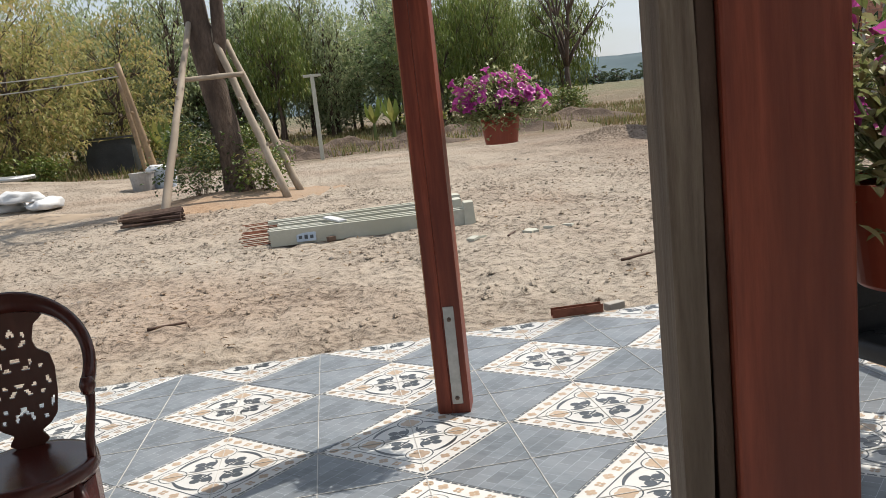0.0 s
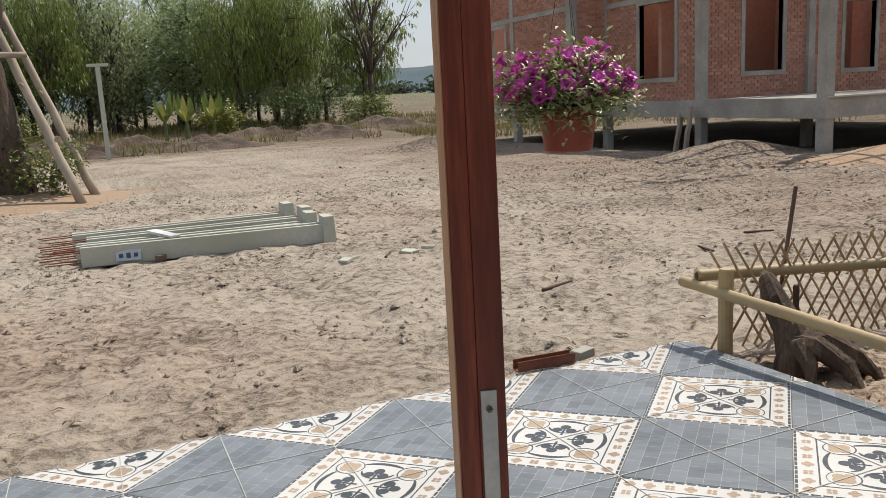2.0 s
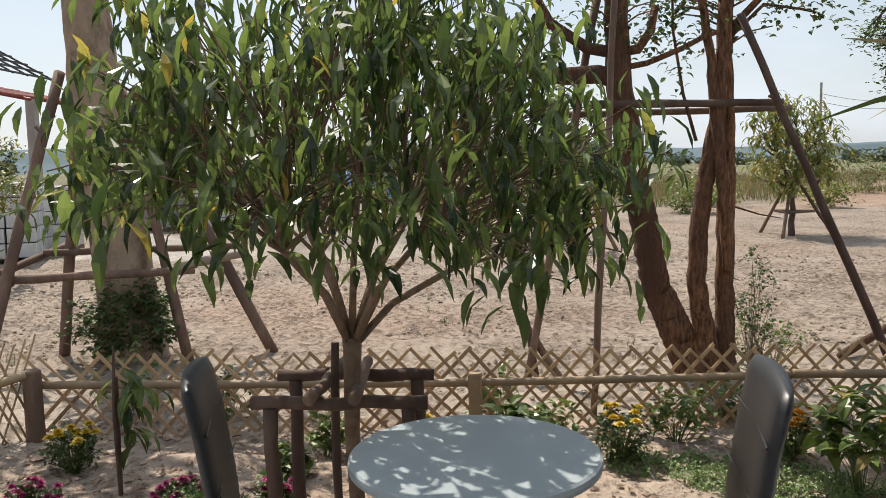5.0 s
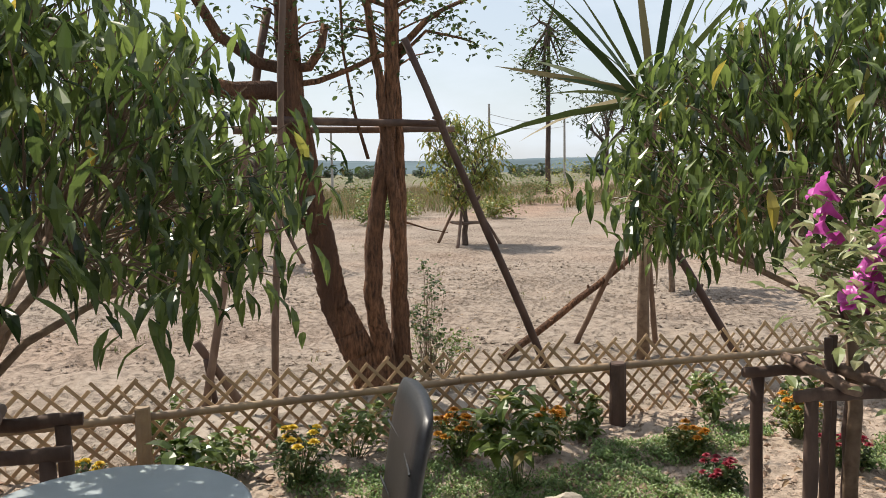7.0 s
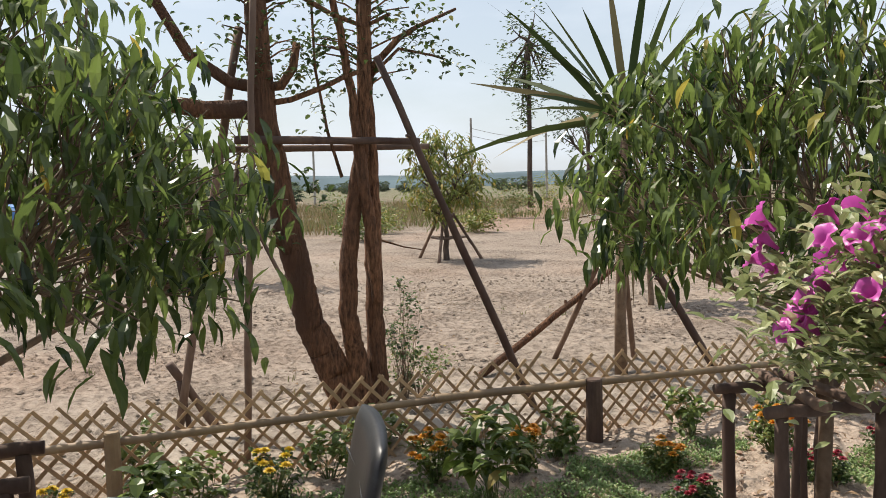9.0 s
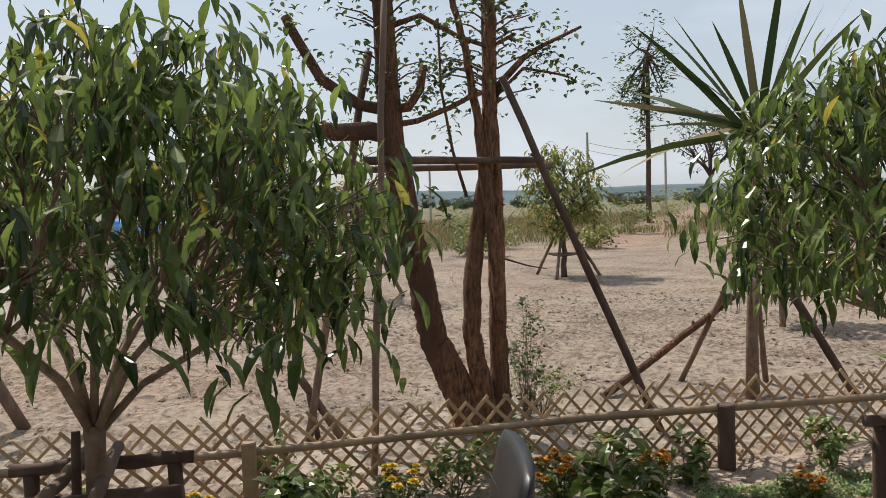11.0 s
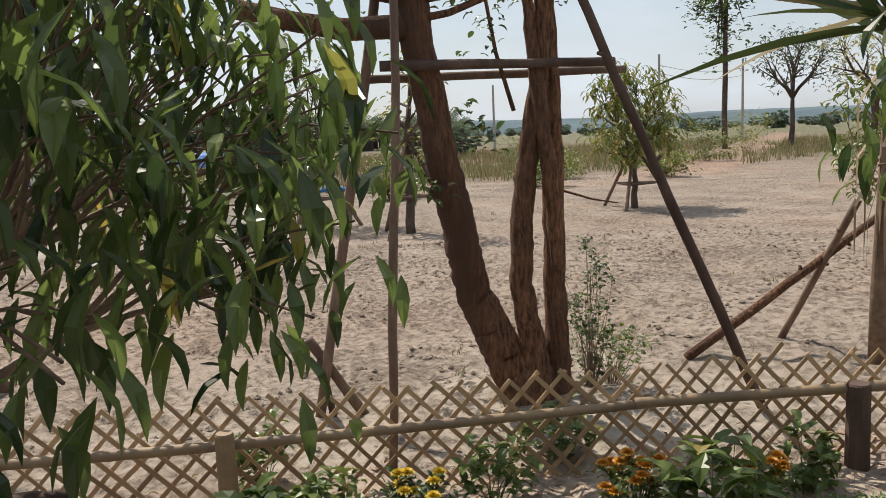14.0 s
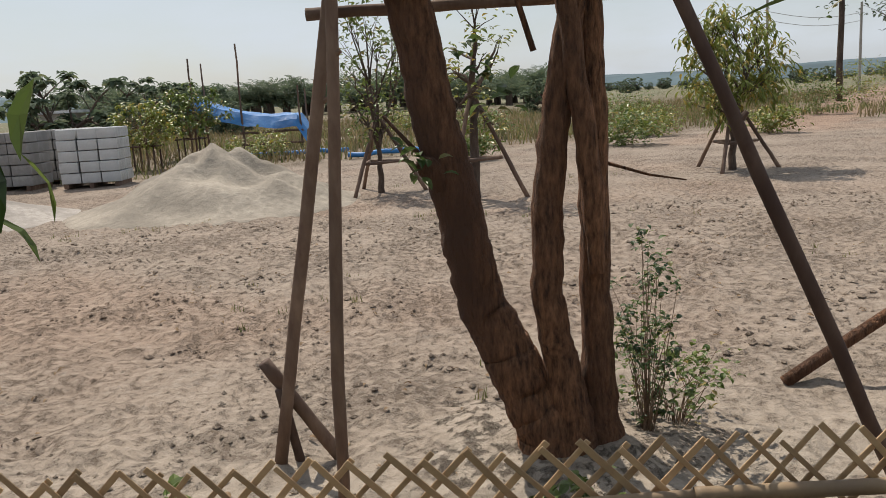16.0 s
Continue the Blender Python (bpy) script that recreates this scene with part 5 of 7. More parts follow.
stake((3.72, 0.62, 0.70), (4.25, -0.85, 0.70), 0.035, STAKE, "horizontal pole of the tree frame", 0.032, "tie_pole")
stake((4.30, 0.45, 0.86), (4.62, -1.15, 0.86), 0.03, STAKE, "horizontal pole of the tree frame", 0.03, "tie_pole")
stake((3.75, 0.55, 0.74), (4.62, 0.40, 0.90), 0.032, STAKE, "horizontal pole of the tree frame", 0.03, "tie_pole")
stake((4.18, -0.72, 0.74), (4.45, -1.25, 0.82), 0.038, PALESTAKE, "horizontal pole of the tree frame", 0.035, "tie_pole")

# ---- sword-leaved tree ----


def sword_tree():
    t = thing("sword_leaved_tree", (3.59, -7.1, -0.08), "slender tree with long stiff sword leaves above drooping dead ones", "tree")
    w = MB()
    w.tube([(0, 0, -0.1), (0.01, 0.0, 0.5), (0.0, -0.01, 0.9), (-0.08, 0.02, 1.5), (-0.2, 0.05, 2.15)], [0.06, 0.05, 0.047, 0.045, 0.05], 10, rough=0.05)
    w.ob("trunk", TWIG, t, smooth=True)
    up = MB()
    for k in range(36):
        a = R.uniform(0, 2 * math.pi)
        el = R.uniform(-0.05, 1.4)
        L = R.uniform(1.05, 1.6)
        d = Vector((math.cos(a) * math.cos(el), math.sin(a) * math.cos(el), math.sin(el)))
        s = d.cross(Vector((0, 0, 1))).normalized()
        s.rotate(Matrix.Rotation(R.uniform(-1.1, 1.1), 3, d))
        base = Vector((-0.2, 0.05, 2.02 + R.uniform(0, 0.2)))
        sag = 0.3 * math.cos(el) * R.uniform(0.1, 1.3)
        v = []
        for u, wd in ((0, 0.5), (0.2, 1), (0.45, 1), (0.7, 0.75), (0.9, 0.3), (1.0, 0.03)):
            p = base + d * (L * u) - Vector((0, 0, sag * u * u))
            v += [p + s * 0.032 * wd, p - s * 0.032 * wd]
        up.add(v, [(2 * i, 2 * i + 1, 2 * i + 3, 2 * i + 2) for i in range(5)])
    up.ob("sword_leaves", BLADE, t, "stiff green sword leaves")
    dn = MB()
    for k in range(34):
        a = R.uniform(0, 2 * math.pi)
        L = R.uniform(0.4, 1.0)
        z0 = R.uniform(1.2, 1.95)
        v = []
        s = Vector((-math.sin(a), math.cos(a), 0))
        for u, wd in ((0, 0.6), (0.15, 1), (0.5, 0.9), (0.8, 0.6), (1, 0.05)):
            out = 0.05 + 0.22 * math.sin(min(1, u * 2.2) * 1.57) * (0.6 + 0.4 * math.cos(k))
            p = Vector((math.cos(a) * out - 0.14, math.sin(a) * out, z0 - L * max(0, u - 0.1) + 0.05 * u))
            v += [p + s * 0.017 * wd, p - s * 0.017 * wd]
        dn.add(v, [(2 * i, 2 * i + 1, 2 * i + 3, 2 * i + 2) for i in range(4)])
    dn.ob("dead_leaves", DEADBLADE, t, "drooping brown dead leaves")
    return t


sword_tree()

# ---- the unfinished house ----
HOUSE = thing("house", (10.2, 8.3, 0), "unfinished brick house on a raised concrete slab with empty openings", "house")


def hpart(mb, name, mat, label="", parent=None):
    for i, v in enumerate(mb.v):
        mb.v[i] = (v[0] - 10.2, v[1] - 8.3, v[2])
    return mb.ob(name, mat, parent or HOUSE, label)


BRICKPIECE = node_mat("single_brick", (0.35, 0.15, 0.10), (0.45, 0.22, 0.155), scale=9.0, rough=0.9, bump=0.3, c3=(0.42, 0.23, 0.17), big=0.7, randobj=0.22)


def brick_wall(axis, fixed, a0, a1, z0, z1, holes, face, thick=0.13, singles=False):
    """A wall along an axis with openings; bricks stand proud of the mortar on the outer face."""
    core = MB()
    cuts = sorted({a0, a1, *[h[0] for h in holes], *[h[1] for h in holes]})

    def put(mb, p0, p1, zz0, zz1, off, th):
        c = (p0 + p1) / 2
        if axis == "x":
            mb.box((c, fixed + off, (zz0 + zz1) / 2), (p1 - p0, th, zz1 - zz0))
        else:
            mb.box((fixed + off, c, (zz0 + zz1) / 2), (th, p1 - p0, zz1 - zz0))
    for p0, p1 in zip(cuts, cuts[1:]):
        h = [q for q in holes if q[0] <= p0 + 1e-6 and q[1] >= p1 - 1e-6]
        if h:
            put(core, p0, p1, z0, h[0][2], 0, thick)
            put(core, p0, p1, h[0][3], z1, 0, thick)
        else:
            put(core, p0, p1, z0, z1, 0, thick)
    w = hpart(core, "wall", MORTAR, "brick wall with raked mortar")
    br = MB()
    made = []
    one = bpy.data.meshes.new("brick")
    ob_ = MB()
    ob_.box((0, 0, 0), (0.184, 0.022, 0.064) if axis == "x" else (0.022, 0.184, 0.064))
    one.from_pydata(ob_.v, [], ob_.f)
    one.materials.append(BRICKPIECE)

    def put_one(p, z):
        o = new("brick", one)
        o.parent = w
        off = fixed + face * (thick / 2 + R.uniform(-0.002, 0.004))
        c = p + 0.098
        o.location = (c - 10.2, off - 8.3, z + 0.039) if axis == "x" else (off - 10.2, c - 8.3, z + 0.039)
    bl, bh = 0.20, 0.078
    rows = int((z1 - z0) / bh)
    for r in range(rows):
        z = z0 + r * bh
        p = a0 + (bl / 2 if r % 2 else 0)
        while p + bl * 0.9 < a1:
            inside = any(h[0] - bl * 0.9 < p < h[1] - bl * 0.05 and h[2] - bh * 0.8 < z < h[3] for h in holes)
            if not inside and singles and len(made) < 300:
                made.append(1)
                put_one(p, z)
            elif not inside:
                put(br, p + 0.006, p + bl - 0.010, z + 0.007, z + bh - 0.007, face * (thick / 2 + R.uniform(-0.002, 0.004)), 0.022)
            p += bl
    if br.f:
        b = hpart(br, "bricks", BRICK)
        b["kind"] = "stuff"
    for q in holes:
        fr = MB()
        ww = 0.11
        for p0, p1, zz0, zz1 in ((q[0] - ww, q[0], q[2] - ww, q[3] + ww), (q[1], q[1] + ww, q[2] - ww, q[3] + ww), (q[0], q[1], q[2] - ww, q[2]), (q[0], q[1], q[3], q[3] + ww)):
            put(fr, p0, p1, zz0, zz1, face * 0.012, thick + 0.035)
        hpart(fr, "window_frame", CONCRETE, "raw concrete lintel and jambs round an empty opening")


def house():
    sl = MB()
    for x0, x1, y0, y1 in ((10.05, 22.6, 8.2, 24.0), (9.0, 10.05, 15.6, 22.2)):
        sl.box(((x0 + x1) / 2, (y0 + y1) / 2, 0.80), (x1 - x0, y1 - y0, 0.40))
    hpart(sl, "slab", CONCRETE, "raised concrete floor slab")
    lip = MB()
    lip.box((16.3, 8.24, 1.01), (12.4, 0.2, 0.03))
    hpart(lip, "slab_edge", PALECON, "pale cement lip along the slab edge")
    cols = [(10.2, 8.35), (12.95, 8.35), (15.75, 8.35), (18.65, 8.35), (21.6, 8.35)]
    for x, y in cols:
        c = MB()
        c.soft_box((x, y, 1.70), (0.23, 0.23, 3.7), 0.008)
        hpart(c, "column", CONCRETE)
    for x, y, z1 in ((10.2, 11.9, 5.0), (9.1, 15.72, 5.0), (13.5, 11.93, 4.3), (16.85, 11.93, 4.3), (10.2, 15.7, 4.4), (9.1, 18.9, 4.4), (9.1, 22.1, 4.4), (17.95, 11.93, 4.3), (20.4, 11.93, 4.3), (22.5, 12.0, 4.3)):
        c = MB()
        c.soft_box((x, y, z1 / 2 - 0.2), (0.21, 0.21, z1 + 0.4), 0.008)
        hpart(c, "column", CONCRETE)
    zb, zt = 1.0, 5.0
    brick_wall("x", 12.0, 10.3, 16.75, zb, zt, [(11.48, 12.65, 1.60, 3.25), (14.68, 15.75, 1.56, 3.2)], -1, singles=True)
    brick_wall("y", 10.2, 12.0, 15.6, zb, zt, [(12.75, 14.15, 1.55, 3.35)], -1, singles=True)
    brick_wall("x", 15.7, 9.2, 10.1, zb, zt, [], -1)
    brick_wall("y", 9.1, 15.82, 22.0, zb, zt, [(19.4, 20.4, 1.7, 3.3)], -1)
    brick_wall("x", 12.0, 18.05, 22.4, zb, zt, [(18.5, 19.9, 1.6, 3.2), (20.8, 22.0, 1.6, 3.2)], -1)
    # walls added to close the rooms and block light behind the openings
    for centre, size in (((13.5, 13.55, 2.95), (6.4, 0.12, 3.9)), ((11.6, 15.6, 2.95), (0.12, 3.6, 3.9)), ((16.5, 16.5, 2.6), (12.0, 0.12, 3.2)), ((14.0, 14.3, 2.6), (0.12, 4.4, 3.2)), ((17.2, 14.3, 2.6), (0.12, 4.4, 3.2)), ((22.5, 18.0, 2.6), (0.12, 12.0, 3.2)), ((16.0, 23.9, 2.6), (13.0, 0.12, 3.2))):
        inner = MB()
        inner.box(centre, size)
        hpart(inner, "inner_wall", BRICK, "added brick wall that closes the house and darkens its inside")
    bm = MB()
    bm.box((13.5, 11.925, 3.48), (6.5, 0.06, 0.13))
    hpart(bm, "lintel_band", CONCRETE, "concrete band over the openings")
    bw = MB()
    bw.box((10.13, 13.8, 3.48), (0.06, 3.6, 0.13))
    bw.box((9.03, 18.9, 1.62), (0.06, 6.2, 0.1))
    bw.box((9.03, 18.9, 3.48), (0.06, 6.2, 0.13))
    hpart(bw, "lintel_band", CONCRETE, "concrete band over the openings")
    for k in range(9):
        p = MB()
        y = 7.6 + k * 0.5
        z = 3.40 + k * 0.105
        p.tube([(6.2 if k < 3 else 9.3, y, z), (23.0, y, z)], 0.035, 8)
        hpart(p, "purlin", REDPIPE, "red-primed steel purlin")
    for k in range(8):
        x = 9.5 + k * 1.85
        p = MB()
        p.tube([(x, 7.4, 3.31), (x, 12.0, 4.28)], 0.04, 8)
        hpart(p, "rafter", REDPIPE, "red-primed steel rafter")
    for k in range(16):
        p = MB()
        y = 9.5 + k * 0.34
        z = 4.35 + k * 0.22
        p.box((18.0, y, z), (8.6 - 0.42 * k, 0.05, 0.05))
        hpart(p, "roof_batten", DARKSTEEL, "dark steel roof batten")
    for k in range(12):
        p = MB()
        x = 14.0 + k * 0.72
        p.tube([(x, 9.4, 4.3), (18.0 + (x - 18.0) * 0.35, 9.4 + 5.2, 4.3 + 3.4)], 0.03, 6)
        hpart(p, "roof_rafter", DARKSTEEL, "dark steel roof rafter")
    for x, y, dx in ((9.75, 12.3, 0.4), (9.55, 11.7, 0.35)):
        p = MB()
        pole(p, (x, y, -0.3), (x + dx, y + 0.2, 0.85), 0.06, 0.06, 4)
        hpart(p, "prop_plank", PALESTAKE, "pale plank leaning on the slab")
    sc = MB()
    for a, b in (((11.6, 12.9, 1.0), (11.75, 12.9, 3.4)), ((12.3, 12.9, 1.0), (12.3, 12.9, 3.4)), ((11.6, 12.9, 2.2), (12.4, 12.9, 2.3)), ((14.75, 12.7, 1.2), (15.6, 12.7, 3.0)), ((14.9, 12.8, 2.9), (15.7, 12.8, 1.6)), ((10.9, 13.0, 1.0), (10.9, 13.2, 3.3)), ((10.9, 13.6, 1.0), (10.9, 13.6, 3.3))):
        sc.tube([a, b], 0.035, 6)
    hpart(sc, "scaffold", PALESTAKE, "wooden scaffold poles inside the openings")


house()


def mound(name, loc, r, h, mat, label, stretch=(1, 1), category="heap", lumps=0.18, n=44, seed=0.0, power=1.15):
    mb = MB()
    verts = [(0, 0, h)]
    rings = 16
    for j in range(1, rings + 1):
        u = j / rings
        for k in range(n):
            a = 2 * math.pi * k / n
            p = Vector((math.cos(a) * u * 2, math.sin(a) * u * 2, seed))
            rr = r * u * (1 + 0.18 * noise.noise(p * 0.7 + Vector((3, 1, seed))))
            z = h * (0.35 * max(0.0, 1 - u) ** power + 0.65 * (0.5 + 0.5 * math.cos(math.pi * min(1.0, u)))) * (1 + lumps * noise.noise(p * 2.2)) + 0.06 * lumps * noise.noise(p * 7) * (1 - u)
            verts.append((rr * math.cos(a) * stretch[0], rr * math.sin(a) * stretch[1], z - (0.12 if j == rings else 0.0)))
    faces = [(0, 1 + k, 1 + (k + 1) % n) for k in range(n)]
    for j in range(rings - 1):
        for k in range(n):
            k2 = (k + 1) % n
            faces.append((1 + j * n + k, 1 + (j + 1) * n + k, 1 + (j + 1) * n + k2, 1 + j * n + k2))
    mb.add(verts, faces)
    o = mb.ob(name, mat, smooth=True)
    o.location = loc
    return tagged(o, label, category)


mound("sand_mound", (13.6, -0.75, -0.08), 2.5, 0.9, PILESAND, "heap of grey-beige building sand", (0.95, 1.05), seed=2.0, lumps=0.6)
mound("gravel_mound", (13.4, 3.2, -0.08), 1.7, 0.4, STONE, "low heap of grey gravel", seed=5.0)
mound("earth_mound", (9.0, 9.6, -0.08), 2.2, 0.3, SAND, "low bank of reddish earth beside the house", (1.0, 0.6), seed=8.0)
mound("earth_mound", (10.6, 6.9, -0.08), 2.4, 0.24, ORANGESOIL, "low bank of reddish earth beside the house", (1.3, 0.5), seed=9.0)
mound("earth_mound", (14.0, 7.1, -0.08), 2.2, 0.24, ORANGESOIL, "low bank of reddish earth beside the house", (1.2, 0.5), seed=11.0)
mound("earth_mound", (-4.5, 12.4, -0.08), 2.7, 0.22, ORANGESOIL, "low mound of reddish earth round the propped tree", (1.0, 0.9), seed=4.0)
mound("earth_mound", (3.4, -4.75, -0.1), 1.1, 0.15, SAND, "low mound of reddish earth round the tree stems", seed=6.0, lumps=0.5)
mound("earth_mound", (6.0, 17.8, -0.1), 2.0, 0.40, SAND, "low bank of sandy earth", (1.4, 0.6), seed=14.0)
for hx, hy, hr, hh in ((-1.5, 28.0, 1.8, 0.8), (-4.5, 29.0, 2.2, 0.9), (3.5, 31.0, 2.0, 0.9), (9.5, 33.0, 2.4, 1.0), (-3.2, 26.2, 1.5, 0.7), (0.8, 26.8, 1.8, 0.75), (-6.2, 27.0, 1.6, 0.8), (5.6, 28.0, 2.0, 0.8)):
    mound("earth_mound", (hx, hy, -0.05), hr, hh * 0.6, node_mat("dark_clods", (0.085, 0.06, 0.045), (0.19, 0.14, 0.105), scale=6.0, rough=0.95, bump=0.9, dist=0.08), "dark heap of pushed-up earth and roots", (1.4, 0.7), seed=hx, lumps=0.6)


# ---- concrete piles ----
def concrete_pile(a, b, label, head=True, z=0.0, tall=0.17):
    a, b = Vector(a), Vector(b)
    L = (b - a).length
    yaw = math.degrees(math.atan2(b.y - a.y, b.x - a.x))
    t = thing("concrete_pile", (a.x, a.y, z), label, "concrete pile", rz=yaw, group="stacked concrete piles")
    mb = MB()
    w = 0.20
    mb.soft_box((L / 2, -w / 2 + 0.02, tall / 2), (L, 0.05, tall), 0.006)
    mb.soft_box((L / 2, w / 2 - 0.02, tall / 2), (L, 0.05, tall), 0.006)
    mb.box((L / 2, 0, 0.05), (L - 0.02, w - 0.085, 0.05))
    mb.ob("beam", PALECON, t)
    if head:
        h = MB()
        h.box((L + 0.03, 0, 0.14), (0.14, 0.30, 0.28), taper=0.82)
        h.ob("head", PALECON, t, "thickened square end")
    for k in range(4):
        r = MB()
        r.tube([(0.1, -0.07 + 0.14 * (k % 2), 0.05 + 0.1 * (k // 2)), (-0.30 - 0.08 * R.uniform(), -0.07 + 0.14 * (k % 2) + R.uniform(-0.02, 0.02), 0.045 + 0.1 * (k // 2))], 0.007, 5)
        r.ob("rebar", RUST, t, "rusty reinforcing bar")
    return t


concrete_pile((-3.15, 5.16), (-0.72, 4.98), "pale grey precast concrete pile lying on the sand", z=-0.05, tall=0.2)
concrete_pile((-3.20, 5.50), (-0.80, 5.42), "pale grey precast concrete pile lying on the sand", z=-0.05)
concrete_pile((-3.10, 5.86), (-0.75, 5.85), "pale grey precast concrete pile lying on the sand", z=-0.04)
concrete_pile((-3.25, 6.28), (-0.85, 6.38), "pale grey precast concrete pile lying on the sand", z=-0.04)


def small_box(name, loc, size, mat, label, category, rz=0.0, rx=0.0, ry=0.0, bevel=0.004):
    mb = MB()
    mb.soft_box((0, 0, size[2] / 2), size, bevel)
    o = mb.ob(name, mat)
    o.matrix_world = pose(*loc, rx, ry, rz)
    return tagged(o, label, category)


small_box("plank", (-2.35, 5.35, 0.155), (0.11, 0.62, 0.025), PLASTIC_WHITE, "pale board lying across the concrete piles", "plank", 18)
sg = small_box("name_plate", (-2.72, 5.00, -0.02), (0.24, 0.012, 0.11), PLASTIC_BLUE, "small pale-blue plate leaning on the concrete piles", "sign", -8, -14)
for k in range(3):
    bb = MB()
    bb.box((-0.07 + 0.07 * k, -0.008, 0.055), (0.04, 0.003, 0.04 + 0.012 * (k % 2)))
    bb.ob("lettering_bar", TILE_DARK, sg)
small_box("wood_block", (-2.42, 4.96, -0.05), (0.10, 0.06, 0.06), STAKE, "small block of wood on the sand", "wood block", 30)


def steel_channel():
    t = thing("steel_channel", (-1.01, 0.03, 0.0), "red-primed steel channel lying on the sand at the terrace edge", "steel channel", rz=-2)
    mb = MB()
    L = 0.34
    mb.box((L / 2, 0, 0.005), (L, 0.06, 0.005))
    mb.box((L / 2, -0.03, 0.03), (L, 0.005, 0.055))
    mb.box((L / 2, 0.03, 0.03), (L, 0.005, 0.055))
    mb.ob("channel", RUST, t)
    small_box("metal_box", (-0.56, 0.09, -0.02), (0.13, 0.07, 0.05), CONCRETE, "short grey offcut on the sand", "offcut", 20)


steel_channel()


def stump():
    t = thing("tree_stump", (0.33, -0.55, -0.06), "weathered twisted tree stump with spreading roots", "stump")
    mb = MB()
    mb.tube([(0.0, 0, -0.05), (0.0, 0.0, 0.08), (0.02, 0.06, 0.2), (0.03, 0.17, 0.33), (0.05, 0.26, 0.44), (0.06, 0.29, 0.46)], [0.14, 0.115, 0.10, 0.088, 0.05, 0.02], 20, squash=0.8, rough=0.13)
    mb.ob("trunk", DRIFT, t)
    for a, L, r in ((-0.2, 0.42, 0.065), (-0.75, 0.40, 0.07), (-1.35, 0.36, 0.06), (-2.0, 0.22, 0.05), (0.6, 0.3, 0.05)):
        rt = MB()
        rt.tube([(0, 0, 0.12), (math.cos(a) * L * 0.35, math.sin(a) * L * 0.35, 0.15), (math.cos(a + 0.1) * L * 0.75, math.sin(a + 0.1) * L * 0.75, 0.07), (math.cos(a) * L, math.sin(a) * L, -0.02)], [r * 1.3, r * 1.1, r * 0.75, r * 0.4], 12, rough=0.16)
        rt.ob("root", DRIFT, t)
    return t


stump()

# ---- the propped tree and clutter to the north-west ----
def propped_tree():
    t = thing("tree", (-4.22, 12.6, 0.0), "tall grey-barked tree propped by pale poles", "tree")
    mb = MB()
    pts = [(0, 0, -0.2), (-0.02, 0, 0.6), (-0.12, 0, 1.5), (-0.26, 0, 2.6), (-0.36, 0, 3.6), (-0.45, 0, 5.0), (-0.45, 0, 6.5)]
    rad = [0.36, 0.29, 0.27, 0.26, 0.25, 0.2, 0.12]
    fine, fr = [], []
    for i in range(6):
        for k in range(5):
            fine.append(Vector(pts[i]).lerp(Vector(pts[i + 1]), k / 5))
            fr.append(rad[i] + (rad[i + 1] - rad[i]) * k / 5)
    mb.tube(fine, fr, 16, rough=0.06)
    mb.tube([(-0.15, 0, 2.4), (0.05, -0.05, 3.3), (0.12, -0.1, 4.6), (0.2, -0.1, 6)], [0.18, 0.14, 0.12, 0.07], 10, rough=0.06)
    mb.ob("trunk", BARKGREY, t, smooth=True)
    tips = dome_tips((-0.2, 0, 7.0), 2.2, 1.5, 90, -0.7, 0.4)
    w = MB()
    grow(w, (-0.3, 0, 5.6), tips, 0.14, 6)
    w.ob("branch", BARKGREY, t)
    c = MB()
    leaves_at(c, tips, 22, 0.14, 0.06, 0.4, 0.25)
    c.ob("crown", LEAFSMALL, t)


propped_tree()
stake((-5.2, 9.1, -0.1), (-4.72, 12.4, 3.55), 0.075, PALESTAKE, "long pale pole propping the tall tree", 0.06, amp=0.03)
stake((-3.18, 11.25, -0.1), (-4.35, 12.6, 3.4), 0.08, PALESTAKE, "long pale pole propping the tall tree", 0.07, amp=0.04)
stake((-2.93, 12.25, -0.1), (-4.1, 12.9, 3.2), 0.075, PALESTAKE, "long pale pole propping the tall tree", 0.06, amp=0.04)
stake((-5.05, 11.6, 2.42), (-3.75, 11.9, 2.44), 0.055, PALESTAKE, "horizontal pole tying the props together", 0.05, "tie_pole")
sapling_bush((-5.0, 12.7, 0.0), "leafy bush at the foot of the propped tree", 0.95, 1.6, 90, 16, 0.12, 0.06, LEAFDARK)
sapling_bush((-3.7, 12.5, 0.0), "leafy bush at the foot of the propped tree", 0.75, 0.95, 60, 16, 0.12, 0.06, LEAFSMALL)


def stick_heap(loc, label):
    t = thing("stick_heap", loc, label, "heap of sticks")
    for k in range(14):
        s = MB()
        a = R.uniform(-0.4, 0.4)
        s.tube([(-0.5 * math.cos(a), -0.3 * math.sin(a) + R.uniform(-0.25, 0.25), 0.03 + 0.015 * k), (0.5 * math.cos(a), 0.3 * math.sin(a) + R.uniform(-0.25, 0.25), 0.05 + 0.015 * k)], 0.025, 6)
        s.ob("stick", DARKPOLE, t)


stick_heap((-5.35, 9.15, -0.05), "heap of dark sticks at the foot of the prop")


def tub(loc, r, h, mat, label):
    t = thing("plastic_tub", loc, label, "tub", group="plastic tubs")
    b = MB()
    b.lathe([(r * 0.82, 0), (r, h), (r * 1.06, h), (r * 1.06, h + 0.02), (r * 0.96, h + 0.02), (r * 0.8, h * 0.9)], 24)
    b.ob("body", mat, t)
    return t


TZ = ground_z(-7.1, 18.4)
tub((-7.35, 18.2, TZ - 0.03), 0.33, 0.5, BLOCKGREY, "large grey plastic tub on the sand")
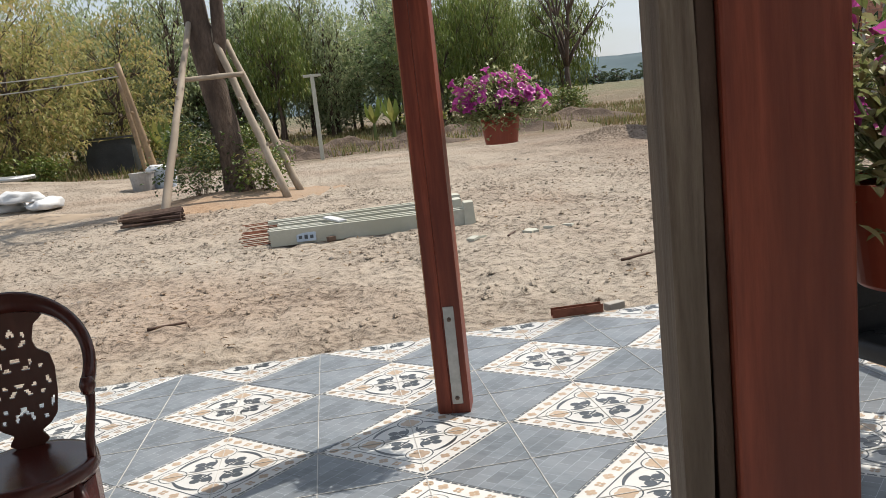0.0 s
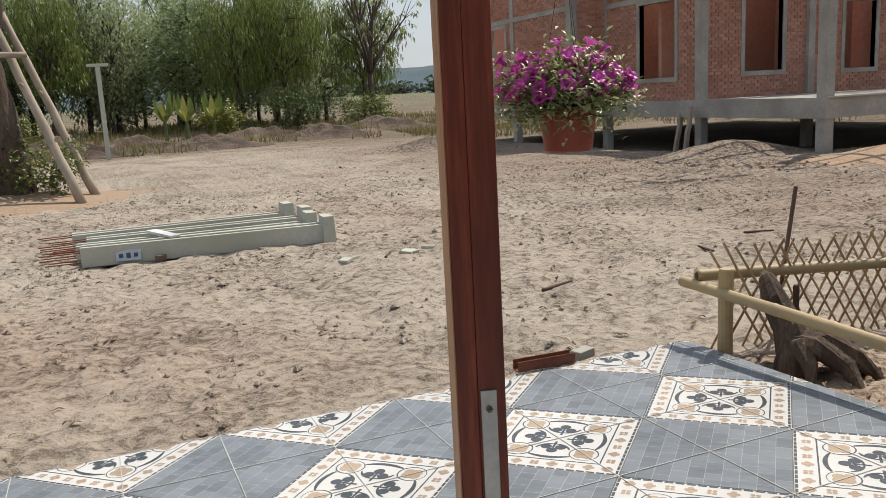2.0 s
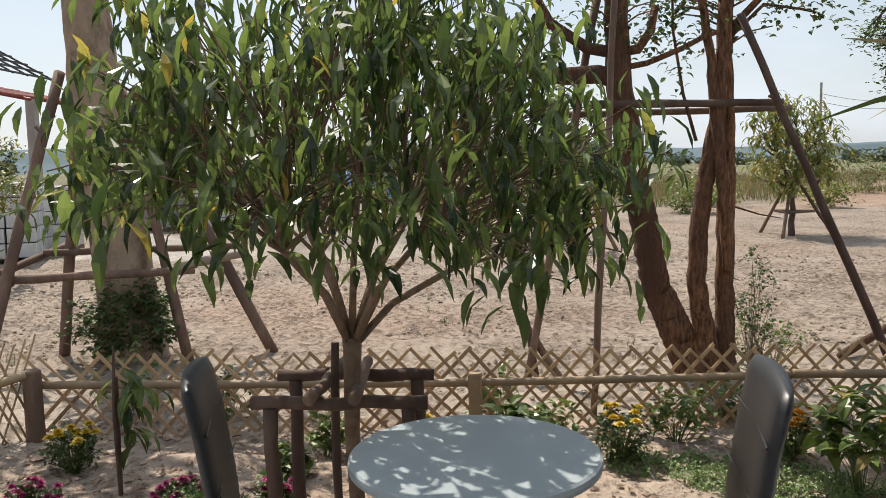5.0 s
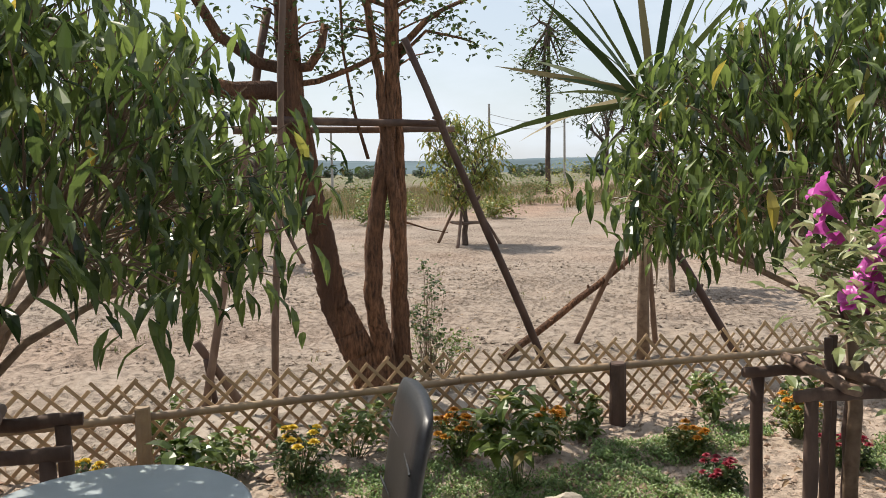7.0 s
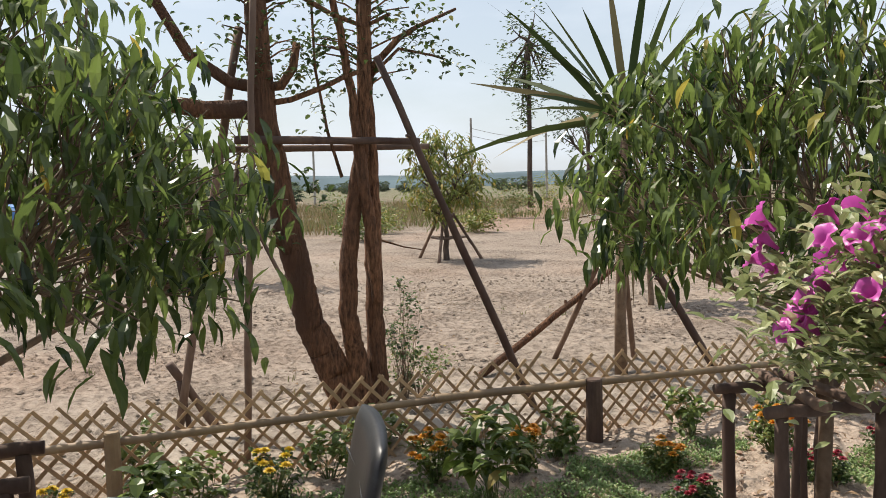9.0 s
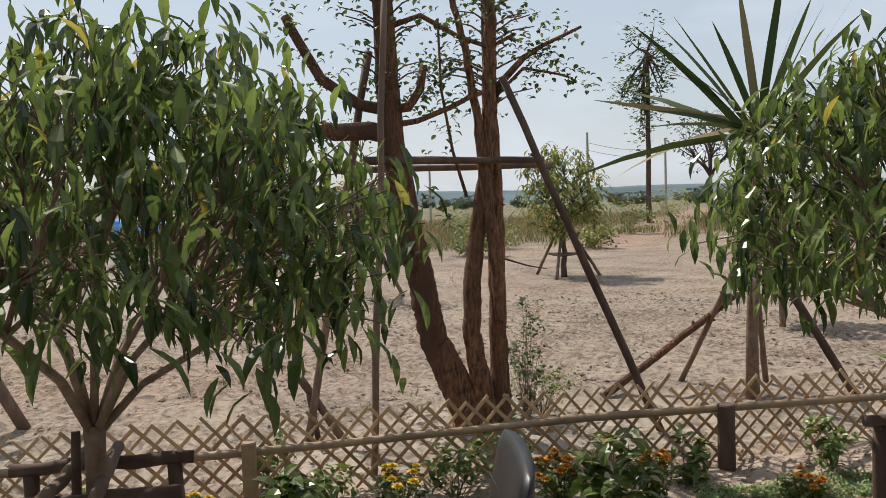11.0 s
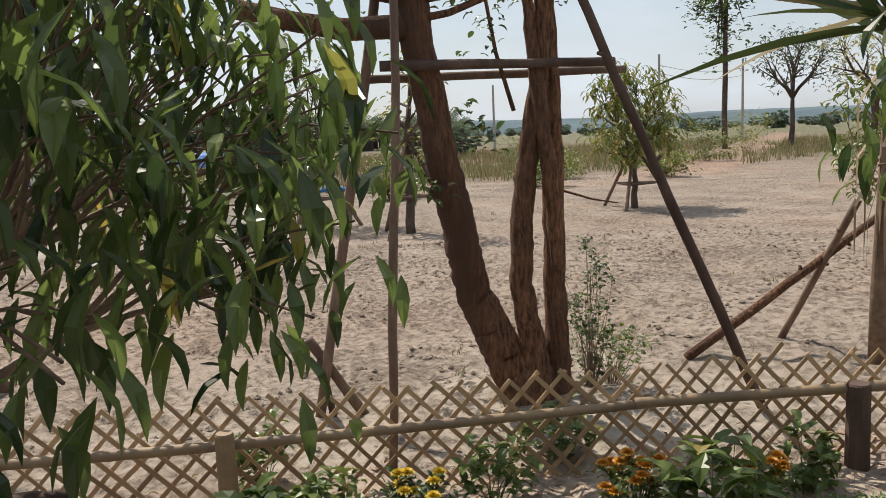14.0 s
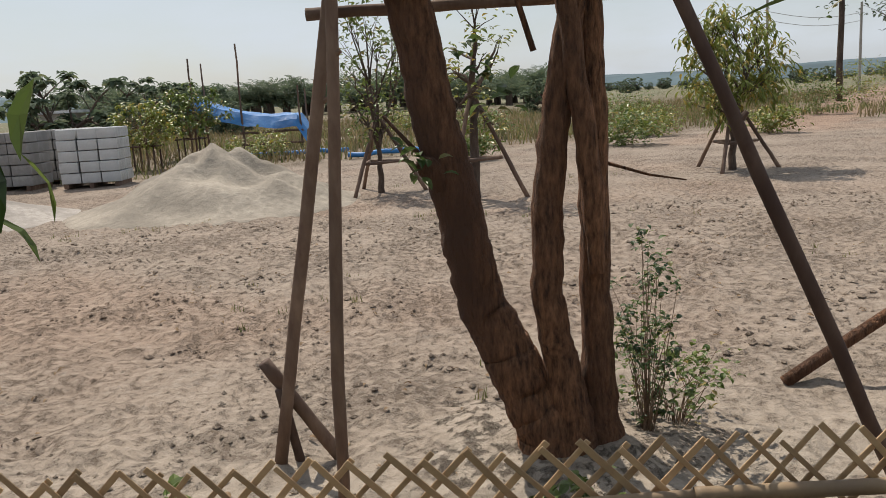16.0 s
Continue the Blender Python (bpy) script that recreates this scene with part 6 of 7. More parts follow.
tub((-6.85, 18.6, TZ - 0.03), 0.36, 0.55, PLASTIC_BLUE, "large pale blue plastic tub on the sand")


def sack(loc, rz, label, s=1.0):
    mb = MB()
    bm = bmesh.new()
    bmesh.ops.create_icosphere(bm, subdivisions=3, radius=1)
    bm.verts.index_update()
    vs = []
    for v in bm.verts:
        k = 1 + 0.34 * noise.noise(v.co * 1.9 + Vector((rz, 0, 0))) + 0.16 * noise.noise(v.co * 5.3 + Vector((0, rz, 0)))
        vs.append((v.co.x * 0.55 * k * s, v.co.y * 0.34 * k * s, max(-0.08, v.co.z * 0.2 * k * s) + 0.08))
    mb.add(vs, [tuple(v.index for v in f.verts) for f in bm.faces])
    bm.free()
    o = mb.ob("sack", PLASTIC_WHITE, smooth=True)
    o.matrix_world = pose(*loc, 0, 0, rz)
    return tagged(o, label, "sack", group="white sacks")


BZ = ground_z(-9.6, 15.5)
sack((-9.9, 15.6, BZ), 20, "white woven sack lying in a heap")
sack((-9.0, 15.4, BZ), 80, "white woven sack lying in a heap")
sack((-9.6, 15.3, BZ + 0.22), -10, "white woven sack lying in a heap")
sack((-7.0, 18.45, TZ + 0.45), 30, "white bag stuffed into the tub", 0.55)
for k in range(4):
    stake((-15.5, 19.6 + 0.4 * k, ground_z(-14, 20) + 0.05), (-11.0, 20.0 + 0.35 * k, ground_z(-11, 20) + 0.12), 0.06, GALV, "grey pipe lying on the bank", 0.06, "pipe", 0.002)
mound("ground_sheet", (-8.4, 12.6, -0.06), 1.3, 0.16, node_mat("brown_sheet", (0.36, 0.28, 0.2), (0.44, 0.35, 0.26), scale=6.0, rough=0.7, bump=0.3), "brown sheet thrown over a low heap", (1.2, 0.7), "sheet")


def t_pole():
    t = thing("concrete_post", (-2.5, 24.4, -0.1), "white concrete post with a short cross arm", "post")
    a = MB()
    a.soft_box((0, 0, 1.45), (0.14, 0.14, 2.9), 0.01)
    a.ob("shaft", PALECON, t)
    b = MB()
    b.soft_box((0, 0, 2.95), (0.62, 0.12, 0.09), 0.01)
    b.ob("cross_arm", PALECON, t)


t_pole()
stake((-8.0, 23.5, 0.0), (-8.6, 23.2, 3.8), 0.13, OLDBAMBOO, "leaning wooden pole carrying wires", 0.09)
stake((-8.5, 24.5, 0.0), (-8.9, 24.4, 3.4), 0.09, OLDBAMBOO, "leaning wooden pole beside the bamboo", 0.08)


def wire(a, b, sag, label):
    mb = MB()
    a, b = Vector(a), Vector(b)
    mb.tube([a.lerp(b, i / 12) - Vector((0, 0, sag * math.sin(math.pi * i / 12))) for i in range(13)], 0.02, 5)
    tagged(mb.ob("wire", GALV), label, "wire")


wire((-8.6, 23.2, 3.7), (-20.0, 24.0, 4.6), 0.5, "sagging wire on wooden poles")
wire((-8.6, 23.2, 3.4), (-20.0, 24.0, 4.1), 0.5, "sagging wire on wooden poles")


# ---- trees to the north ----
def eucalyptus(name, label, h, r, tips, per, mat, ll=0.3, lw=0.11, trunk=0.12, cz=0.57, rz=0.42, droop=0.8):
    return crown_tree(name, (0, 0, -500), label, h, r, h * cz, h * rz, trunk, tips, per, ll, lw, mat, BARKGREY, droop, 0.35, 0.3, -0.95, 6, spread=0.3)


def plant_copies(src, spots):
    for x, y, s, a in spots:
        m = pose(x, y, ground_z(x, y) - 0.1, 0, 0, a)
        c = copy_thing(src, m)
        c.scale = (s, s, s)


def north_trees():
    a = eucalyptus("tree", "tall grey-green eucalyptus in a belt of trees", 9.0, 2.3, 150, 22, LEAFEUC)
    b = eucalyptus("tree", "tall slender tree with hanging light-green leaves", 10.5, 2.1, 160, 22, LEAFEUC, 0.3, 0.1, 0.13, 0.54, 0.46, 1.2)
    c = eucalyptus("tree", "dense dark green tree in a belt of trees", 7.5, 2.6, 150, 26, LEAFBELT, 0.3, 0.13, 0.14, 0.5, 0.48, 0.3)
    d = eucalyptus("tree", "weeping tree with light green trailing leaves", 8.5, 2.4, 130, 34, LEAFWEEP, 0.42, 0.06, 0.13, 0.62, 0.36, 2.6)
    e = eucalyptus("bamboo_clump", "dry yellow-green bamboo clump", 8.0, 3.1, 190, 30, LEAFDRY, 0.32, 0.085, 0.12, 0.5, 0.5, 0.7)
    sp = {0: [], 1: [], 2: []}
    rr = np.random.default_rng(3)
    for k in range(64):
        x = -24 + 46 * ((k * 0.618) % 1.0) + rr.uniform(-1, 1)
        y = 42 + (k % 4) * 4.0 + rr.uniform(-1.5, 1.5)
        if x > 9:
            y += 10
        if 13 < x:
            continue
        sp[k % 3].append((x, y, rr.uniform(0.7, 1.15), rr.uniform(0, 360)))
    plant_copies(a, sp[0])
    plant_copies(b, sp[1])
    plant_copies(c, sp[2])
    plant_copies(d, [(4.0, 38.5, 0.85, 20), (6.5, 39, 0.95, 120), (-4.5, 41, 0.9, 220), (11.0, 40.0, 0.9, 80)])
    plant_copies(e, [(-13.5, 27.0, 1.0, 0), (-17.5, 29.0, 1.15, 90), (-11.0, 33.0, 0.9, 200), (-21.0, 27.0, 1.1, 30), (-16.0, 35.0, 1.1, 150)])
    for o in (a, b, c, d, e):
        for q in (*o.children_recursive, o):
            bpy.data.objects.remove(q)
    crown_tree("tree", (10.6, 37.5, 0.1), "half-bare tree with a spreading thin crown", 8.5, 2.8, 6.0, 2.4, 0.16, 70, 9, 0.3, 0.1, LEAFEUC, BARKGREY, 1.0, 0.3)
    # low scrub, banana plants and weeds in front of the belt
    for k, (x, y, r, h) in enumerate([(-6, 33, 1.2, 1.3), (2.5, 34, 1.0, 1.4), (6.0, 35, 1.3, 1.7), (9.8, 35.5, 1.5, 1.9), (-9.5, 34, 1.5, 1.6), (12.5, 45, 1.4, 1.5), (-12.5, 25.0, 1.2, 1.0), (-6.5, 26.0, 0.9, 0.8)]):
        sapling_bush((x, y, ground_z(x, y)), "scrubby green bush at the edge of the yard", r, h, 60, 18, 0.2, 0.1, [LEAFSMALL, LEAFYEL, LEAFDARK][k % 3])
    for x, y in ((0.8, 32.5), (2.0, 33.2), (-8.8, 30.0), (0.0, 33.4)):
        banana((x, y, ground_z(x, y)))


def banana(loc):
    t = thing("banana_plant", loc, "young banana plant with broad upright leaves", "plant", group="banana plants")
    s = MB()
    s.tube([(0, 0, -0.1), (0, 0, 0.8)], [0.09, 0.06], 8)
    s.ob("stem", GREENSTEM, t)
    l = MB()
    for k in range(7):
        a = k * 0.9 + R.uniform(-0.2, 0.2)
        l.leaf((0, 0, 0.7), (math.cos(a) * 0.5, math.sin(a) * 0.5, 1.0), (-math.cos(a), -math.sin(a), 0.6), R.uniform(1.0, 1.5), 0.3, bend=-0.3)
    l.ob("leaves", LEAFWEEP, t)


north_trees()


# ---- trees and shrubs to the east ----
def guarded(loc, label, r, h, mat, tips=70, per=14, ll=0.1, lw=0.045, guard=True, name="young_tree", gh=0.55, gw=0.32, droop=0.6, fork=0.3, trunk=0.035):
    crown_tree(name, loc, label, h, r, h * 0.66, h * 0.36, trunk, tips, per, ll, lw, mat, TWIG, droop, fork, 0.3, -0.9, 5, spread=0.07)
    if guard:
        g = thing("tree_guard", loc, "low guard of dark stakes round a young tree", "tree guard", group="low tree guards in the yard")
        for k in range(4):
            a = math.pi / 4 + k * math.pi / 2
            p = MB()
            pole(p, (gw * math.cos(a), gw * math.sin(a), -0.1), (gw * math.cos(a), gw * math.sin(a), gh + 0.1), 0.028, 0.026, 7, 0.01)
            p.ob("post", DARKPOLE, g)
            b = MB()
            a2 = a + math.pi / 2
            pole(b, (gw * 1.15 * math.cos(a), gw * 1.15 * math.sin(a), gh), (gw * 1.15 * math.cos(a2), gw * 1.15 * math.sin(a2), gh), 0.025, 0.025, 7, 0.01)
            b.ob("rail", DARKPOLE, g)


guarded((8.95, 4.15, -0.05), "small leafy tree in a stake guard before the house", 0.95, 2.35, LEAFYEL, 130, 15, 0.1, 0.05, gh=0.65, gw=0.33)


def propped(loc, label, r, h, mat, tips, per, ll, lw, spread=0.85, ph=0.95, droop=0.8, trunk=0.06, fork=0.3, rz0=0.5):
    crown_tree("young_tree", loc, label, h, r, h * 0.62, h * 0.37, trunk, tips, per, ll, lw, mat, BARKGREY, droop, fork, 0.3, -0.95, 6, spread=0.09)
    x, y, z = loc
    for k in range(3):
        a = rz0 + k * 2.094
        stake((x + spread * math.cos(a), y + spread * math.sin(a), z - 0.05), (x + 0.06 * math.cos(a), y + 0.06 * math.sin(a), z + ph * 1.25), 0.035, STAKE, "slanting stake of a tree tripod")
        a2 = a + 2.094
        s = spread * 0.52
        stake((x + s * math.cos(a), y + s * math.sin(a), z + ph * 0.52), (x + s * math.cos(a2), y + s * math.sin(a2), z + ph * 0.52), 0.028, STAKE, "tie pole of a tree tripod", name="tie_pole")


propped((14.55, -9.5, -0.05), "young mango tree with drooping leaves in a tripod of stakes", 1.0, 2.95, LEAFYEL, 130, 16, 0.2, 0.05)
propped((14.35, -3.3, -0.05), "thin young tree with an open upright crown in a tripod", 0.85, 3.5, LEAFSMALL, 110, 9, 0.12, 0.06, 0.8, 1.0, 0.4, 0.05, 0.22)
propped((12.35, -4.85, -0.05), "crooked young tree with few leaves in a tripod", 0.6, 3.3, LEAFYEL, 45, 7, 0.12, 0.06, 0.8, 1.2, 0.4, 0.07, 0.45)
guarded((23.6, 3.9, -0.05), "young leafy tree in a stake guard at the yard's edge", 1.0, 2.0, LEAFYEL, 80, 14, 0.16, 0.08, gh=0.7, gw=0.4)
guarded((28.0, 3.9, -0.05), "young leafy tree in a stake guard at the yard's edge", 1.3, 2.5, LEAFSMALL, 80, 16, 0.2, 0.1, gh=0.7, gw=0.5)
guarded((6.9, -9.6, -0.05), "young leafy tree behind the fence", 0.7, 2.2, LEAFSMALL, 60, 14, 0.14, 0.05, guard=False)


def east_distance():
    rr = np.random.default_rng(11)
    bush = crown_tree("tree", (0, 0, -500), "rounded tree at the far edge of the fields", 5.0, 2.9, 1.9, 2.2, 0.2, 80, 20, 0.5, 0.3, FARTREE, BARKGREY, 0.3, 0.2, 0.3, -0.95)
    spots = []
    for k in range(150):
        a = radians(-62 + 88 * ((k * 0.618) % 1.0))
        dd = rr.uniform(170, 420)
        spots.append((dd * math.cos(a), dd * math.sin(a), rr.uniform(0.5, 1.05), rr.uniform(0, 360)))
    plant_copies(bush, spots)
    spots = []
    for k in range(60):
        a = radians(30 + 50 * ((k * 0.618) % 1.0))
        dd = rr.uniform(120, 300)
        spots.append((dd * math.cos(a), dd * math.sin(a), rr.uniform(0.7, 1.5), rr.uniform(0, 360)))
    plant_copies(bush, spots)
    plant_copies(bush, [(62, -12.5, 0.7, 0), (58, 12.5, 1.0, 50), (64, 18.5, 1.2, 90), (36, 11.5, 1.0, 10), (55, 9.0, 0.6, 80)])
    for q in (*bush.children_recursive, bush):
        bpy.data.objects.remove(q)
    palm = thing("oil_palm", (0, 0, -500), "oil palm in a distant plantation", "palm tree", group="distant oil palms")
    t = MB()
    t.tube([(0, 0, -0.2), (0, 0, 1.5)], [0.4, 0.34], 8)
    t.ob("trunk", BARKGREY, palm)
    f = MB()
    for k in range(26):
        a = k * 2.4
        el = 0.15 + 1.1 * ((k * 0.37) % 1)
        L = 3.4
        for i in range(9):
            u0 = i / 9
            p = Vector((math.cos(a) * math.cos(el), math.sin(a) * math.cos(el), math.sin(el))) * (L * u0) + Vector((0, 0, 1.5 - 1.3 * u0 * u0))
            for sg_ in (-1, 1):
                s = Vector((-math.sin(a), math.cos(a), -0.35)) * sg_
                f.leaf(p, s + Vector((math.cos(a), math.sin(a), 0)) * 0.5, (0, 0, 1), 0.85, 0.14)
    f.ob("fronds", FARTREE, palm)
    spots = []
    for k in range(64):
        x = 105 + rr.uniform(0, 30)
        y = -22 + 70 * k / 63 + rr.uniform(-1.5, 1.5)
        spots.append((x, y, rr.uniform(1.2, 1.6), rr.uniform(0, 360)))
    plant_copies(palm, spots)
    for q in (*palm.children_recursive, palm):
        bpy.data.objects.remove(q)
    # tall lone trees by the track
    crown_tree("tree", (50.0, -28.6, 0.0), "tall slender tree with tufted foliage beside the track", 13.5, 2.0, 9.6, 4.2, 0.16, 60, 17, 0.40, 0.2, LEAFDARK, BARKGREY, 0.2, 0.85, 0.2, -0.95, 9, spread=0.35)
    crown_tree("tree", (47.0, -31.5, 0.0), "thin straggling tree beside the track", 7.5, 3.0, 5.4, 2.0, 0.15, 70, 10, 0.35, 0.14, FARTREE, BARKGREY, 0.5, 0.4, 0.3, -0.9, 7, spread=0.3)
    crown_tree("tree", (45.0, -35.5, 0.0), "thin straggling tree beside the track", 8.0, 3.6, 5.4, 2.4, 0.15, 80, 10, 0.35, 0.14, LEAFDRY, BARKGREY, 0.5, 0.4, 0.3, -0.9, 7, spread=0.3)
    for x, y, h in ((60.0, -28.2, 7.0), (74, -18.0, 6.0), (66.5, -38.2, 7.0)):
        p = MB()
        p.tube([(0, 0, -0.3), (0, 0, h)], [0.13, 0.09], 8)
        o = p.ob("utility_pole", CONCRETE)
        o.location = (x, y, 0)
        tagged(o, "grey concrete utility pole by the field track", "utility pole", group="utility poles")
    wire((60.0, -28.2, 6.2), (66.5, -38.2, 6.2), 0.4, "power line between utility poles")
    wire((60.0, -28.2, 5.6), (66.5, -38.2, 5.6), 0.4, "power line between utility poles")
    for x, y, r, h, m in ((22.5, -9.5, 0.9, 0.8, LEAFSMALL), (26.0, -11.0, 1.1, 0.9, LEAFYEL), (24.0, -14.0, 0.8, 0.7, LEAFYEL), (34.0, -20.0, 1.2, 1.6, LEAFSMALL), (41.0, -25.5, 1.3, 2.2, LEAFYEL), (20.5, -5.2, 0.7, 0.6, LEAFSMALL), (30.0, -6.0, 1.2, 0.9, LEAFSMALL), (25.5, 1.2, 1.0, 0.7, LEAFYEL), (35.0, -13.0, 1.4, 1.0, LEAFSMALL), (44.0, -14.0, 1.6, 1.4, LEAFSMALL), (39.0, -3.0, 1.4, 1.1, LEAFYEL)):
        sapling_bush((x, y, ground_z(x, y)), "low green bush in the dry field", r, h, 40, 16, 0.16, 0.08, m)


east_distance()


def blades(name, spots, h, w, mat, label, category="grass", per=5):
    mb = MB()
    for x, y in spots:
        z = ground_z(x, y)
        for k in range(per):
            a = R.uniform(0, 6.28)
            hh = h * R.uniform(0.5, 1.2)
            bx, by = x + R.normal() * h * 0.5, y + R.normal() * h * 0.5
            tipx, tipy = bx + math.cos(a) * hh * 0.5, by + math.sin(a) * hh * 0.5
            s = (-math.sin(a) * w / 2, math.cos(a) * w / 2)
            mb.add([(bx - s[0], by - s[1], z - 0.02), (bx + s[0], by + s[1], z - 0.02), (tipx, tipy, z + hh)], [(0, 1, 2)])
    return tagged(mb.ob(name, mat), label, category, kind="stuff")


def scatter(n, x0, x1, y0, y1, keep):
    out = []
    tries = 0
    while len(out) < n and tries < n * 20:
        tries += 1
        x, y = R.uniform(x0, x1), R.uniform(y0, y1)
        if keep(x, y):
            out.append((x, y))
    return out


blades("dry_field_grass", scatter(5200, 22, 75, -45, 25, lambda x, y: x + 0.35 * y > 23 + 2.5 * noise.noise(Vector((x * 0.2, y * 0.2, 0))) and not (abs(y + 0.62 * x - 1.0) < 2.2 and x > 24 and y < -12)), 0.5, 0.05, DRYGRASS, "dry yellow grass of the open field", per=6)
blades("field_weeds", scatter(1500, 20, 60, -40, 20, lambda x, y: x + 0.35 * y > 21 and noise.noise(Vector((x * 0.15, y * 0.15, 5))) > 0.12), 0.35, 0.05, GREENGRASS, "patches of green weeds in the field", "weeds", per=6)
blades("scrub_grass", scatter(1300, -16, 18, 25.5, 46, lambda x, y: noise.noise(Vector((x * 0.35, y * 0.35, 2))) > 0.1), 0.33, 0.05, GREENGRASS, "weedy strip before the belt of trees", per=6)
blades("scrub_dry_grass", scatter(2600, -18, 40, 25, 60, lambda x, y: noise.noise(Vector((x * 0.2, y * 0.2, 9))) > -0.1), 0.4, 0.06, DRYGRASS, "dry grass before the belt of trees", per=6)
blades("sparse_weeds", scatter(130, 0.5, 16, -9, 9, lambda x, y: x > 2.6 and noise.noise(Vector((x * 0.5, y * 0.5, 3))) > 0.25), 0.06, 0.012, GREENGRASS, "sparse low weeds on the sand", per=8)


# ---- things by the yard's far edge ----
def block_stack(loc, nx, ny, nz, size, rz, label, wrap=False):
    t = thing("tile_pallet", loc, label, "pallet", rz=rz, group="pallets of stacked roof tiles")
    p = MB()
    for k in range(3):
        p.box((0, (k - 1) * size[1] * ny * 0.42, 0.05), (size[0] * nx, 0.1, 0.1))
    p.ob("pallet", STAKE, t)
    me = bpy.data.meshes.new("tile_block")
    mb = MB()
    mb.soft_box((0, 0, 0), (size[0] * 0.96, size[1] * 0.95, size[2] * 0.93), 0.012, seg=1)
    me.from_pydata(mb.v, [], mb.f)
    me.materials.append(WRAP if wrap else BLOCKGREY)
    for i in range(nx):
        for j in range(ny):
            for k in range(nz):
                o = new("tile_block", me)
                o.parent = t
                o.matrix_local = pose((i - (nx - 1) / 2) * size[0] + R.normal() * 0.008, (j - (ny - 1) / 2) * size[1] + R.normal() * 0.008, 0.1 + size[2] * (k + 0.5), 0, 0, R.normal() * 0.8)
    return t


block_stack((19.4, 3.65, -0.05), 2, 3, 5, (0.5, 0.45, 0.25), 4, "pallet of grey roof tiles wrapped in clear plastic", True)
block_stack((19.6, 5.75, -0.05), 2, 3, 5, (0.5, 0.5, 0.25), -3, "pallet of grey roof tiles stacked in rows")
block_stack((21.0, 4.9, -0.05), 2, 3, 5, (0.5, 0.45, 0.25), 2, "pallet of grey roof tiles stacked in rows")
block_stack((12.3, 5.4, -0.05), 2, 2, 5, (0.6, 0.5, 0.27), 20, "pallet of grey roof tiles wrapped in clear plastic", True)
block_stack((13.9, 5.5, -0.05), 2, 2, 5, (0.6, 0.5, 0.25), 14, "pallet of grey roof tiles wrapped in clear plastic", True)


def tarp_shelter():
    t = thing("tarpaulin_shelter", (30.0, 2.1, -0.05), "blue tarpaulin slung over a rough wooden frame", "shelter")
    for x, y, h in ((-0.8, 2.0, 2.0), (0.8, 2.0, 1.9), (-0.8, -1.7, 1.5), (0.8, -1.7, 1.4), (-0.9, 0.3, 2.4)):
        p = MB()
        pole(p, (x, y, -0.1), (x + 0.05, y, h + (1.4 if y > 1 or y == 0.3 else 0.8)), 0.04, 0.03, 7, 0.03)
        p.ob("post", STAKE, t)
    for z in (0.35, 0.75):
        p = MB()
        pole(p, (-0.85, -1.8, z), (-0.85, 0.4, z), 0.04, 0.04, 7, 0.02)
        p.ob("rail", STAKE, t)
    c = MB()
    n, m = 26, 12
    v = []
    for i in range(n + 1):
        for j in range(m + 1):
            u, w = i / n, j / m
            z = 2.0 - 0.75 * u + 0.12 * math.sin(w * 3.1) - 0.3 * math.sin(math.pi * u) + 0.07 * noise.noise(Vector((u * 6, w * 5, 0)))
            if w < 0.15:
                z -= 0.35 * (0.15 - w) / 0.15
            if u > 0.92:
                z -= 0.55 * (u - 0.92) / 0.08
            v.append((-0.95 + 1.9 * w, 2.1 - 4.0 * u, z))
    c.add(v, [(i * (m + 1) + j, i * (m + 1) + j + 1, (i + 1) * (m + 1) + j + 1, (i + 1) * (m + 1) + j) for i in range(n) for j in range(m)])
    c.ob("tarpaulin", TARP, t, "creased blue tarpaulin")


tarp_shelter()
for y0, y1, x0 in ((-1.5, 2.2, 26.5), (-5.5, -1.8, 24.0)):
    mb = MB()
    mb.tube(wob((0, 0, 0.08), (-0.6, y1 - y0, 0.08), 8, 0.05), 0.07, 8)
    o = mb.ob("blue_pipe", TARP, smooth=True)
    o.location = (x0, y0, 0)
    tagged(o, "blue plastic pipe lying along the yard's edge", "pipe")
hut = thing("shed", (-10.8, 30.0, 0.1), "small dark wooden hut half hidden by bamboo", "shed")
q = MB()
q.box((0, 0, 0.65), (1.8, 1.6, 1.3))
q.ob("wall", PLASTIC_DARK, hut)
q = MB()
q.box((0, 0, 1.38), (2.2, 2.0, 0.08))
q.ob("roof", DARKSTEEL, hut)
sh = thing("shed", (62.0, 24.0, 0.0), "small far shed with a pale roof", "shed")
q = MB()
q.box((0, 0, 1.0), (3, 4, 2.0))
q.ob("wall", CONCRETE, sh)
q = MB()
q.box((0, 0, 2.15), (3.6, 4.8, 0.2))
q.ob("roof", PLASTIC_WHITE, sh)


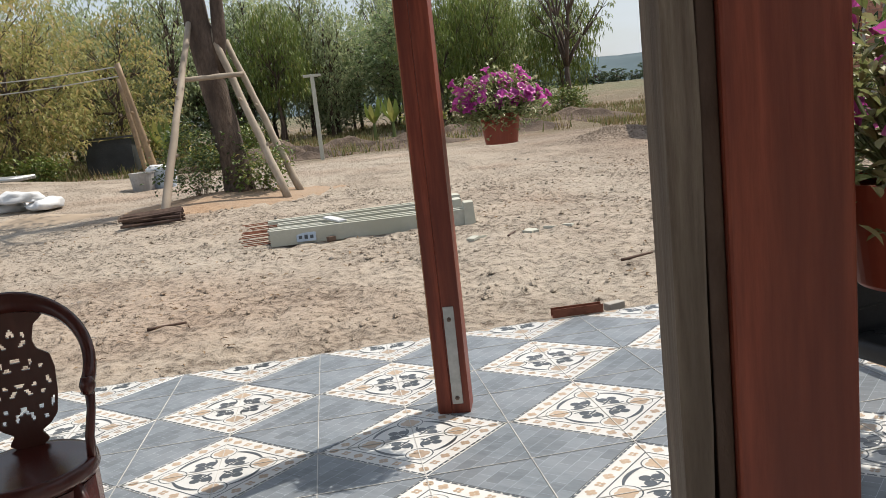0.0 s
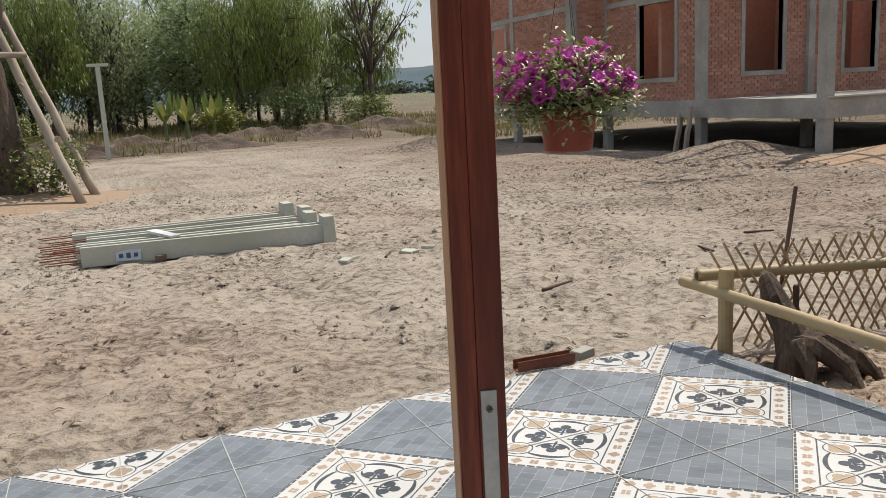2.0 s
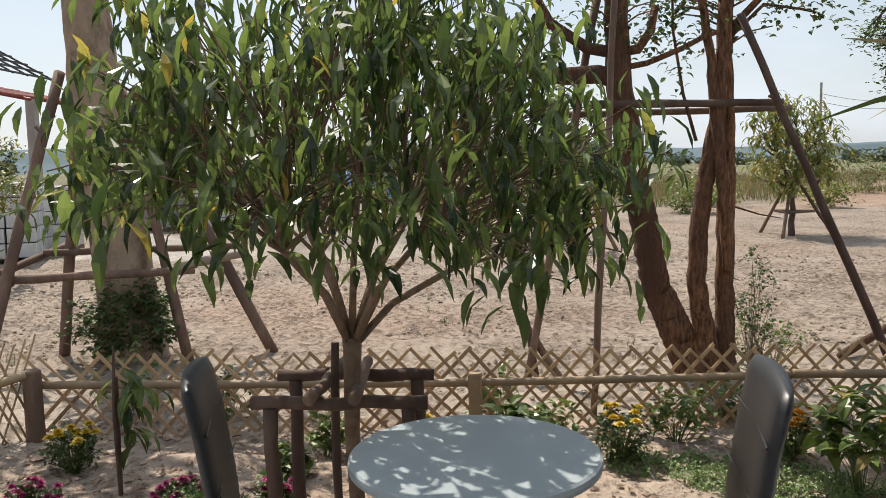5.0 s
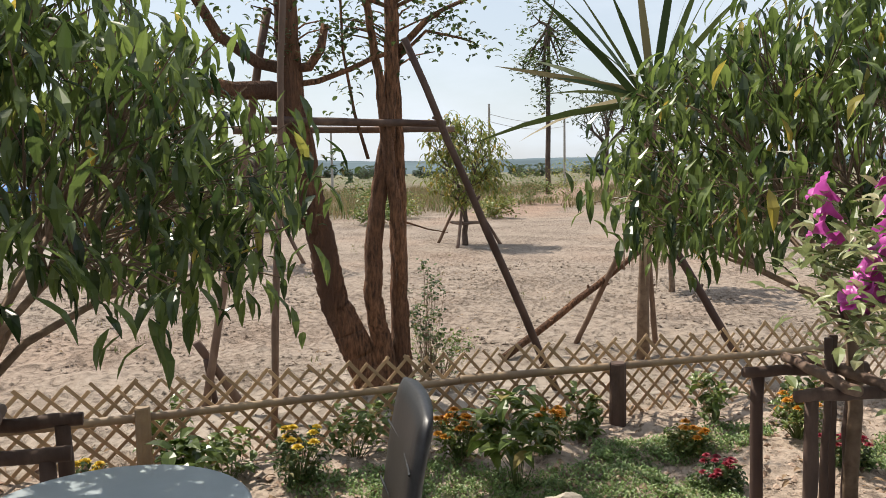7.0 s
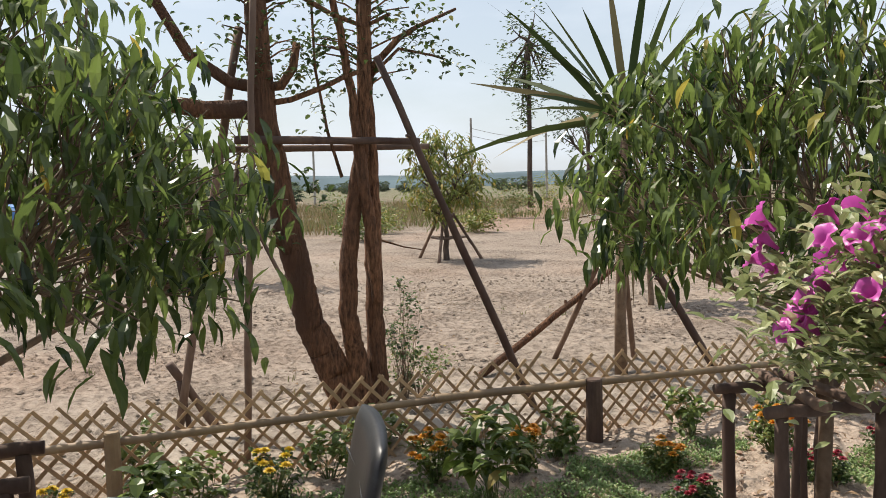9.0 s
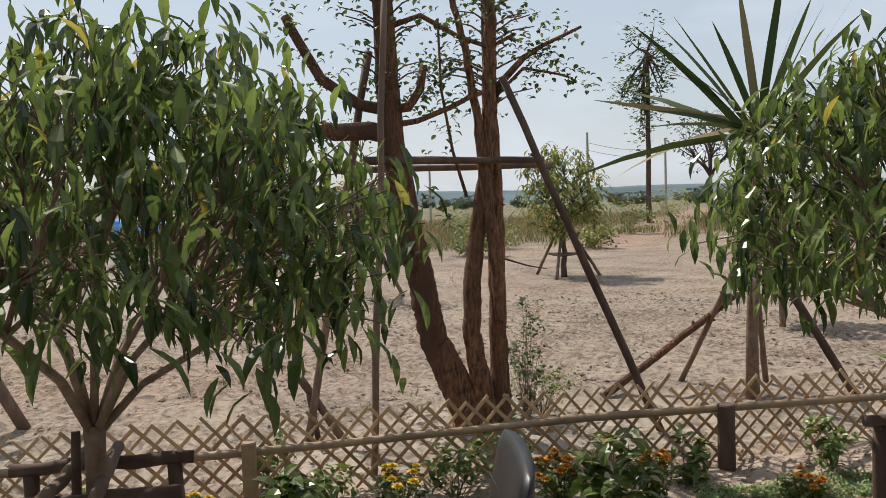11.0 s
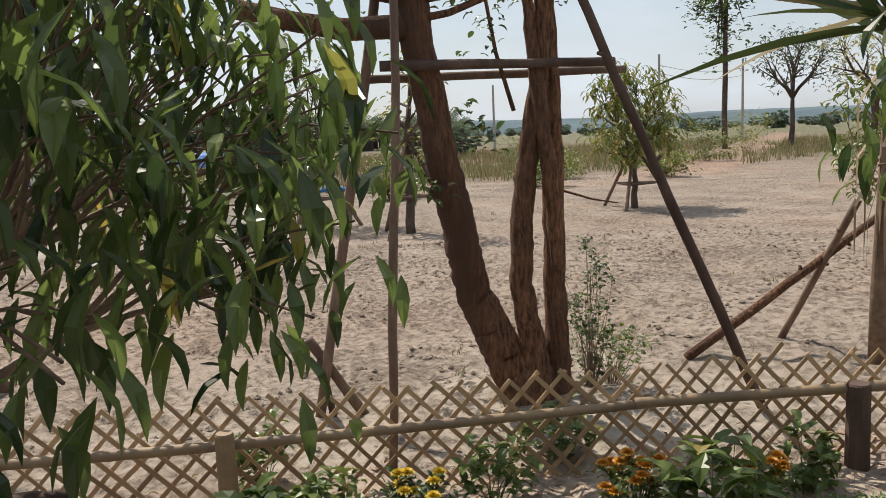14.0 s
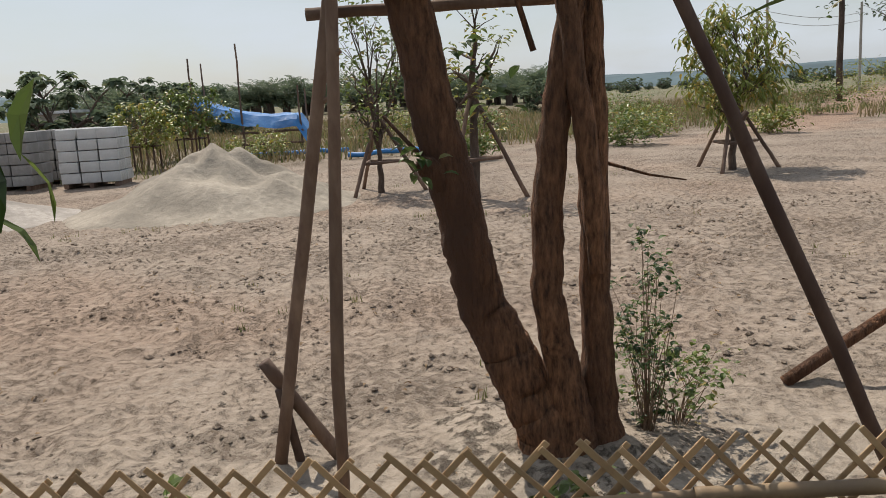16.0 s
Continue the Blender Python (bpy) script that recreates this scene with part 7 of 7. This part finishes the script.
# ---- plants of the flower bed ----
def flower_clump(loc, label, r, h, petal, heads, leaf=LEAFDARK, hr=0.022, petals=12):
    t = thing("flowering_plant", loc, label, "flower")
    tips = dome_tips((0, 0, h * 0.5), r, h * 0.45, 46, -0.7, 0.3)
    s = MB()
    for p in tips:
        s.tube([(0, 0, -0.03), (p[0] * 0.6, p[1] * 0.6, p[2] * 0.6), p], [0.004, 0.003, 0.002], 4)
    s.ob("stalk", GREENSTEM, t)
    l = MB()
    leaves_at(l, tips, 9, 0.045, 0.02, 0.1, 0.02, 0.7)
    l.ob("leaves", leaf, t)
    top = sorted(tips, key=lambda p: -p[2] - 0.3 * R.uniform() * h)[:heads]
    for p in top:
        f = MB()
        for ring in range(3):
            for k in range(petals):
                a = 2 * math.pi * (k + ring * 0.33) / petals
                el = 0.15 + 0.5 * ring
                f.leaf((0, 0, 0), (math.cos(a) * math.cos(el), math.sin(a) * math.cos(el), math.sin(el)), (0, 0, 1), hr * (1.0 - 0.15 * ring), hr * 0.5)
        o = f.ob("flower_head", petal, t)
        o.location = (p[0] * 1.1, p[1] * 1.1, p[2] + 0.03)
    return t


def gz(x, y):
    return ground_z(x, y) - 0.01


BED = [
    (1.02, -1.22, 0.11, 0.2, DEEPPINK, 26, "clump of deep pink asters in the flower bed"),
    (1.15, -1.84, 0.12, 0.2, DEEPPINK, 26, "clump of deep pink asters in the flower bed"),
    (1.15, -2.28, 0.10, 0.18, DEEPPINK, 20, "clump of deep pink asters in the flower bed"),
    (0.95, -3.55, 0.12, 0.2, DEEPPINK, 24, "clump of purple-pink asters in the flower bed"),
    (1.0, -4.35, 0.11, 0.2, REDPETAL, 16, "clump of dark red flowers in the flower bed"),
    (1.08, -5.97, 0.14, 0.17, REDPETAL, 22, "clump of dark red flowers in the flower bed"),
    (1.05, -6.75, 0.13, 0.17, REDPETAL, 20, "clump of dark red flowers in the flower bed"),
    (1.2, -7.4, 0.12, 0.17, REDPETAL, 18, "clump of dark red flowers in the flower bed"),
    (1.72, -1.04, 0.13, 0.27, YELLOW, 12, "bush of yellow marigolds in the flower bed"),
    (1.86, -3.95, 0.15, 0.30, YELLOW, 9, "bush of yellow marigolds in the flower bed"),
    (1.80, -2.95, 0.12, 0.26, YELLOW, 8, "bush of yellow marigolds in the flower bed"),
    (1.85, -4.85, 0.14, 0.30, ORANGE, 16, "bush of orange marigolds in the flower bed"),
    (1.80, -5.35, 0.12, 0.28, ORANGE, 9, "bush of orange marigolds in the flower bed"),
    (1.62, -6.15, 0.13, 0.2, ORANGE, 8, "bush of orange marigolds in the flower bed"),
    (1.50, -6.85, 0.15, 0.26, ORANGE, 16, "bush of orange marigolds in the flower bed"),
    (1.5, -7.9, 0.15, 0.22, ORANGE, 12, "bush of orange marigolds in the flower bed"),
]
for bx, by, br_, bh_, pm, hd, lb in BED:
    flower_clump((bx, by, gz(bx, by)), lb, br_, bh_, pm, hd, hr=0.036 if pm in (YELLOW, ORANGE) else 0.027, leaf=LEAFDARK if pm is not ORANGE else LEAFSMALL)

for x, y, r, h in ((0.55, -1.15, 0.11, 0.16), (0.62, -1.45, 0.2, 0.2), (0.45, -1.62, 0.14, 0.15), (0.8, -1.75, 0.12, 0.2), (1.0, -2.0, 0.13, 0.2), (0.5, -2.05, 0.1, 0.2), (0.95, -1.0, 0.09, 0.22), (0.6, -3.3, 0.13, 0.16), (0.55, -3.75, 0.13, 0.14)):
    sapling_bush((x, y, gz(x, y)), "feathery green seedling in the flower bed", r, h, 34, 16, 0.035, 0.008, FERN, "seedling", GREENSTEM, 0.0)
for x, y, r, h in ((1.95, -2.35, 0.18, 0.32), (2.0, -3.6, 0.2, 0.35), (2.1, -4.3, 0.2, 0.35), (2.05, -5.7, 0.16, 0.36), (1.95, -6.6, 0.2, 0.36), (1.95, -7.3, 0.2, 0.36), (2.5, -3.3, 0.18, 0.34), (2.55, -4.7, 0.22, 0.34), (1.6, -2.2, 0.15, 0.2), (2.6, -1.6, 0.25, 0.4), (2.8, -0.9, 0.3, 0.45)):
    sapling_bush((x, y, gz(x, y)), "leafy green plant by the bamboo fence", r * 0.8, h * 0.85, 18, 7, 0.075, 0.042, LEAFSMALL, "leafy_plant", GREENSTEM, 0.1)
for x, y, h in ((1.45, -5.02, 0.55), (1.62, -3.35, 0.35)):
    sapling_bush((x, y, gz(x, y)), "upright plant with broad green leaves in the flower bed", 0.17, h, 20, 6, 0.13, 0.06, LEAF if h < 0.5 else LEAFSMALL, "broad_leaved_plant", GREENSTEM, 0.4)


def young_sapling():
    t = thing("sapling", (1.38, -1.45, gz(1.38, -1.45)), "thin dark sapling with a few drooping leaves tied to a stick", "sapling")
    w = MB()
    w.tube([(0, 0, -0.05), (0.0, 0.01, 0.4), (0.01, 0.0, 0.75)], [0.012, 0.01, 0.006], 7)
    w.tube([(0.015, 0.01, -0.05), (0.02, 0.0, 0.6)], [0.012, 0.01], 7)
    w.ob("stem", DARKPOLE, t)
    l = MB()
    leaves_at(l, [(0.0, -0.07, 0.55), (0.01, -0.1, 0.5), (0.0, -0.05, 0.6), (0, -0.09, 0.35)], 7, 0.17, 0.05, 1.4, 0.03, 0.2)
    l.ob("leaves", LEAF, t)


young_sapling()


def mat_plants():
    spots = scatter(2500, 0.75, 1.9, -8.5, -3.9, lambda x, y: noise.noise(Vector((x * 1.6, y * 1.1, 1.7))) > -0.04 and not (y > -4.6 and x < 0.9))
    mb = MB()
    for x, y in spots:
        z = gz(x, y)
        for k in range(9):
            a = R.uniform(0, 6.28)
            mb.leaf((x + R.normal() * 0.025, y + R.normal() * 0.025, z + R.uniform(0, 0.035)), (math.cos(a), math.sin(a), 0.8), (0, 0, 1), 0.026, 0.012)
    tagged(mb.ob("ground_cover", MAT_GREEN), "low mat of small-leaved green ground cover", "plant", kind="stuff")


mat_plants()


def rock(loc, s, label, seed):
    bm = bmesh.new()
    bmesh.ops.create_icosphere(bm, subdivisions=3, radius=1)
    bm.verts.index_update()
    mb = MB()
    vs = []
    for v in bm.verts:
        k = 1 + 0.35 * noise.noise(v.co * 1.3 + Vector((seed, 0, 0))) + 0.1 * noise.noise(v.co * 4 + Vector((seed, 0, 0)))
        vs.append((v.co.x * s[0] * k, v.co.y * s[1] * k, v.co.z * s[2] * k))
    mb.add(vs, [tuple(v.index for v in f.verts) for f in bm.faces])
    bm.free()
    o = mb.ob("rock", ROCK)
    o.location = loc
    return tagged(o, label, "rock", group="rocks in the flower bed")


rock((0.98, -5.05, gz(1, -5) + 0.04), (0.10, 0.16, 0.10), "pale angular rock in the flower bed", 1.0)
rock((0.80, -5.4, gz(0.8, -5.4) + 0.02), (0.09, 0.12, 0.06), "pale flat rock in the flower bed", 5.0)


def litter(name, spots, size, mat, label, category):
    mb = MB()
    for x, y in spots:
        z = ground_z(x, y)
        a = R.uniform(0, 6.28)
        mb.leaf((x, y, z + 0.008), (math.cos(a), math.sin(a), R.uniform(-0.1, 0.35)), (R.normal() * 0.3, R.normal() * 0.3, 1), size * R.uniform(0.5, 1.4), size * 0.4 * R.uniform(0.5, 1.3), bend=0.4)
    return tagged(mb.ob(name, mat), label, category, kind="stuff")


litter("leaf_litter", scatter(900, 0.1, 2.7, -9, -0.4, lambda x, y: True), 0.06, LITTER, "dry fallen leaves in the flower bed", "leaf litter")
litter("yard_litter", scatter(1100, -7, 8, 0.15, 12, lambda x, y: noise.noise(Vector((x * 0.6, y * 0.6, 4))) > 0.0), 0.06, LITTER, "scattered dry leaves and bark chips on the sand", "leaf litter")
litter("yard_litter", scatter(700, 2.6, 12, -9, 1, lambda x, y: noise.noise(Vector((x * 0.6, y * 0.6, 4))) > 0.0), 0.05, LITTER, "scattered dry leaves and bark chips on the sand", "leaf litter")


def clods(name, spots, smin, smax, mat, label):
    mb = MB()
    base = [(-1, 0, 0), (1, 0, 0), (0, -1, 0), (0, 1, 0), (0, 0, 1), (0, 0, -1)]
    fc = [(0, 2, 4), (2, 1, 4), (1, 3, 4), (3, 0, 4), (2, 0, 5), (1, 2, 5), (3, 1, 5), (0, 3, 5)]
    for x, y in spots:
        s = smin + (smax - smin) * R.uniform() ** 4
        z = ground_z(x, y) + s * 0.2
        mb.add([(x + p[0] * s * R.uniform(0.6, 1.3), y + p[1] * s * R.uniform(0.6, 1.3), z + p[2] * s * R.uniform(0.4, 0.8)) for p in base], fc)
    return tagged(mb.ob(name, mat), label, "clods", kind="stuff")


clods("soil_clods", scatter(3600, 0.1, 2.6, -9, -0.42, lambda x, y: True), 0.008, 0.035, SOIL, "crumbled clods of garden soil")
clods("sand_clods", scatter(9000, -7, 9, 0.05, 11, lambda x, y: noise.noise(Vector((x, y, 8))) > 0.0), 0.006, 0.036, SAND, "small clods on the trampled sand")
clods("sand_clods", scatter(7000, 2.6, 11, -10, 1, lambda x, y: noise.noise(Vector((x, y, 8))) > 0.0), 0.006, 0.034, SAND, "small clods on the trampled sand")
clods("stones", scatter(120, -6, 12, 0.3, 14, lambda x, y: True), 0.015, 0.05, STONE, "scattered small stones on the sand")
for k, (x, y, L, a) in enumerate(((0.05, 1.6, 0.35, 20), (2.9, 2.6, 0.3, -20), (0.9, 0.55, 0.28, 40), (-3.9, 1.4, 0.3, 10), (2.0, 2.0, 0.25, 80), (-0.5, 3.6, 0.25, 60))):
    stake((x, y, ground_z(x, y) + 0.015), (x + L * math.cos(radians(a)), y + L * math.sin(radians(a)), ground_z(x, y) + 0.02), 0.014, DARKPOLE, "dry stick lying on the sand", 0.009, "stick", 0.01)
for k in range(7):
    x, y = -0.35 + R.normal() * 0.35, 3.72 + R.normal() * 0.12
    small_box("rubble", (x, y, ground_z(x, y) - 0.01), (R.uniform(0.08, 0.2), R.uniform(0.06, 0.12), 0.03), PALECON, "flat piece of pale rubble on the sand", "rubble", R.uniform(0, 180), R.uniform(-12, 12))

# ---- fence slats and floor tiles ----
lattice((0.32, -0.10), (2.24, -0.50), -0.10, 0.54, 0.085, 0.56, "lattice of thin bamboo slats beside the flower bed", 0.014)
lattice((FENCE_X + 0.05, -0.62), (FENCE_X + 0.05, -10.2), -0.08, 0.43, 0.118, 0.95, "lattice of crossed bamboo slats along the flower bed", 0.02)
lay_tiles()
